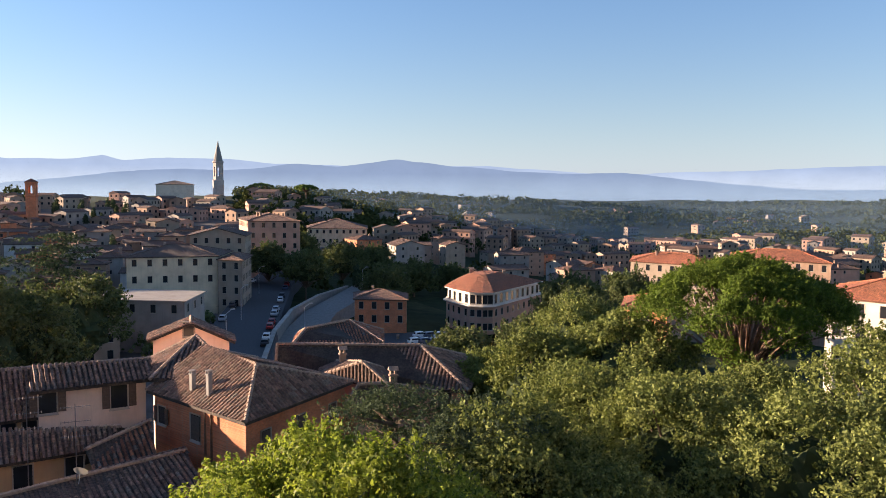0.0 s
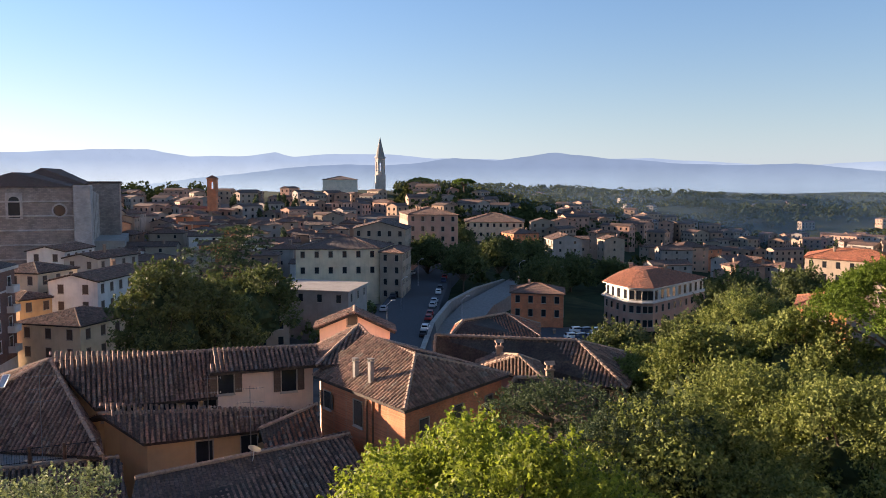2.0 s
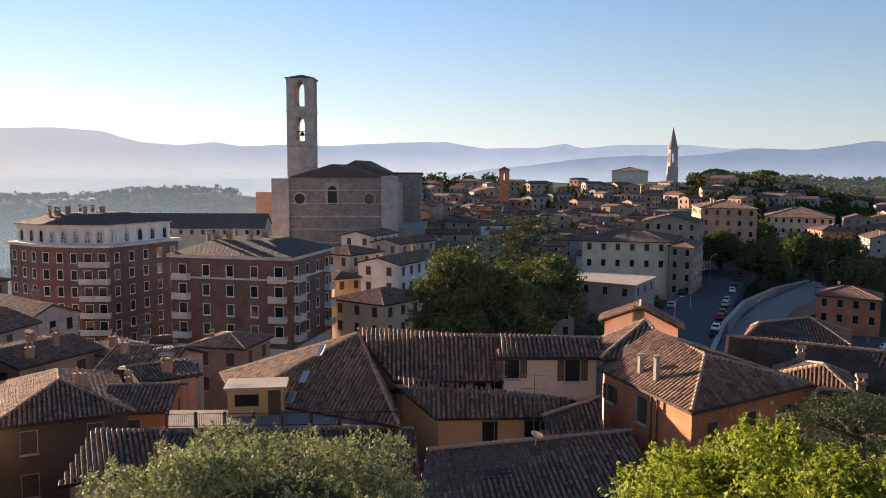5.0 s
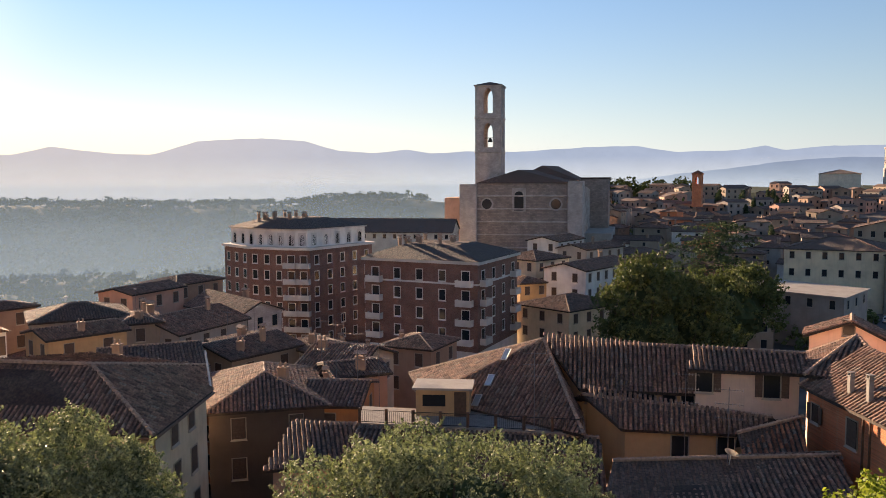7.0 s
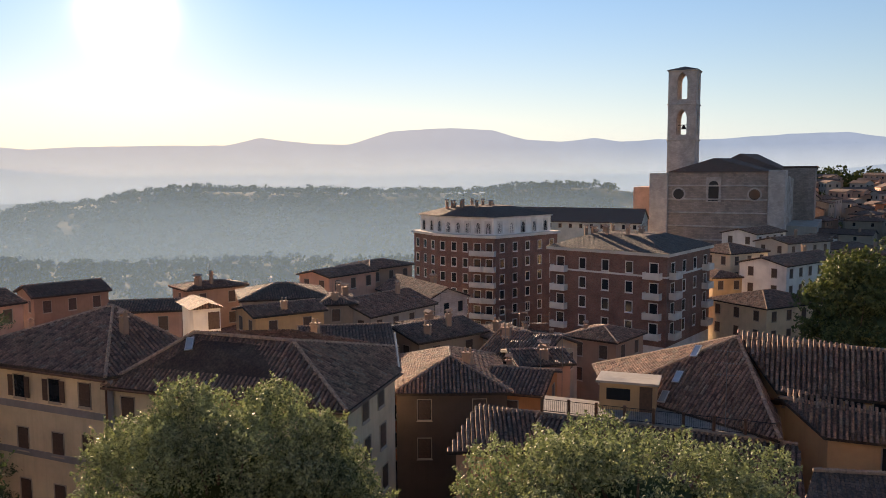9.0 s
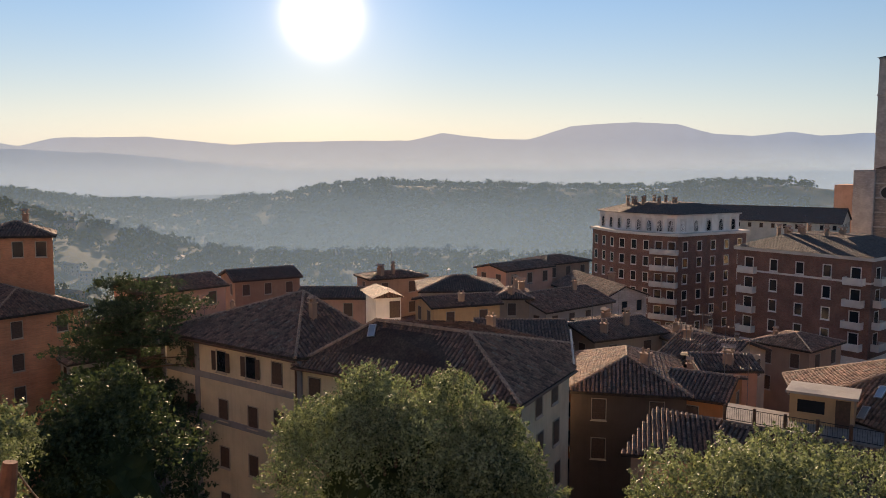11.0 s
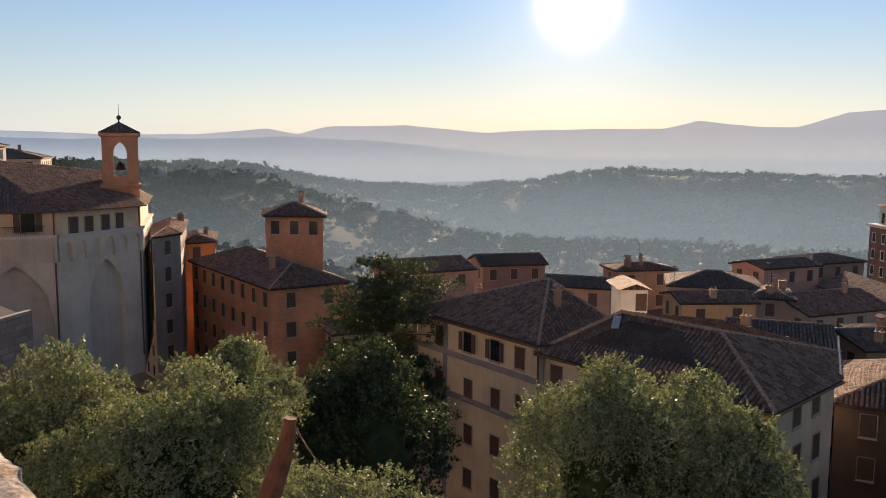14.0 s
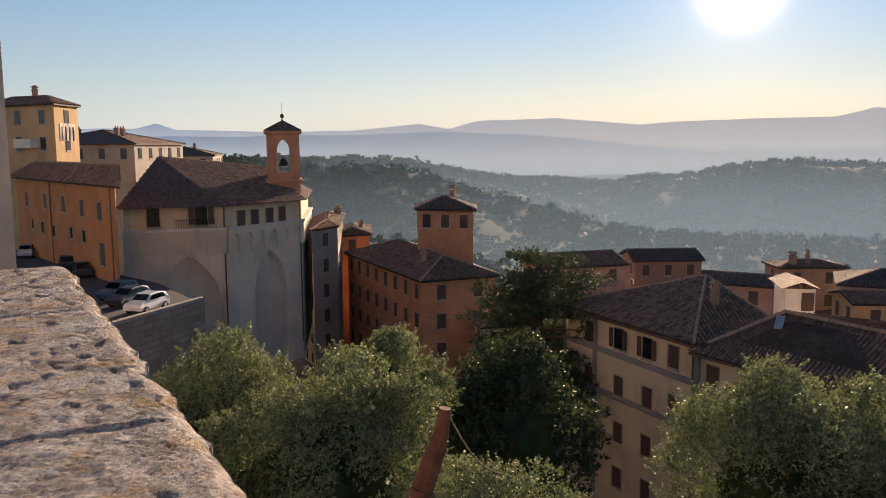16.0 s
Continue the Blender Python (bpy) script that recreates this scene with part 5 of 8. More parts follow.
BARK_RED = simple("pine_bark", (0.17, 0.105, 0.075), 0.95, 0, 5.0, 0.4)
stone_pine(bearing(-20.3, 62, -4.1), 71, "umbrella-shaped stone pine with bare limbs", 7.2, 7.0, 150000, 0.11)
stone_pine(bearing(12.5, 640, 4.0), 72, "far stone pine on the hilltop", 9, 4, 2500, 0.8)
stone_pine(bearing(9.5, 600, 3.0), 73, "far stone pine on the hilltop", 8, 4, 2500, 0.8)


def cypress(loc, h, seed):
    rnd = np.random.RandomState(seed)
    lumps = [(rnd.uniform(-0.2, 0.2), rnd.uniform(-0.2, 0.2), h * (0.12 + 0.8 * k / 11), h * 0.1 * math.sin(math.pi * (0.2 + 0.75 * (1 - k / 11))) + 0.2, 1.5) for k in range(12)]
    root = anchor("cypress", loc, "dark slender cypress on the hill", "tree", "cypresses")
    bm = bmesh.new()
    tube(bm, (0, 0, -1), (0, 0, h * 0.8), 0.2, 0.04, 6)
    part("trunk", bm, BARK, root)
    p, d = lump_points(lumps, 900, rnd, 0.2)
    mesh_part("crown", leaf_mesh("crown", p, d, 0.5, CEDAR_LEAF, rnd, 0.4), root)


crnd = random.Random(5)
for k in range(34):
    az, d = (crnd.uniform(21, 25.5), crnd.uniform(430, 500)) if k < 16 else (crnd.uniform(0, 13), crnd.uniform(520, 640))
    p = bearing(az, d)
    cypress((p.x, p.y, ground_z(p.x, p.y)), crnd.uniform(8, 13), k)
for az, d, h in ((26.6, 205, 13), (22, 320, 12), (6, 262, 12)):
    p = bearing(az, d)
    cypress((p.x, p.y, ground_z(p.x, p.y)), h, int(az))


def woods(name, count, az, dist, size, cards, leaf, seed, label, keep=0.35, material=None):
    """A far wood: many small crowns of leaf clumps in one piece."""
    rnd = np.random.RandomState(seed)
    P, D = [], []
    made = 0
    tries = 0
    while made < count and tries < count * 8:
        tries += 1
        a = rnd.uniform(*az)
        d = math.sqrt(rnd.uniform(dist[0] ** 2, dist[1] ** 2))
        p = bearing(a, d)
        if noise.noise(Vector((p.x * 0.008, p.y * 0.008, 1.7))) + 0.35 * rnd.normal() * 0.5 < keep - 0.5:
            continue
        made += 1
        s = size * rnd.uniform(0.55, 1.35)
        dd = rnd.normal(size=(cards, 3))
        dd /= np.linalg.norm(dd, axis=1)[:, None]
        dd[:, 2] = np.abs(dd[:, 2]) * 1.0 - 0.15
        lum = rnd.uniform(0.75, 1.05, cards)[:, None]
        P.append(np.array([p.x, p.y, ground_z(p.x, p.y) + s * 0.55]) + dd * lum * s * np.array([1, 1, rnd.uniform(0.7, 1.2)]))
        D.append(dd)
    P, D = np.concatenate(P), np.concatenate(D)
    ob = mesh_part(name, leaf_mesh(name, P, D, leaf, material or (FAR_LEAF if dist[1] > 600 else WOOD_LEAF), rnd, 0.8))
    return tagged(ob, label, "woodland", kind="stuff")


woods("woodland", 700, (-2, 14), (470, 800), 6.5, 46, 1.3, 81, "dense dark wood over the hilltop", 0.1)
woods("woodland", 1500, (-48, 14), (640, 1250), 6.5, 34, 1.7, 82, "wooded hills with fields between", 0.45)
woods("woodland", 1700, (-48, 14), (1250, 2400), 8.0, 26, 2.6, 83, "wooded hills with fields between", 0.5)
woods("woodland", 1900, (45, 128), (250, 800), 5.5, 30, 1.5, 84, "trees and groves in the misty valley", 0.3)
woods("woodland", 5200, (45, 128), (800, 1750), 8.0, 20, 2.6, 85, "wooded ridge beyond the valley", 0.1)
woods("woodland", 260, (27, 46), (420, 700), 6.0, 40, 1.2, 86, "trees along the edge of the town", 0.2)
woods("woodland", 260, (-30, 10), (260, 640), 4.2, 40, 0.9, 87, "garden trees between suburb houses", 0.3)
woods("woodland", 110, (12, 44), (170, 430), 3.0, 60, 0.6, 88, "garden trees between town houses", 0.3)
woods("undergrowth", 420, (-45, 130), (24, 62), 2.2, 150, 0.22, 89, "shrubs and undergrowth below the terrace", 0.0)

# ---- distance: mountains and morning mist ----


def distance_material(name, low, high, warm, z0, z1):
    """Far mountains as a plain glowing backdrop: air haze painted in, paler at the foot and warmer towards the sun."""
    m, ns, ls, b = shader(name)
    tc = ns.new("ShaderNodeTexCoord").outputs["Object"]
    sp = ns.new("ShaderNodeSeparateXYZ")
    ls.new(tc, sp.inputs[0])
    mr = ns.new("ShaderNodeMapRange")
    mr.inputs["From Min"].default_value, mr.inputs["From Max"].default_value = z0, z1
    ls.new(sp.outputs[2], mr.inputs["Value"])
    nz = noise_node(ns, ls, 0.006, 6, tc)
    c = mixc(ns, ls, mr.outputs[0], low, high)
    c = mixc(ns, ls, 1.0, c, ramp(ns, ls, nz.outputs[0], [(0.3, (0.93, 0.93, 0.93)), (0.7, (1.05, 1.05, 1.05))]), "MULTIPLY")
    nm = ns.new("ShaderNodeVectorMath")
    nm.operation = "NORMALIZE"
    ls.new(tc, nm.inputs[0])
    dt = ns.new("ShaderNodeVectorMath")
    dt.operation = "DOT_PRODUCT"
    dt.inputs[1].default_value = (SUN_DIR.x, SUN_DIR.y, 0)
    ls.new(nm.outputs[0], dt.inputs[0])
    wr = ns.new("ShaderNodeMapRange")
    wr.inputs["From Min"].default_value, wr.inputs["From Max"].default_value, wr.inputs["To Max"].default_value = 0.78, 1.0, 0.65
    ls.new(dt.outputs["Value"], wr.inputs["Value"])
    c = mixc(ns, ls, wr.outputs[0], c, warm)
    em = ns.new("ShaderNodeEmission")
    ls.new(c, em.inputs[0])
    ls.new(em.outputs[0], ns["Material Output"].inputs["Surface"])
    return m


def mountain_range(name, r, prof, rough, material, label, az=(-60, 150), deep=200, seed=0):
    azs = np.arange(az[0], az[1], 0.25)
    pa, pe = [p[0] for p in prof], [p[1] for p in prof]
    verts, faces = [], []
    for a in azs:
        e = float(np.interp(a, pa, pe))
        e += rough * (noise.noise(Vector((a * 0.22, seed, 0))) + 0.5 * noise.noise(Vector((a * 0.7, seed, 5))) + 0.2 * noise.noise(Vector((a * 2.3, seed, 9))))
        top = r * math.tan(radians(e))
        for s in range(6):
            f = s / 5
            p = bearing(a, r - 260 * (1 - f))
            verts.append((p.x, p.y, -deep + (top + deep) * f ** 0.8))
    n = len(azs)
    for i in range(n - 1):
        for s in range(5):
            k = i * 6 + s
            faces.append((k, k + 1, k + 7, k + 6))
    return tagged(mesh_part(name, mesh_from(name, verts, faces, [material], True)), label, "mountains", kind="structure")


# haze and the sunward warmth sit in these emission colours
FAR_M = distance_material("far_mountain_haze_glow", (0.22, 0.26, 0.28), (0.128, 0.168, 0.222), (0.25, 0.235, 0.215), -10, 125)
MID_M = distance_material("mid_mountain_haze_glow", (0.14, 0.185, 0.225), (0.085, 0.117, 0.165), (0.195, 0.2, 0.2), -30, 80)
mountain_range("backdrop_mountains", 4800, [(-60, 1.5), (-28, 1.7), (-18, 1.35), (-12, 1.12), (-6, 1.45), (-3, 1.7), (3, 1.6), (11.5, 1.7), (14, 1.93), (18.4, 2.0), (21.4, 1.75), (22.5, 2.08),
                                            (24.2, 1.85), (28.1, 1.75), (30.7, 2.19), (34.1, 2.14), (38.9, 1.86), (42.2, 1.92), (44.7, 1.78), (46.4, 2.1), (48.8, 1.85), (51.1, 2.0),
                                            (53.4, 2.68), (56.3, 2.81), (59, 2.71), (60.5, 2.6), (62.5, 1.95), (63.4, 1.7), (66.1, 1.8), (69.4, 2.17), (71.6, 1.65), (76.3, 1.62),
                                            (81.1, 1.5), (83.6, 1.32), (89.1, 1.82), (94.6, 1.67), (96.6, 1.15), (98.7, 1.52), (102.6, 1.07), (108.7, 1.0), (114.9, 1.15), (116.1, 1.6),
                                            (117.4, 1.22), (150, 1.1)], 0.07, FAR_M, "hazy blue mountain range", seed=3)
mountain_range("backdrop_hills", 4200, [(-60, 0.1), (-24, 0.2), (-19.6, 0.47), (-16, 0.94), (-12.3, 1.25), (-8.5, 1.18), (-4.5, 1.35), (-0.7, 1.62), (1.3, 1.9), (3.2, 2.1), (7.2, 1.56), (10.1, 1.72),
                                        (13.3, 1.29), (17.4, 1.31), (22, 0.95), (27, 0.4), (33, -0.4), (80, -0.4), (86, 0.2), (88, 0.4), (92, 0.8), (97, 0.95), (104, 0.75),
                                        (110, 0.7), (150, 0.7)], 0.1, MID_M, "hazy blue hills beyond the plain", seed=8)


# See-through sheets for mist; without scatter they glow, with sun warmth painted in.
def mist_material(name, col, alpha, warm, scatter):
    m, ns, ls, b = shader(name)
    uv = ns.new("ShaderNodeUVMap").outputs[0]
    sp = ns.new("ShaderNodeSeparateXYZ")
    ls.new(uv, sp.inputs[0])
    up = ns.new("ShaderNodeMapRange")
    up.interpolation_type = "SMOOTHSTEP"
    up.inputs["From Min"].default_value, up.inputs["From Max"].default_value = 1.0, 0.25
    up.inputs["To Max"].default_value = alpha
    ls.new(sp.outputs[1], up.inputs["Value"])
    el = ns.new("ShaderNodeMapRange")
    el.interpolation_type = "SMOOTHSTEP"
    el.inputs["From Max"].default_value = 0.12
    ls.new(sp.outputs[0], el.inputs["Value"])
    er = ns.new("ShaderNodeMapRange")
    er.interpolation_type = "SMOOTHSTEP"
    er.inputs["From Min"].default_value, er.inputs["From Max"].default_value = 1.0, 0.88
    ls.new(sp.outputs[0], er.inputs["Value"])
    m1 = ns.new("ShaderNodeMath")
    m1.operation = "MULTIPLY"
    ls.new(up.outputs[0], m1.inputs[0])
    ls.new(el.outputs[0], m1.inputs[1])
    m2 = ns.new("ShaderNodeMath")
    m2.operation = "MULTIPLY"
    ls.new(m1.outputs[0], m2.inputs[0])
    ls.new(er.outputs[0], m2.inputs[1])
    tc = ns.new("ShaderNodeTexCoord").outputs["Object"]
    mp = ns.new("ShaderNodeMapping")
    mp.inputs["Scale"].default_value = (0.002, 0.002, 0.012)
    ls.new(tc, mp.inputs[0])
    nz = noise_node(ns, ls, 1.0, 4, mp.outputs[0])
    m3 = ns.new("ShaderNodeMath")
    m3.operation = "MULTIPLY"
    ls.new(m2.outputs[0], m3.inputs[0])
    ls.new(ramp(ns, ls, nz.outputs[0], [(0.3, (0.8, 0.8, 0.8)), (0.7, (1, 1, 1))]), m3.inputs[1])
    tr = ns.new("ShaderNodeBsdfTransparent")
    if scatter:
        df, tl = ns.new("ShaderNodeBsdfDiffuse"), ns.new("ShaderNodeBsdfTranslucent")
        df.inputs[0].default_value = tl.inputs[0].default_value = (*col, 1)
        body = ns.new("ShaderNodeMixShader")
        body.inputs[0].default_value = 0.5
        ls.new(df.outputs[0], body.inputs[1])
        ls.new(tl.outputs[0], body.inputs[2])
    else:
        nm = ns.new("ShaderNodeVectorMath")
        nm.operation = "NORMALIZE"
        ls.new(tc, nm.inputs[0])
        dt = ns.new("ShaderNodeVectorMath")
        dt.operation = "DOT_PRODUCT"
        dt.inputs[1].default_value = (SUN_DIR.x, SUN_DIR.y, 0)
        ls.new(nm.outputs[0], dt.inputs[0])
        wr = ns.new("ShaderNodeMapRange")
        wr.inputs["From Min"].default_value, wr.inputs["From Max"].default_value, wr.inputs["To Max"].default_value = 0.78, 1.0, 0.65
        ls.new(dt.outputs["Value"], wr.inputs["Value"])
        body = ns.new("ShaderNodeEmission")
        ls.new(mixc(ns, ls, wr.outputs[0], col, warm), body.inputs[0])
    mx = ns.new("ShaderNodeMixShader")
    ls.new(m3.outputs[0], mx.inputs[0])
    ls.new(tr.outputs[0], mx.inputs[1])
    ls.new(body.outputs[0], mx.inputs[2])
    ls.new(mx.outputs[0], ns["Material Output"].inputs["Surface"])
    return m


def mist(r, az, z0, z1, col, alpha, warm=(0.6, 0.5, 0.42), scatter=False, label="morning mist lying in the plain"):
    n = 60
    verts, faces, uvs = [], [], []
    for k in range(n + 1):
        p = bearing(az[0] + (az[1] - az[0]) * k / n, r)
        verts += [(p.x, p.y, z0), (p.x, p.y, z1)]
    for k in range(n):
        faces.append((2 * k, 2 * k + 1, 2 * k + 3, 2 * k + 2))
        uvs += [(k / n, 0), (k / n, 1), ((k + 1) / n, 1), ((k + 1) / n, 0)]
    ob = mesh_part("mist", mesh_from("mist", verts, faces, [mist_material("mist", col, alpha, warm, scatter)], uvs=uvs))
    ob.visible_shadow = False
    return tagged(ob, label, "mist", kind="structure")


# glowing sheets stand in for far haze, its brightness put into their colour
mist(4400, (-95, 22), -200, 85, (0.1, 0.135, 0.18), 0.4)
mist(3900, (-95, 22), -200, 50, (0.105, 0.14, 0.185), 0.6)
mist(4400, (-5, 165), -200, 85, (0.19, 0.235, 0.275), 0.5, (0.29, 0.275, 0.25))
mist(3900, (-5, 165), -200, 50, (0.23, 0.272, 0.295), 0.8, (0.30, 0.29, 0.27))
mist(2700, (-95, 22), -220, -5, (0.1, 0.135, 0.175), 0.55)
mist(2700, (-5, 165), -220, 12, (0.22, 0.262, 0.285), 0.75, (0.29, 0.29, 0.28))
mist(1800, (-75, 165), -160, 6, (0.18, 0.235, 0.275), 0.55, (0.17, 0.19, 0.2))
# unlit-from-within sheets stand in for haze in the nearer air
mist(1000, (30, 112), -140, 62, (0.18, 0.28, 0.4), 0.5, scatter=True, label="thin morning haze in the valley")
mist(640, (38, 116), -130, 40, (0.18, 0.28, 0.4), 0.36, scatter=True, label="thin morning haze in the valley")
mist(400, (44, 140), -120, 10, (0.18, 0.29, 0.43), 0.2, scatter=True, label="thin morning haze in the valley")
mist(1300, (-75, 40), -80, 6, (0.3, 0.42, 0.54), 0.36, scatter=True, label="thin morning haze over the hills")
mist(900, (-75, 30), -80, 20, (0.28, 0.42, 0.56), 0.32, scatter=True, label="thin morning haze over the hills")
mist(620, (-75, 34), -80, 20, (0.28, 0.42, 0.56), 0.2, scatter=True, label="thin morning haze over the hills")

# ---- landmarks ----


def arch_panel(bm, w, z0, z1, ow, oz0, spring, th, m, pointed=True, n=6, blind=False, mat=0):
    """A wall panel with an arched opening: x across, outer face at y=0, thickness inward (+y)."""
    a = ow / 2
    box(bm, (-w / 2, 0, z0), (-a, th, z1), m, mat=mat)
    box(bm, (a, 0, z0), (w / 2, th, z1), m, mat=mat)
    if oz0 > z0 + 0.01:
        box(bm, (-a, 0, z0), (a, th, oz0), m, mat=mat)

    def top(x):
        if pointed:
            return spring + math.sqrt(max(0, ow * ow - (abs(x) + a) ** 2))
        return spring + math.sqrt(max(0, a * a - x * x))
    xs = [-a + ow * k / (2 * n) for k in range(2 * n + 1)]
    for x0, x1 in zip(xs, xs[1:]):
        vs = [bm.verts.new(m @ Vector(v)) for v in ((x0, 0, top(x0)), (x1, 0, top(x1)), (x1, 0, z1), (x0, 0, z1),
                                                   (x0, th, top(x0)), (x1, th, top(x1)), (x1, th, z1), (x0, th, z1))]
        for ids in ((0, 1, 2, 3), (7, 6, 5, 4), (0, 4, 5, 1), (3, 2, 6, 7)):
            bm.faces.new([vs[i] for i in ids]).material_index = mat
    if blind:
        box(bm, (-a, th * 0.75, oz0), (a, th, z1), m, mat=mat)


def pyramid(bm, half, z, h, over=0.0, mat=0):
    r = half + over
    vs = [bm.verts.new(v) for v in ((-r, -r, z), (r, -r, z), (r, r, z), (-r, r, z), (0, 0, z + h))]
    for ids in ((0, 1, 4), (1, 2, 4), (2, 3, 4), (3, 0, 4), (3, 2, 1, 0)):
        bm.faces.new([vs[i] for i in ids]).material_index = mat


def bell_tower(loc, yaw, w, tiers, label, wall, roof, roof_h, name="bell_tower", th=0.9, cornice=None, roof_over=0.4):
    """tiers: (bottom, top, opening width, sill, springing) or None for a closed shaft."""
    root = anchor(name, loc, label, "bell tower", yaw=yaw)
    for z0, z1, opening in tiers:
        bm = bmesh.new()
        if opening is None:
            box(bm, (-w / 2, -w / 2, z0), (w / 2, w / 2, z1))
            part("shaft", bm, wall, root)
        else:
            ow, sill, spring = opening
            for k in range(4):
                m = pose(0, 0, 0, 0, 0, 90 * k) @ Matrix.Translation((0, -w / 2, 0))
                arch_panel(bm, w if k % 2 == 0 else w - 2 * th, z0, z1, ow, sill, spring, th, m)
            part("belfry", bm, wall, root)
        bm = bmesh.new()
        box(bm, (-w / 2 - 0.3, -w / 2 - 0.3, z1 - 0.5), (w / 2 + 0.3, w / 2 + 0.3, z1), bevel=0.1)
        part("cornice", bm, cornice or wall, root)
    bm = bmesh.new()
    pyramid(bm, w / 2, tiers[-1][1] + 0.02, roof_h, roof_over)
    part("roof", bm, roof, root)
    return root


def bell(root, z, r):
    bm = bmesh.new()
    tube(bm, (0, 0, z), (0, 0, z + r * 0.9), r, r * 0.75, 12)
    tube(bm, (0, 0, z + r * 0.9), (0, 0, z + r * 1.5), r * 0.75, r * 0.35, 12)
    box(bm, (-r * 2.2, -0.12, z + r * 1.5), (r * 2.2, 0.12, z + r * 1.8))
    part("bell", bm, IRON, root, "dark bronze bell on a beam")


def build_church():
    a, b = bearing(42.7, 283), bearing(34.2, 277)
    u = (b - a).normalized()
    back = Vector((-u.y, u.x, 0))
    mid = (a + b) / 2
    w = (b - a).length
    root = anchor("church", (mid.x, mid.y, -36), "huge unfinished church of brick and pale stone", "church", yaw=math.degrees(math.atan2(u.y, u.x)))
    # local: x along the front, y back, z up from -36
    H = 34.6
    bm = bmesh.new()
    box(bm, (-w / 2 + 6, 0.0, 0), (w / 2 - 5, 46, H))
    part("nave_wall", bm, OLDSTONE, root)
    bm = bmesh.new()
    box(bm, (-w / 2, -1.2, 0), (-w / 2 + 6, 9, H - 0.3), bevel=0.2)
    part("front_pier", bm, STONE, root)
    bm = bmesh.new()
    box(bm, (w / 2 - 5, -1.2, 0), (w / 2, 9, H + 0.6), bevel=0.2)
    part("front_pier", bm, STONE, root)
    for k in range(5):
        bm = bmesh.new()
        box(bm, (w / 2 - 5, 14 + k * 7.5, 0), (w / 2 - 0.5, 16.5 + k * 7.5, H - 1 - 0.4 * k), bevel=0.15)
        part("buttress", bm, STONE, root)
    for k in range(6):
        bm = bmesh.new()
        box(bm, (-w / 2 + 6.1, -0.45, 8 + k * 4.4), (w / 2 - 5.1, 0, 8.5 + k * 4.4), bevel=0.1)
        part("string_course", bm, STONE, root)
    for x in (-11.5, 12.0):
        bm = bmesh.new()
        bmesh.ops.create_cone(bm, cap_ends=True, segments=28, radius1=2.2, radius2=2.2, depth=0.5, matrix=Matrix.Translation((x, -0.2, 27.5)) @ pose(0, 0, 0, 90))
        rw = part("round_window", bm, STONE, root, "round window with a dark opening")
        bm = bmesh.new()
        bmesh.ops.create_cone(bm, cap_ends=True, segments=28, radius1=1.7, radius2=1.7, depth=0.3, matrix=Matrix.Translation((x, -0.35, 27.5)) @ pose(0, 0, 0, 90))
        part("pane", bm, GLASS, rw)
    bm = bmesh.new()
    arch_panel(bm, 4.6, 25, 33, 3.2, 25.3, 30.2, 0.4, Matrix.Translation((-0.5, -0.4, 0)), pointed=False)
    aw = part("arched_window", bm, STONE, root, "walled arched window")
    bm = bmesh.new()
    box(bm, (-2.2, -0.12, 25.3), (1.1, -0.05, 32.3))
    part("pane", bm, GLASS, aw)
    # front gable and the roofs behind
    for x0, x1, y0, y1, z, h, nm in ((-w / 2 + 6, w / 2 - 5, -0.6, 28, H, 4.6, "nave_roof"), (-6, 17, 26, 62, H + 1.0, 5.4, "choir_roof")):
        bm = bmesh.new()
        xc = (x0 + x1) / 2
        vs = [bm.verts.new(v) for v in ((x0 - 0.6, y0, z), (x1 + 0.6, y0, z), (x1 + 0.6, y1, z), (x0 - 0.6, y1, z), (xc - 2, y0 + 6, z + h), (xc + 2, y1 - 10, z + h))]
        for ids in ((0, 1, 4), (1, 2, 5, 4), (2, 3, 5), (3, 0, 4, 5), (3, 2, 1, 0)):
            bm.faces.new([vs[i] for i in ids])
        part(nm, bm, TILE_FAR, root)
    bm = bmesh.new()
    box(bm, (-5, 40, 0), (16, 60, H + 1.0))
    part("choir_wall", bm, STONE, root)
    bm = bmesh.new()
    box(bm, (16.5, 46, 0), (27.5, 60, H + 1.2), bevel=0.1)
    part("transept_wall", bm, OLDSTONE, root)
    bm = bmesh.new()
    box(bm, (16, 45.5, H + 1.2), (28, 60.5, H + 1.9), bevel=0.2)
    part("transept_roof", bm, TILE_FAR, root)
    bm = bmesh.new()
    arch_panel(bm, 7, 14, H - 3, 4.2, 16, 24, 0.5, Matrix.Translation((22, 45.5, 0)), blind=True)
    part("blind_arch", bm, OLDSTONE, root)
    bm = bmesh.new()
    box(bm, (20.5, 12, 0), (30, 58, 17))
    part("side_chapel", bm, GREYWALL, root)
    bm = bmesh.new()
    box(bm, (-w / 2 - 6, 2, 0), (-w / 2, 16, H - 5))
    part("side_wall", bm, PINKWALL, root)
    return root


build_church()
tz = -36
tw = bell_tower(bearing(40.6, 302, tz), 31, 9.4, [(0, 46, None), (46, 58.2, (3.4, 47.5, 53.4)), (58.2, 69.6, (3.4, 59.6, 65.8))],
                "tall square stone bell tower with open pointed arches", STONE, TILE_FAR, 1.6, name="church_tower", th=1.6, roof_over=0.6)
bell(tw, 49.5, 0.9)
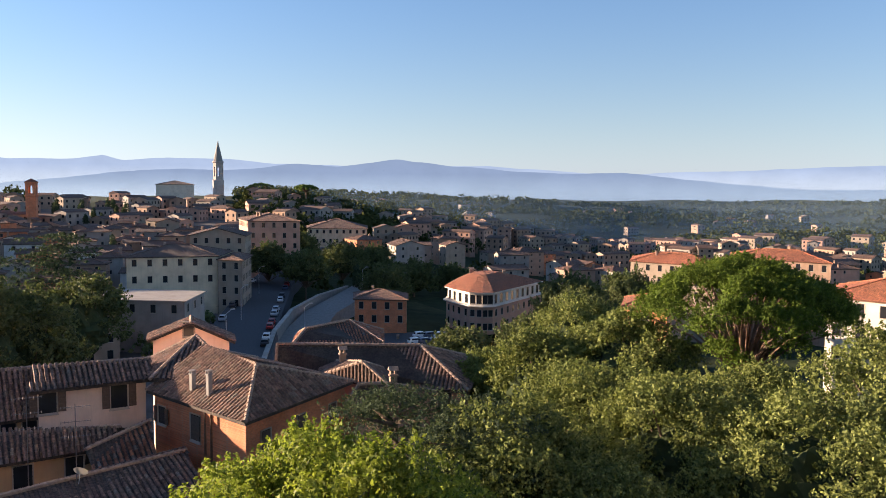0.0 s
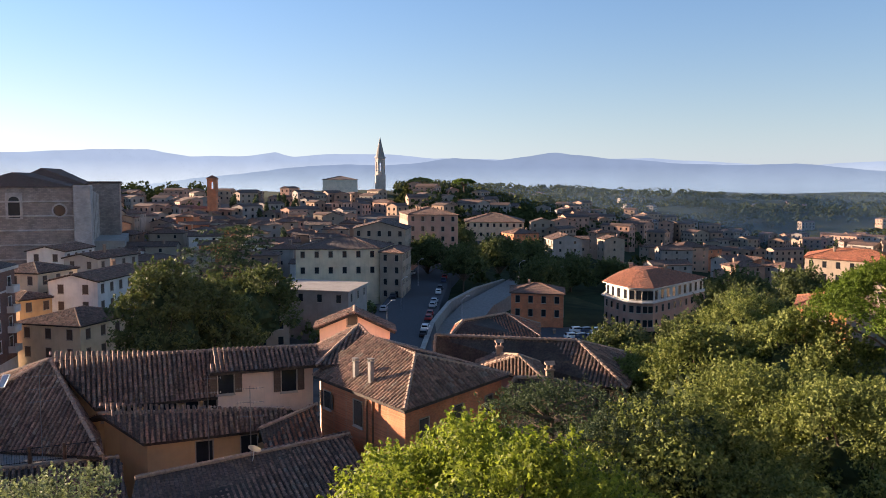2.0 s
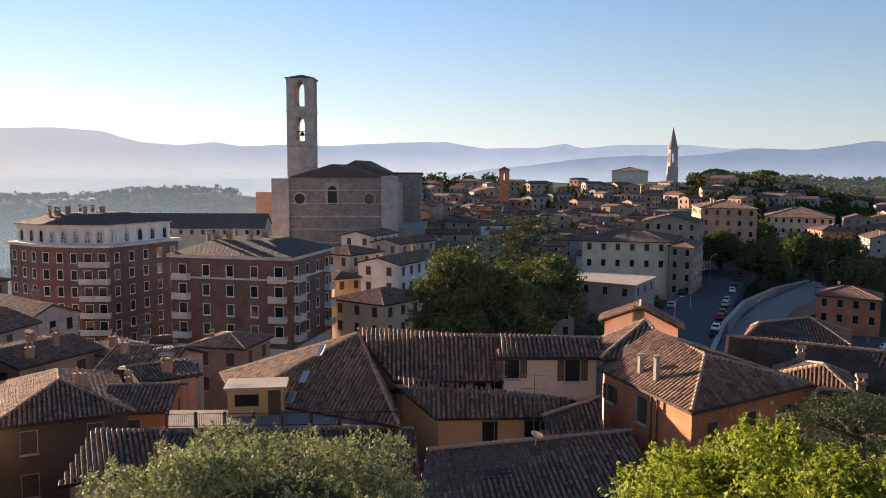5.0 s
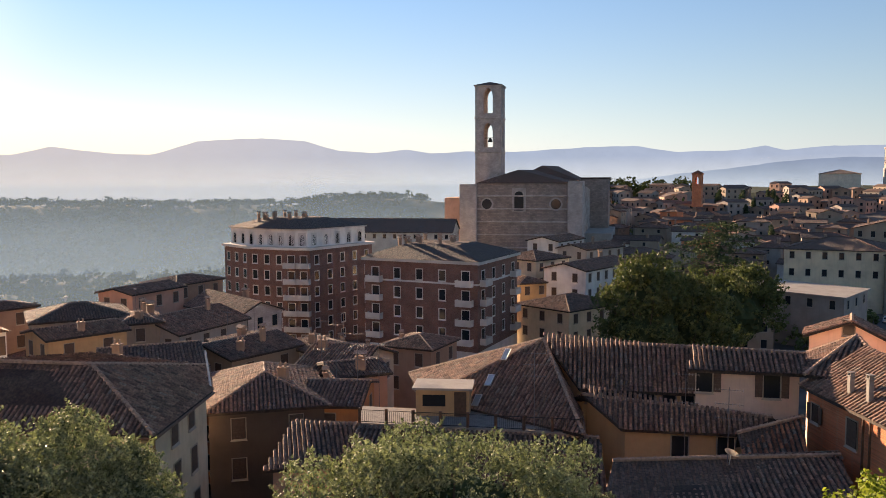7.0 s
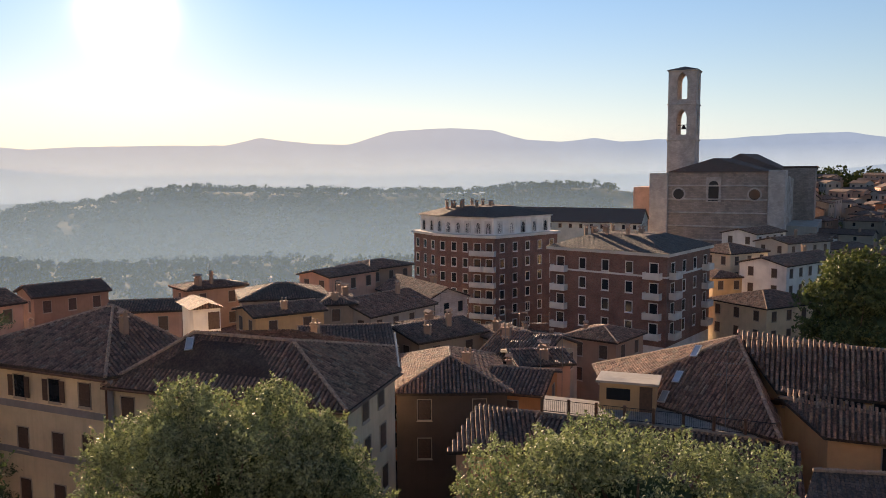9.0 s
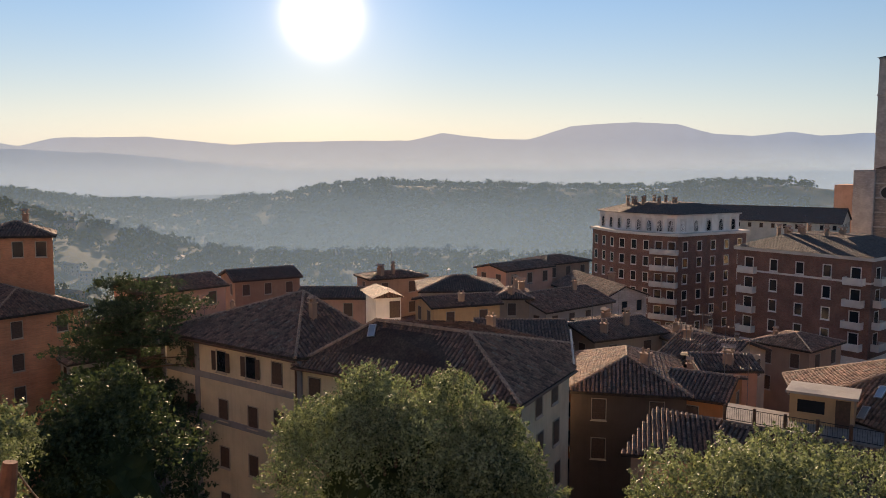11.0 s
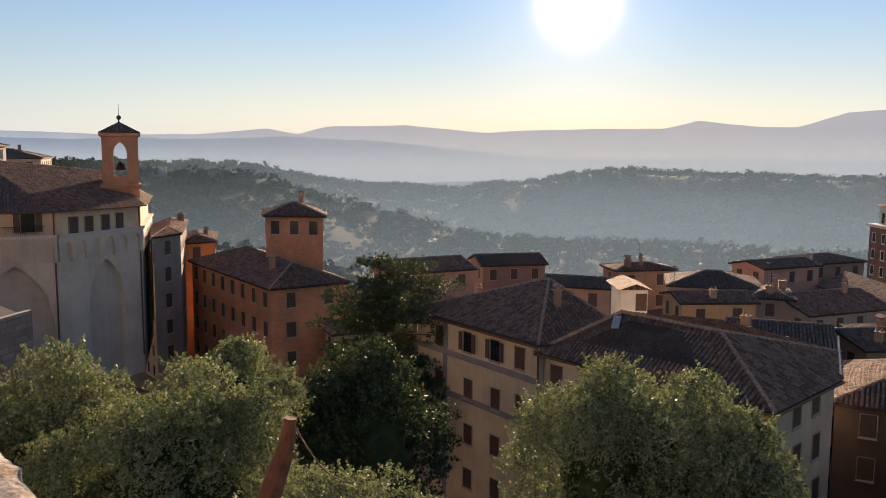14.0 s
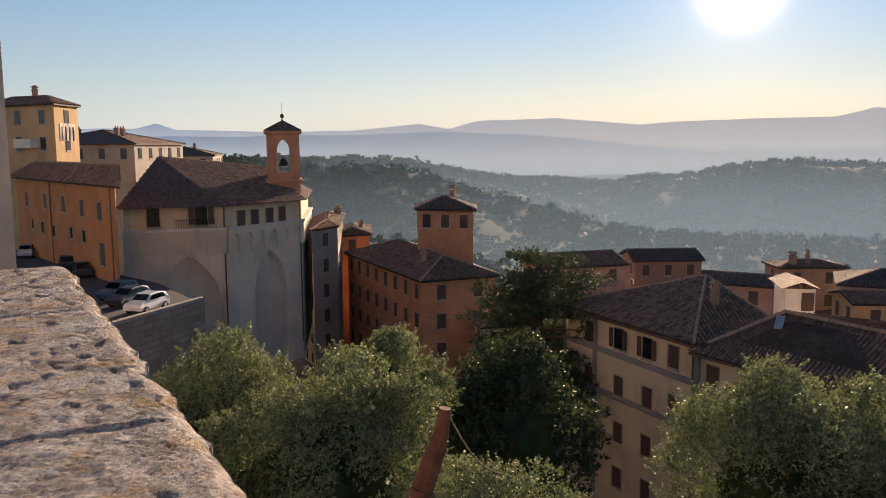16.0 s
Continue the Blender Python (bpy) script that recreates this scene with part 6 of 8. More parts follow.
house([bearing(52.5, 258), bearing(43.3, 246), bearing(42.8, 268), bearing(52, 281)], -16.0, base=-34, style="gable", wall=PALE, pitch=17, rows=1, spacing=3.2, win=("plain", "s"),
      label="long low cloister range with an arcade", chimneys=1, along=0, name="cloister")


def build_spire():
    root = anchor("spired_bell_tower", bearing(15.32, 650, -8), "slender pale bell tower with a pointed stone spire", "bell tower", yaw=20)
    bm = bmesh.new()
    box(bm, (-3.9, -3.9, 0), (3.9, 3.9, 14), bevel=0.2)
    part("shaft", bm, STONE, root)
    bm = bmesh.new()
    for k in range(6):
        m = pose(0, 0, 0, 0, 0, 60 * k) @ Matrix.Translation((0, -3.3, 0))
        arch_panel(bm, 3.9, 14, 28, 1.5, 17, 23, 0.8, m)
    part("belfry", bm, STONE, root)
    for z in (14, 28):
        bm = bmesh.new()
        bmesh.ops.create_cone(bm, cap_ends=True, segments=12, radius1=4.5, radius2=4.3, depth=0.8, matrix=Matrix.Translation((0, 0, z)))
        part("cornice", bm, STONE, root)
    bm = bmesh.new()
    bmesh.ops.create_cone(bm, cap_ends=True, segments=12, radius1=3.6, radius2=0.1, depth=15.6, matrix=Matrix.Translation((0, 0, 36.2)))
    part("spire", bm, CONCRETE, root)


build_spire()
house([bearing(19.3, 640), bearing(16.9, 640), bearing(16.9, 670), bearing(19.3, 670)], 2.5, base=-12, wall=PALESTONE, pitch=12, rows=1, label="old abbey church beside the spire",
      chimneys=0, name="abbey", windows=False)
bell_tower(bearing(26.65, 420, -14), 15, 4.4, [(0, 10, None), (10, 16.2, (1.7, 11, 13.6))], "red brick bell tower with open arches", BRICK, TILE_RED, 1.6)

# ---- apartment blocks ----


def balcony_mesh(w):
    bm = bmesh.new()
    box(bm, (-w / 2, 0, -0.2), (w / 2, 1.2, 0.0), bevel=0.03)
    box(bm, (-w / 2, 1.08, 0), (w / 2, 1.2, 0.95), bevel=0.02)
    for sx in (-1, 1):
        box(bm, (min(sx * w / 2, sx * (w / 2 - 0.1)), 0, 0), (max(sx * w / 2, sx * (w / 2 - 0.1)), 1.08, 0.95))
    me = bpy.data.meshes.new("balcony")
    bm.to_mesh(me)
    bm.free()
    me.materials.append(TRIM)
    return me


def arched_window_mesh():
    bm = bmesh.new()
    m = pose(0, 0, 0, 0, 0, 180)
    arch_panel(bm, 1.7, 0, 2.7, 1.1, 0.02, 1.7, 0.12, m @ Matrix.Translation((0, -0.08, 0)), pointed=False, mat=0)
    box(bm, (-0.6, -0.1, 0), (0.6, 0.0, 2.4), mat=1)
    me = bpy.data.meshes.new("arched_window")
    bm.to_mesh(me)
    bm.free()
    me.materials.append(TRIM)
    me.materials.append(GLASS)
    return me


BALCONY, BALCONY_WIDE, ARCH_WIN = balcony_mesh(3.0), balcony_mesh(3.4), arched_window_mesh()


def face_row(root, a, b, cols, z, me, name, skip=(), off=0.0, label=""):
    """One row of alike parts along a wall from a to b (counter-clockwise plan)."""
    d = b - a
    yaw = math.degrees(math.atan2(-d.y, -d.x))
    out = Vector((d.y, -d.x, 0)).normalized()
    for c in range(cols):
        if c in skip:
            continue
        p = a + d * ((c + 0.5) / cols) + out * off
        mesh_part(name, me, root, label, pose(p.x, p.y, z, 0, 0, yaw))


def flat_hip(bm, pts, z, h, k, over):
    """A low roof over any plan: eaves out by over, a level top of k times the plan at z + h."""
    n = len(pts)
    lo = [bm.verts.new((p.x + p.normalized().x * over, p.y + p.normalized().y * over, z)) for p in pts]
    hi = [bm.verts.new((p.x * k, p.y * k, z + h)) for p in pts]
    for i in range(n):
        bm.faces.new((lo[i], lo[(i + 1) % n], hi[(i + 1) % n], hi[i]))
    bm.faces.new(hi)
    bm.faces.new(lo[::-1])


def block(corners, base, eave, stone_to, attic, faces, label, roof_h=2.2):
    """Brick flats: faces lists (index, columns, balcony columns); an optional white attic stands back from the cornice."""
    cen = sum(corners, Vector()) / len(corners)
    loc = [p - cen for p in corners]
    root = anchor("apartment_block", (cen.x, cen.y, base), label, "apartment block")
    H = eave - base
    bm = bmesh.new()
    prism(bm, loc, stone_to, H)
    part("brick_wall", bm, BROWNBRICK, root)
    bm = bmesh.new()
    prism(bm, [p * 1.004 for p in loc], 0, stone_to)
    part("stone_base", bm, TRIM, root, "pale stone ground floor")
    bm = bmesh.new()
    prism(bm, [p + p.normalized() * 0.7 for p in loc], H, H + 0.55)
    part("cornice", bm, TRIM, root)
    if not attic:
        bm = bmesh.new()
        prism(bm, [p + p.normalized() * 0.12 for p in loc], H - 3.55, H - 3.25)
        part("belt_course", bm, TRIM, root)
    top = H + 0.55
    if attic:
        up = [p - p.normalized() * 1.6 for p in loc]
        bm = bmesh.new()
        prism(bm, up, top, top + attic)
        part("attic_wall", bm, WHITEWASH, root, "white attic storey with arched windows")
        for i, cols, bal in faces:
            face_row(root, up[i], up[(i + 1) % len(up)], cols, top + 0.25, ARCH_WIN, "arched_window")
        top += attic
        loc2 = up
        bm = bmesh.new()
        prism(bm, [p + p.normalized() * 0.5 for p in up], top, top + 0.3)
        part("eave_band", bm, TRIM, root)
        top += 0.3
    else:
        loc2 = loc
    bm = bmesh.new()
    flat_hip(bm, loc2, top + 0.01, roof_h, 0.45, 0.9)
    part("roof", bm, TILE_DARK, root)
    for i, cols, bal in faces:
        a, b = loc[i], loc[(i + 1) % len(loc)]
        z, r = H - 2.9, 0
        while z > stone_to + 0.3:
            face_row(root, a, b, cols, z, WIN_BOLD["m"], "window", skip=bal)
            face_row(root, a, b, cols, z - 0.5, WIN_BOLD["l"], "balcony_door", skip=[c for c in range(cols) if c not in bal])
            face_row(root, a, b, cols, z - 0.7, BALCONY, "balcony", skip=[c for c in range(cols) if c not in bal], label="white balcony")
            z -= 3.35
            r += 1
        face_row(root, a, b, cols, stone_to - 3.4, ARCH_WIN, "arched_window")
    rnd = random.Random(4)
    for k in range(9):
        p = Vector((rnd.uniform(-6, 6), rnd.uniform(-6, 6), top + roof_h))
        mesh_part("chimney", rnd.choice(CHIM), root, "", pose(p.x, p.y, p.z - 0.6, 0, 0, rnd.uniform(0, 90)))
    for k in range(3):
        mesh_part("aerial", AERIAL, root, "", pose(rnd.uniform(-6, 6), rnd.uniform(-6, 6), top + roof_h, 0, 0, rnd.uniform(0, 360)))
    return root


block([bearing(49.4, 148), bearing(41.49, 137), bearing(38.72, 156), bearing(46.5, 168)], -36, -14.4, 6.6, 0, [(0, 5, (0, 4)), (1, 4, (0, 3))],
      "brown brick apartment block with white balconies")
block([bearing(58.9, 190), bearing(57.3, 180), bearing(54.9, 174), bearing(53.2, 172), bearing(48.9, 187), bearing(52.5, 206)], -42, -14.6, 5.0, 3.5,
      [(0, 3, ()), (1, 3, ()), (2, 2, (0, 1)), (3, 5, ())], "brown brick apartment block with a white attic storey", 2.0)

# ---- rampart house with blind arches, and its belfry ----


def build_rampart():
    A, B, C, D, E = bearing(118.5, 93), bearing(111.9, 93), bearing(106.9, 101), bearing(106.3, 121), bearing(115.5, 124)
    cen = (A + B + C + D + E) / 5
    base, eave, sill = -26.0, -6.35, -9.0
    root = anchor("rampart_house", (cen.x, cen.y, base), "pale house built on a stone rampart with blind arches", "house")
    loc = [p - cen for p in (A, B, C, D, E)]
    bm = bmesh.new()
    prism(bm, [p * 0.985 for p in loc], sill - base, eave - base)
    part("upper_wall", bm, CREAM, root, "cream plastered upper storey")
    bm = bmesh.new()
    prism(bm, [p * 0.93 for p in loc], 0, sill - base)
    part("core_wall", bm, PALESTONE, root)
    for i, (plain, ow, spring) in enumerate(((0.24, 7.0, 8.1), (0.1, 5.0, 9.7), (0.4, 5.0, 9.0))):
        a, b = loc[i], loc[i + 1]
        d = b - a
        ln = d.length
        yaw = math.degrees(math.atan2(d.y, d.x))
        bm = bmesh.new()
        p = a + d * ((1 + plain) / 2)
        arch_panel(bm, ln * (1 - plain), 0, sill - base - 2.6, ow, 0.5, spring, 1.1, pose(p.x, p.y, 0, 0, 0, yaw), blind=True)
        p = a + d * (plain / 2)
        box(bm, (-ln * plain / 2, 0, 0), (ln * plain / 2, 1.1, sill - base - 2.6), pose(p.x, p.y, 0, 0, 0, yaw))
        part("arcade_wall", bm, PALESTONE, root, "stone wall with tall blind pointed arches")
        n = max(4, int(ln / 1.75))
        w = ln / n
        bm = bmesh.new()
        for c in range(n):
            p = a + d * ((c + 0.5) / n) + Vector((d.y, -d.x, 0)).normalized() * 0.35
            arch_panel(bm, w, sill - base - 2.6, sill - base, w * 0.66, sill - base - 2.6, sill - base - 1.2, 0.5, pose(p.x, p.y, 0, 0, 0, yaw), pointed=False, blind=True)
        part("corbel_frieze", bm, PALESTONE, root, "row of small corbelled arches")
        bm = bmesh.new()
        m = pose(*((a + b) / 2), 0, 0, yaw)
        box(bm, (-ln / 2, -0.5, sill - base), (ln / 2, 0.4, sill - base + 0.22), m, bevel=0.04)
        part("string_course", bm, TRIM, root)
        p = b + (b - a).normalized() * -0.2
        bm = bmesh.new()
        tube(bm, (p.x * 1.01, p.y * 1.01, 2), (p.x * 1.01, p.y * 1.01, eave - base), 0.09, 0.09, 8)
        part("downpipe", bm, COPPER, root)
    on_wall(root, A, B, 116.55, -4.55, 'plain', 'l', 0.05)
    on_wall(root, A, B, 113.49, -4.50, 'open', 'l', 0.05)
    on_wall(root, B, C, 110.88, -4.80, 'closed', 'm', 0.05)
    on_wall(root, B, C, 109.97, -4.75, 'closed', 'm', 0.05)
    on_wall(root, B, C, 108.98, -4.66, 'closed', 'm', 0.05)
    on_wall(root, B, C, 108.14, -4.56, 'closed', 'm', 0.05)
    # balcony rail on the first face
    a, d = loc[0], loc[1] - loc[0]
    out = Vector((d.y, -d.x, 0)).normalized()
    for k in range(26):
        p = a + d * (0.5 + 0.4 * k / 25) + out * 0.45
        bm = bmesh.new()
        tube(bm, (p.x, p.y, sill - base + 0.2), (p.x, p.y, sill - base + 1.2), 0.018, 0.018, 4)
        part("baluster", bm, IRON, root)
    bm = bmesh.new()
    p, q = a + d * 0.5 + out * 0.45, a + d * 0.9 + out * 0.45
    tube(bm, (p.x, p.y, sill - base + 1.2), (q.x, q.y, sill - base + 1.2), 0.03, 0.03, 5)
    part("handrail", bm, IRON, root)
    # tiled roof: slopes from each eave to a short ridge
    e = [Vector((p.x + p.normalized().x * 0.8, p.y + p.normalized().y * 0.8, eave - base - 0.1)) for p in loc]
    foot = Vector((cen.x, cen.y, base))
    r1 = bearing(109.18, 112, -2.6) - foot
    r0 = on_plane(116.08, -0.62, e[1] + foot, e[2] + foot, r1 + foot) - foot
    slopes = [[e[0], e[1], r0], [e[1], e[2], r1, r0], [e[2], e[3], r1], [e[3], e[4], r0, r1], [e[4], e[0], r0]]
    bm = bmesh.new()
    for s in slopes:
        f = bm.faces.new([bm.verts.new(v) for v in s])
    bm.faces.new([bm.verts.new(v) for v in e[::-1]])
    roof = part("roof", bm, TILE_NEAR, root)
    verts, faces = [], []
    for s in slopes[:3]:
        tile_slope(verts, faces, [v.copy() for v in s], random.Random(3))
    tagged(mesh_part("roof_tiles", mesh_from("roof_tiles", verts, faces, [TILE_NEAR]), roof, "weathered half-round clay tiles"), kind="stuff")
    return root


build_rampart()
bf = bell_tower(bearing(107.95, 106, -20), 18, 4.0, [(0, 16, None), (16, 22.0, (1.5, 16.8, 19.6))], "brick belfry with open arches and a tiled cap", PALAZZO, TILE_FAR, 1.3,
                name="belfry", th=0.6, roof_over=0.35)
bell(bf, 17.6, 0.6)
bm = bmesh.new()
tube(bm, (0, 0, 23.1), (0, 0, 24.2), 0.12, 0.05, 8)
bmesh.ops.create_icosphere(bm, subdivisions=2, radius=0.28, matrix=Matrix.Translation((0, 0, 23.8)))
tube(bm, (0, 0, 24.0), (0, 0, 25.4), 0.025, 0.025, 5)
tube(bm, (-0.35, 0, 24.9), (0.35, 0, 24.9), 0.025, 0.025, 5)
part("finial", bm, IRON, bf, "iron ball and cross")

# ---- roads and cars ----


def slab(name, pts, z, thick, material, label):
    bm = bmesh.new()
    prism(bm, pts, z - thick, z)
    return tagged(part(name, bm, material, None), label, "road", kind="structure")


slab("road", [bearing(122, 60), bearing(119.6, 64), bearing(113.9, 72.3), bearing(116.4, 84), bearing(119, 92), bearing(124.6, 126), bearing(127.5, 122), bearing(130, 60)], -13.2, 14, ASPHALT,
     "asphalt street behind a retaining wall")


def ribbon(name, pts, width, material, label, lift=0.12):
    verts, faces = [], []
    for i, p in enumerate(pts):
        q = pts[min(i + 1, len(pts) - 1)] - pts[max(i - 1, 0)]
        s = Vector((q.y, -q.x, 0)).normalized() * width / 2
        for k in (-1, 1):
            verts.append((p.x + s.x * k, p.y + s.y * k, p.z + lift))
        for k in (-1, 1):
            verts.append((p.x + s.x * k * 1.05, p.y + s.y * k * 1.05, p.z - 4))
    for i in range(len(pts) - 1):
        k = 4 * i
        faces += [(k, k + 1, k + 5, k + 4), (k + 1, k + 3, k + 7, k + 5), (k + 2, k, k + 4, k + 6)]
    return tagged(mesh_part(name, mesh_from(name, verts, faces, [material])), label, "road", kind="structure")


street = [bearing(15.2, 120, -31), bearing(14.4, 165, -31.5), bearing(13.2, 210, -31.5), bearing(12.0, 270, -31), bearing(10.2, 330, -28), bearing(7.5, 380, -27)]
ribbon("road", street, 15, ASPHALT, "town street lined with parked cars")
lower = [bearing(13.0, 125, -34), bearing(11.3, 170, -34.5), bearing(8.5, 220, -33), bearing(5.0, 270, -31), bearing(2.5, 330, -32)]
ribbon("road", lower, 9, PAVING, "lower street beside a retaining wall")
slab("pavement", [bearing(5.5, 160), bearing(-3, 165), bearing(-2.5, 206), bearing(5.5, 199)], -35.3, 4, ASPHALT, "asphalt car park between houses")


def car_paint(name, col):
    m, ns, ls, b = shader(name)
    b.inputs["Base Color"].default_value = (*col, 1)
    b.inputs["Roughness"].default_value, b.inputs["Coat Weight"].default_value = 0.35, 0.6
    return m


PAINTS = [("white", car_paint("white_paint", (0.75, 0.75, 0.74))), ("dark grey", car_paint("dark_paint", (0.03, 0.03, 0.035))),
          ("silver", car_paint("silver_paint", (0.42, 0.43, 0.45))), ("dark blue", car_paint("blue_paint", (0.03, 0.05, 0.1))), ("red", car_paint("red_paint", (0.3, 0.03, 0.025)))]
RUBBER = simple("rubber", (0.02, 0.02, 0.02), 0.8)


def make_car(colour, paint, m):
    root = tagged(new("car"), colour + " parked hatchback car", "car", "parked cars")
    root.matrix_basis = m
    prof = [(-1.95, 0.35), (-2.0, 0.75), (-1.85, 0.98), (-1.55, 1.38), (-0.9, 1.5), (0.35, 1.48), (1.0, 1.02), (1.8, 0.88), (2.0, 0.65), (1.98, 0.35)]
    bm = bmesh.new()
    rings = []
    for y, k in ((-0.82, 0.94), (-0.78, 1.0), (0.78, 1.0), (0.82, 0.94)):
        rings.append([bm.verts.new((x * (0.98 + 0.02 * k), y * (1.0 if z < 1.0 else 0.82), 0.35 + (z - 0.35) * k)) for x, z in prof])
    for r, s in zip(rings, rings[1:]):
        for i in range(len(prof)):
            j = (i + 1) % len(prof)
            bm.faces.new((r[i], r[j], s[j], s[i]))
    bm.faces.new(rings[0][::-1])
    bm.faces.new(rings[-1])
    bmesh.ops.recalc_face_normals(bm, faces=bm.faces)
    part("body", bm, paint, root)
    for sy in (-1, 1):
        bm = bmesh.new()
        vs = [bm.verts.new((x, sy * y, z)) for x, y, z in ((-1.4, 0.81, 1.04), (0.75, 0.81, 1.04), (0.25, 0.705, 1.4), (-1.25, 0.705, 1.38))]
        bm.faces.new(vs)
        bmesh.ops.solidify(bm, geom=list(bm.faces), thickness=0.03)
        part("side_window", bm, GLASS, root)
    for x0, z0, x1, z1, nm in ((0.98, 1.06, 0.42, 1.44, "windscreen"), (-1.83, 1.02, -1.58, 1.36, "rear_window")):
        bm = bmesh.new()
        dx = 0.03 if x0 > 0 else -0.03
        vs = [bm.verts.new(v) for v in ((x0 + dx, -0.66, z0), (x0 + dx, 0.66, z0), (x1 + dx, 0.58, z1), (x1 + dx, -0.58, z1))]
        bm.faces.new(vs)
        bmesh.ops.solidify(bm, geom=list(bm.faces), thickness=0.02)
        part(nm, bm, GLASS, root)
    for x in (-1.25, 1.25):
        for y in (-0.78, 0.78):
            bm = bmesh.new()
            tube(bm, (x, y - 0.1, 0.31), (x, y + 0.1, 0.31), 0.31, 0.31, 16)
            wh = part("wheel", bm, RUBBER, root)
            bm = bmesh.new()
            tube(bm, (x, y - 0.11, 0.31), (x, y + 0.11, 0.31), 0.19, 0.19, 12)
            part("rim", bm, STEEL, wh)
    return root


CARS = [make_car(c, p, pose(0, 0, 0)) for c, p in PAINTS]
spots = []
zr = -13.2
for az, d, yaw, k in ((117.2, 70.0, -8, 0), (118.3, 73.5, -10, 1), (118.9, 77, -8, 3), (121.0, 92, 35, 1), (121.9, 98, 32, 1), (124.2, 112, 30, 2)):
    spots.append((bearing(az, d, zr), yaw, k))
crnd = random.Random(12)
for k in range(22):
    f = k / 21 * 3.0 + 0.9
    i = int(f)
    p = street[i].lerp(street[i + 1], f - i)
    q = (street[i + 1] - street[i]).normalized()
    side = Vector((q.y, -q.x, 0)) * (5.9 if k % 3 else -5.9)
    spots.append((p + side + Vector((0, 0, 0.12)), math.degrees(math.atan2(q.y, q.x)) + crnd.uniform(-4, 4), crnd.choice((0, 1, 1, 2, 2, 3, 4))))
for k in range(9):
    spots.append((bearing(1.8 - k * 0.35, 186 + (k % 2) * 8, -35.3), 20 + crnd.uniform(-5, 5), crnd.choice((0, 1, 2, 3))))
used = set()
for p, yaw, k in spots:
    m = pose(p.x, p.y, p.z, 0, 0, yaw)
    if k in used:
        copy_thing(CARS[k], m)
    else:
        CARS[k].matrix_basis = m
        used.add(k)

# ---- corner building with a curved front ----


def build_rotunda():
    base, eave = -36.5, -26.0
    L, C, R, B1, B2 = bearing(-0.3, 218), bearing(-3.6, 206), bearing(-6.95, 234), bearing(-4.6, 246), bearing(-1.2, 240)
    mid = (L + C) / 2 + bearing(-1.9, 1.0) * -5.5
    pts = [L, L.lerp(C, 0.22) + bearing(-1.9, 1.0) * -3.2, mid, L.lerp(C, 0.78) + bearing(-1.9, 1.0) * -3.2, C, R, B1, B2]
    cen = sum(pts, Vector()) / len(pts)
    root = anchor("corner_building", (cen.x, cen.y, base), "pink and white building with a curved front and red tiled roof", "building")
    loc = [p - cen for p in pts]
    H = eave - base
    bm = bmesh.new()
    prism(bm, loc, 0, H - 3.4)
    part("lower_wall", bm, PINKWALL, root)
    bm = bmesh.new()
    prism(bm, [p + p.normalized() * 0.9 for p in loc], H - 3.4, H - 3.1)
    part("balcony_slab", bm, TRIM, root)
    bm = bmesh.new()
    prism(bm, [p * 0.965 for p in loc], H - 3.1, H)
    part("upper_wall", bm, PALE, root, "white upper storey with tall windows")
    bm = bmesh.new()
    prism(bm, [p + p.normalized() * 0.6 for p in loc], H, H + 0.3)
    part("cornice", bm, TRIM, root)
    bm = bmesh.new()
    flat_hip(bm, loc, H + 0.3, 3.4, 0.28, 0.8)
    part("roof", bm, TILE_RED, root)
    up = [p * 0.965 for p in loc]
    for i, cols in ((0, 2), (1, 2), (2, 2), (3, 2), (4, 9)):
        face_row(root, up[i], up[i + 1], cols, H - 2.7, WIN["l"], "window")
        face_row(root, loc[i], loc[i + 1], cols, H - 5.9, WIN["m"], "window")
        face_row(root, loc[i], loc[i + 1], cols, H - 9.3, WIN["m"], "window")
    for k in range(2):
        mesh_part("chimney", CHIM[k], root, "", pose(6 - 9 * k, 3, H + 3.0))


build_rotunda()

# ---- villa fittings ----


def band(name, a, b, z0, z1, material, label, out=-0.36):
    d = (b - a).normalized()
    n = Vector((d.y, -d.x, 0))
    if n.dot(a) > 0:
        n = -n
    bm = bmesh.new()
    prism(bm, [a + n * out, b + n * out, b - n * 0.6, a - n * 0.6], z0, z1)
    return part(name, bm, material, None, label)


def under(ob, parent):
    """Hang a part, built in place, under a thing."""
    ob.parent = parent
    ob.matrix_parent_inverse = parent.matrix_basis.inverted()
    return ob


for z in (-17.6, -21.2):
    under(band("string_course", VL, VC, z, z + 0.5, GREYBAND, "grey painted band"), villa)
for f in (0.0, 0.27, 0.97):
    p = VL.lerp(VC, f)
    q = VL.lerp(VC, f + 0.035)
    under(band("pilaster", p, q, -33, -14.6, GREYBAND, "grey painted pilaster", -0.39), villa)
for p, nm in ((VC, "downpipe"), (WR, "downpipe")):
    bm = bmesh.new()
    e = p + Vector((p.x, p.y, 0)).normalized() * 0.25
    tube(bm, (e.x, e.y, -33), (e.x, e.y, -15), 0.08, 0.08, 8)
    under(part(nm, bm, COPPER, None, "dark copper downpipe"), villa if p is VC else villa_wing)
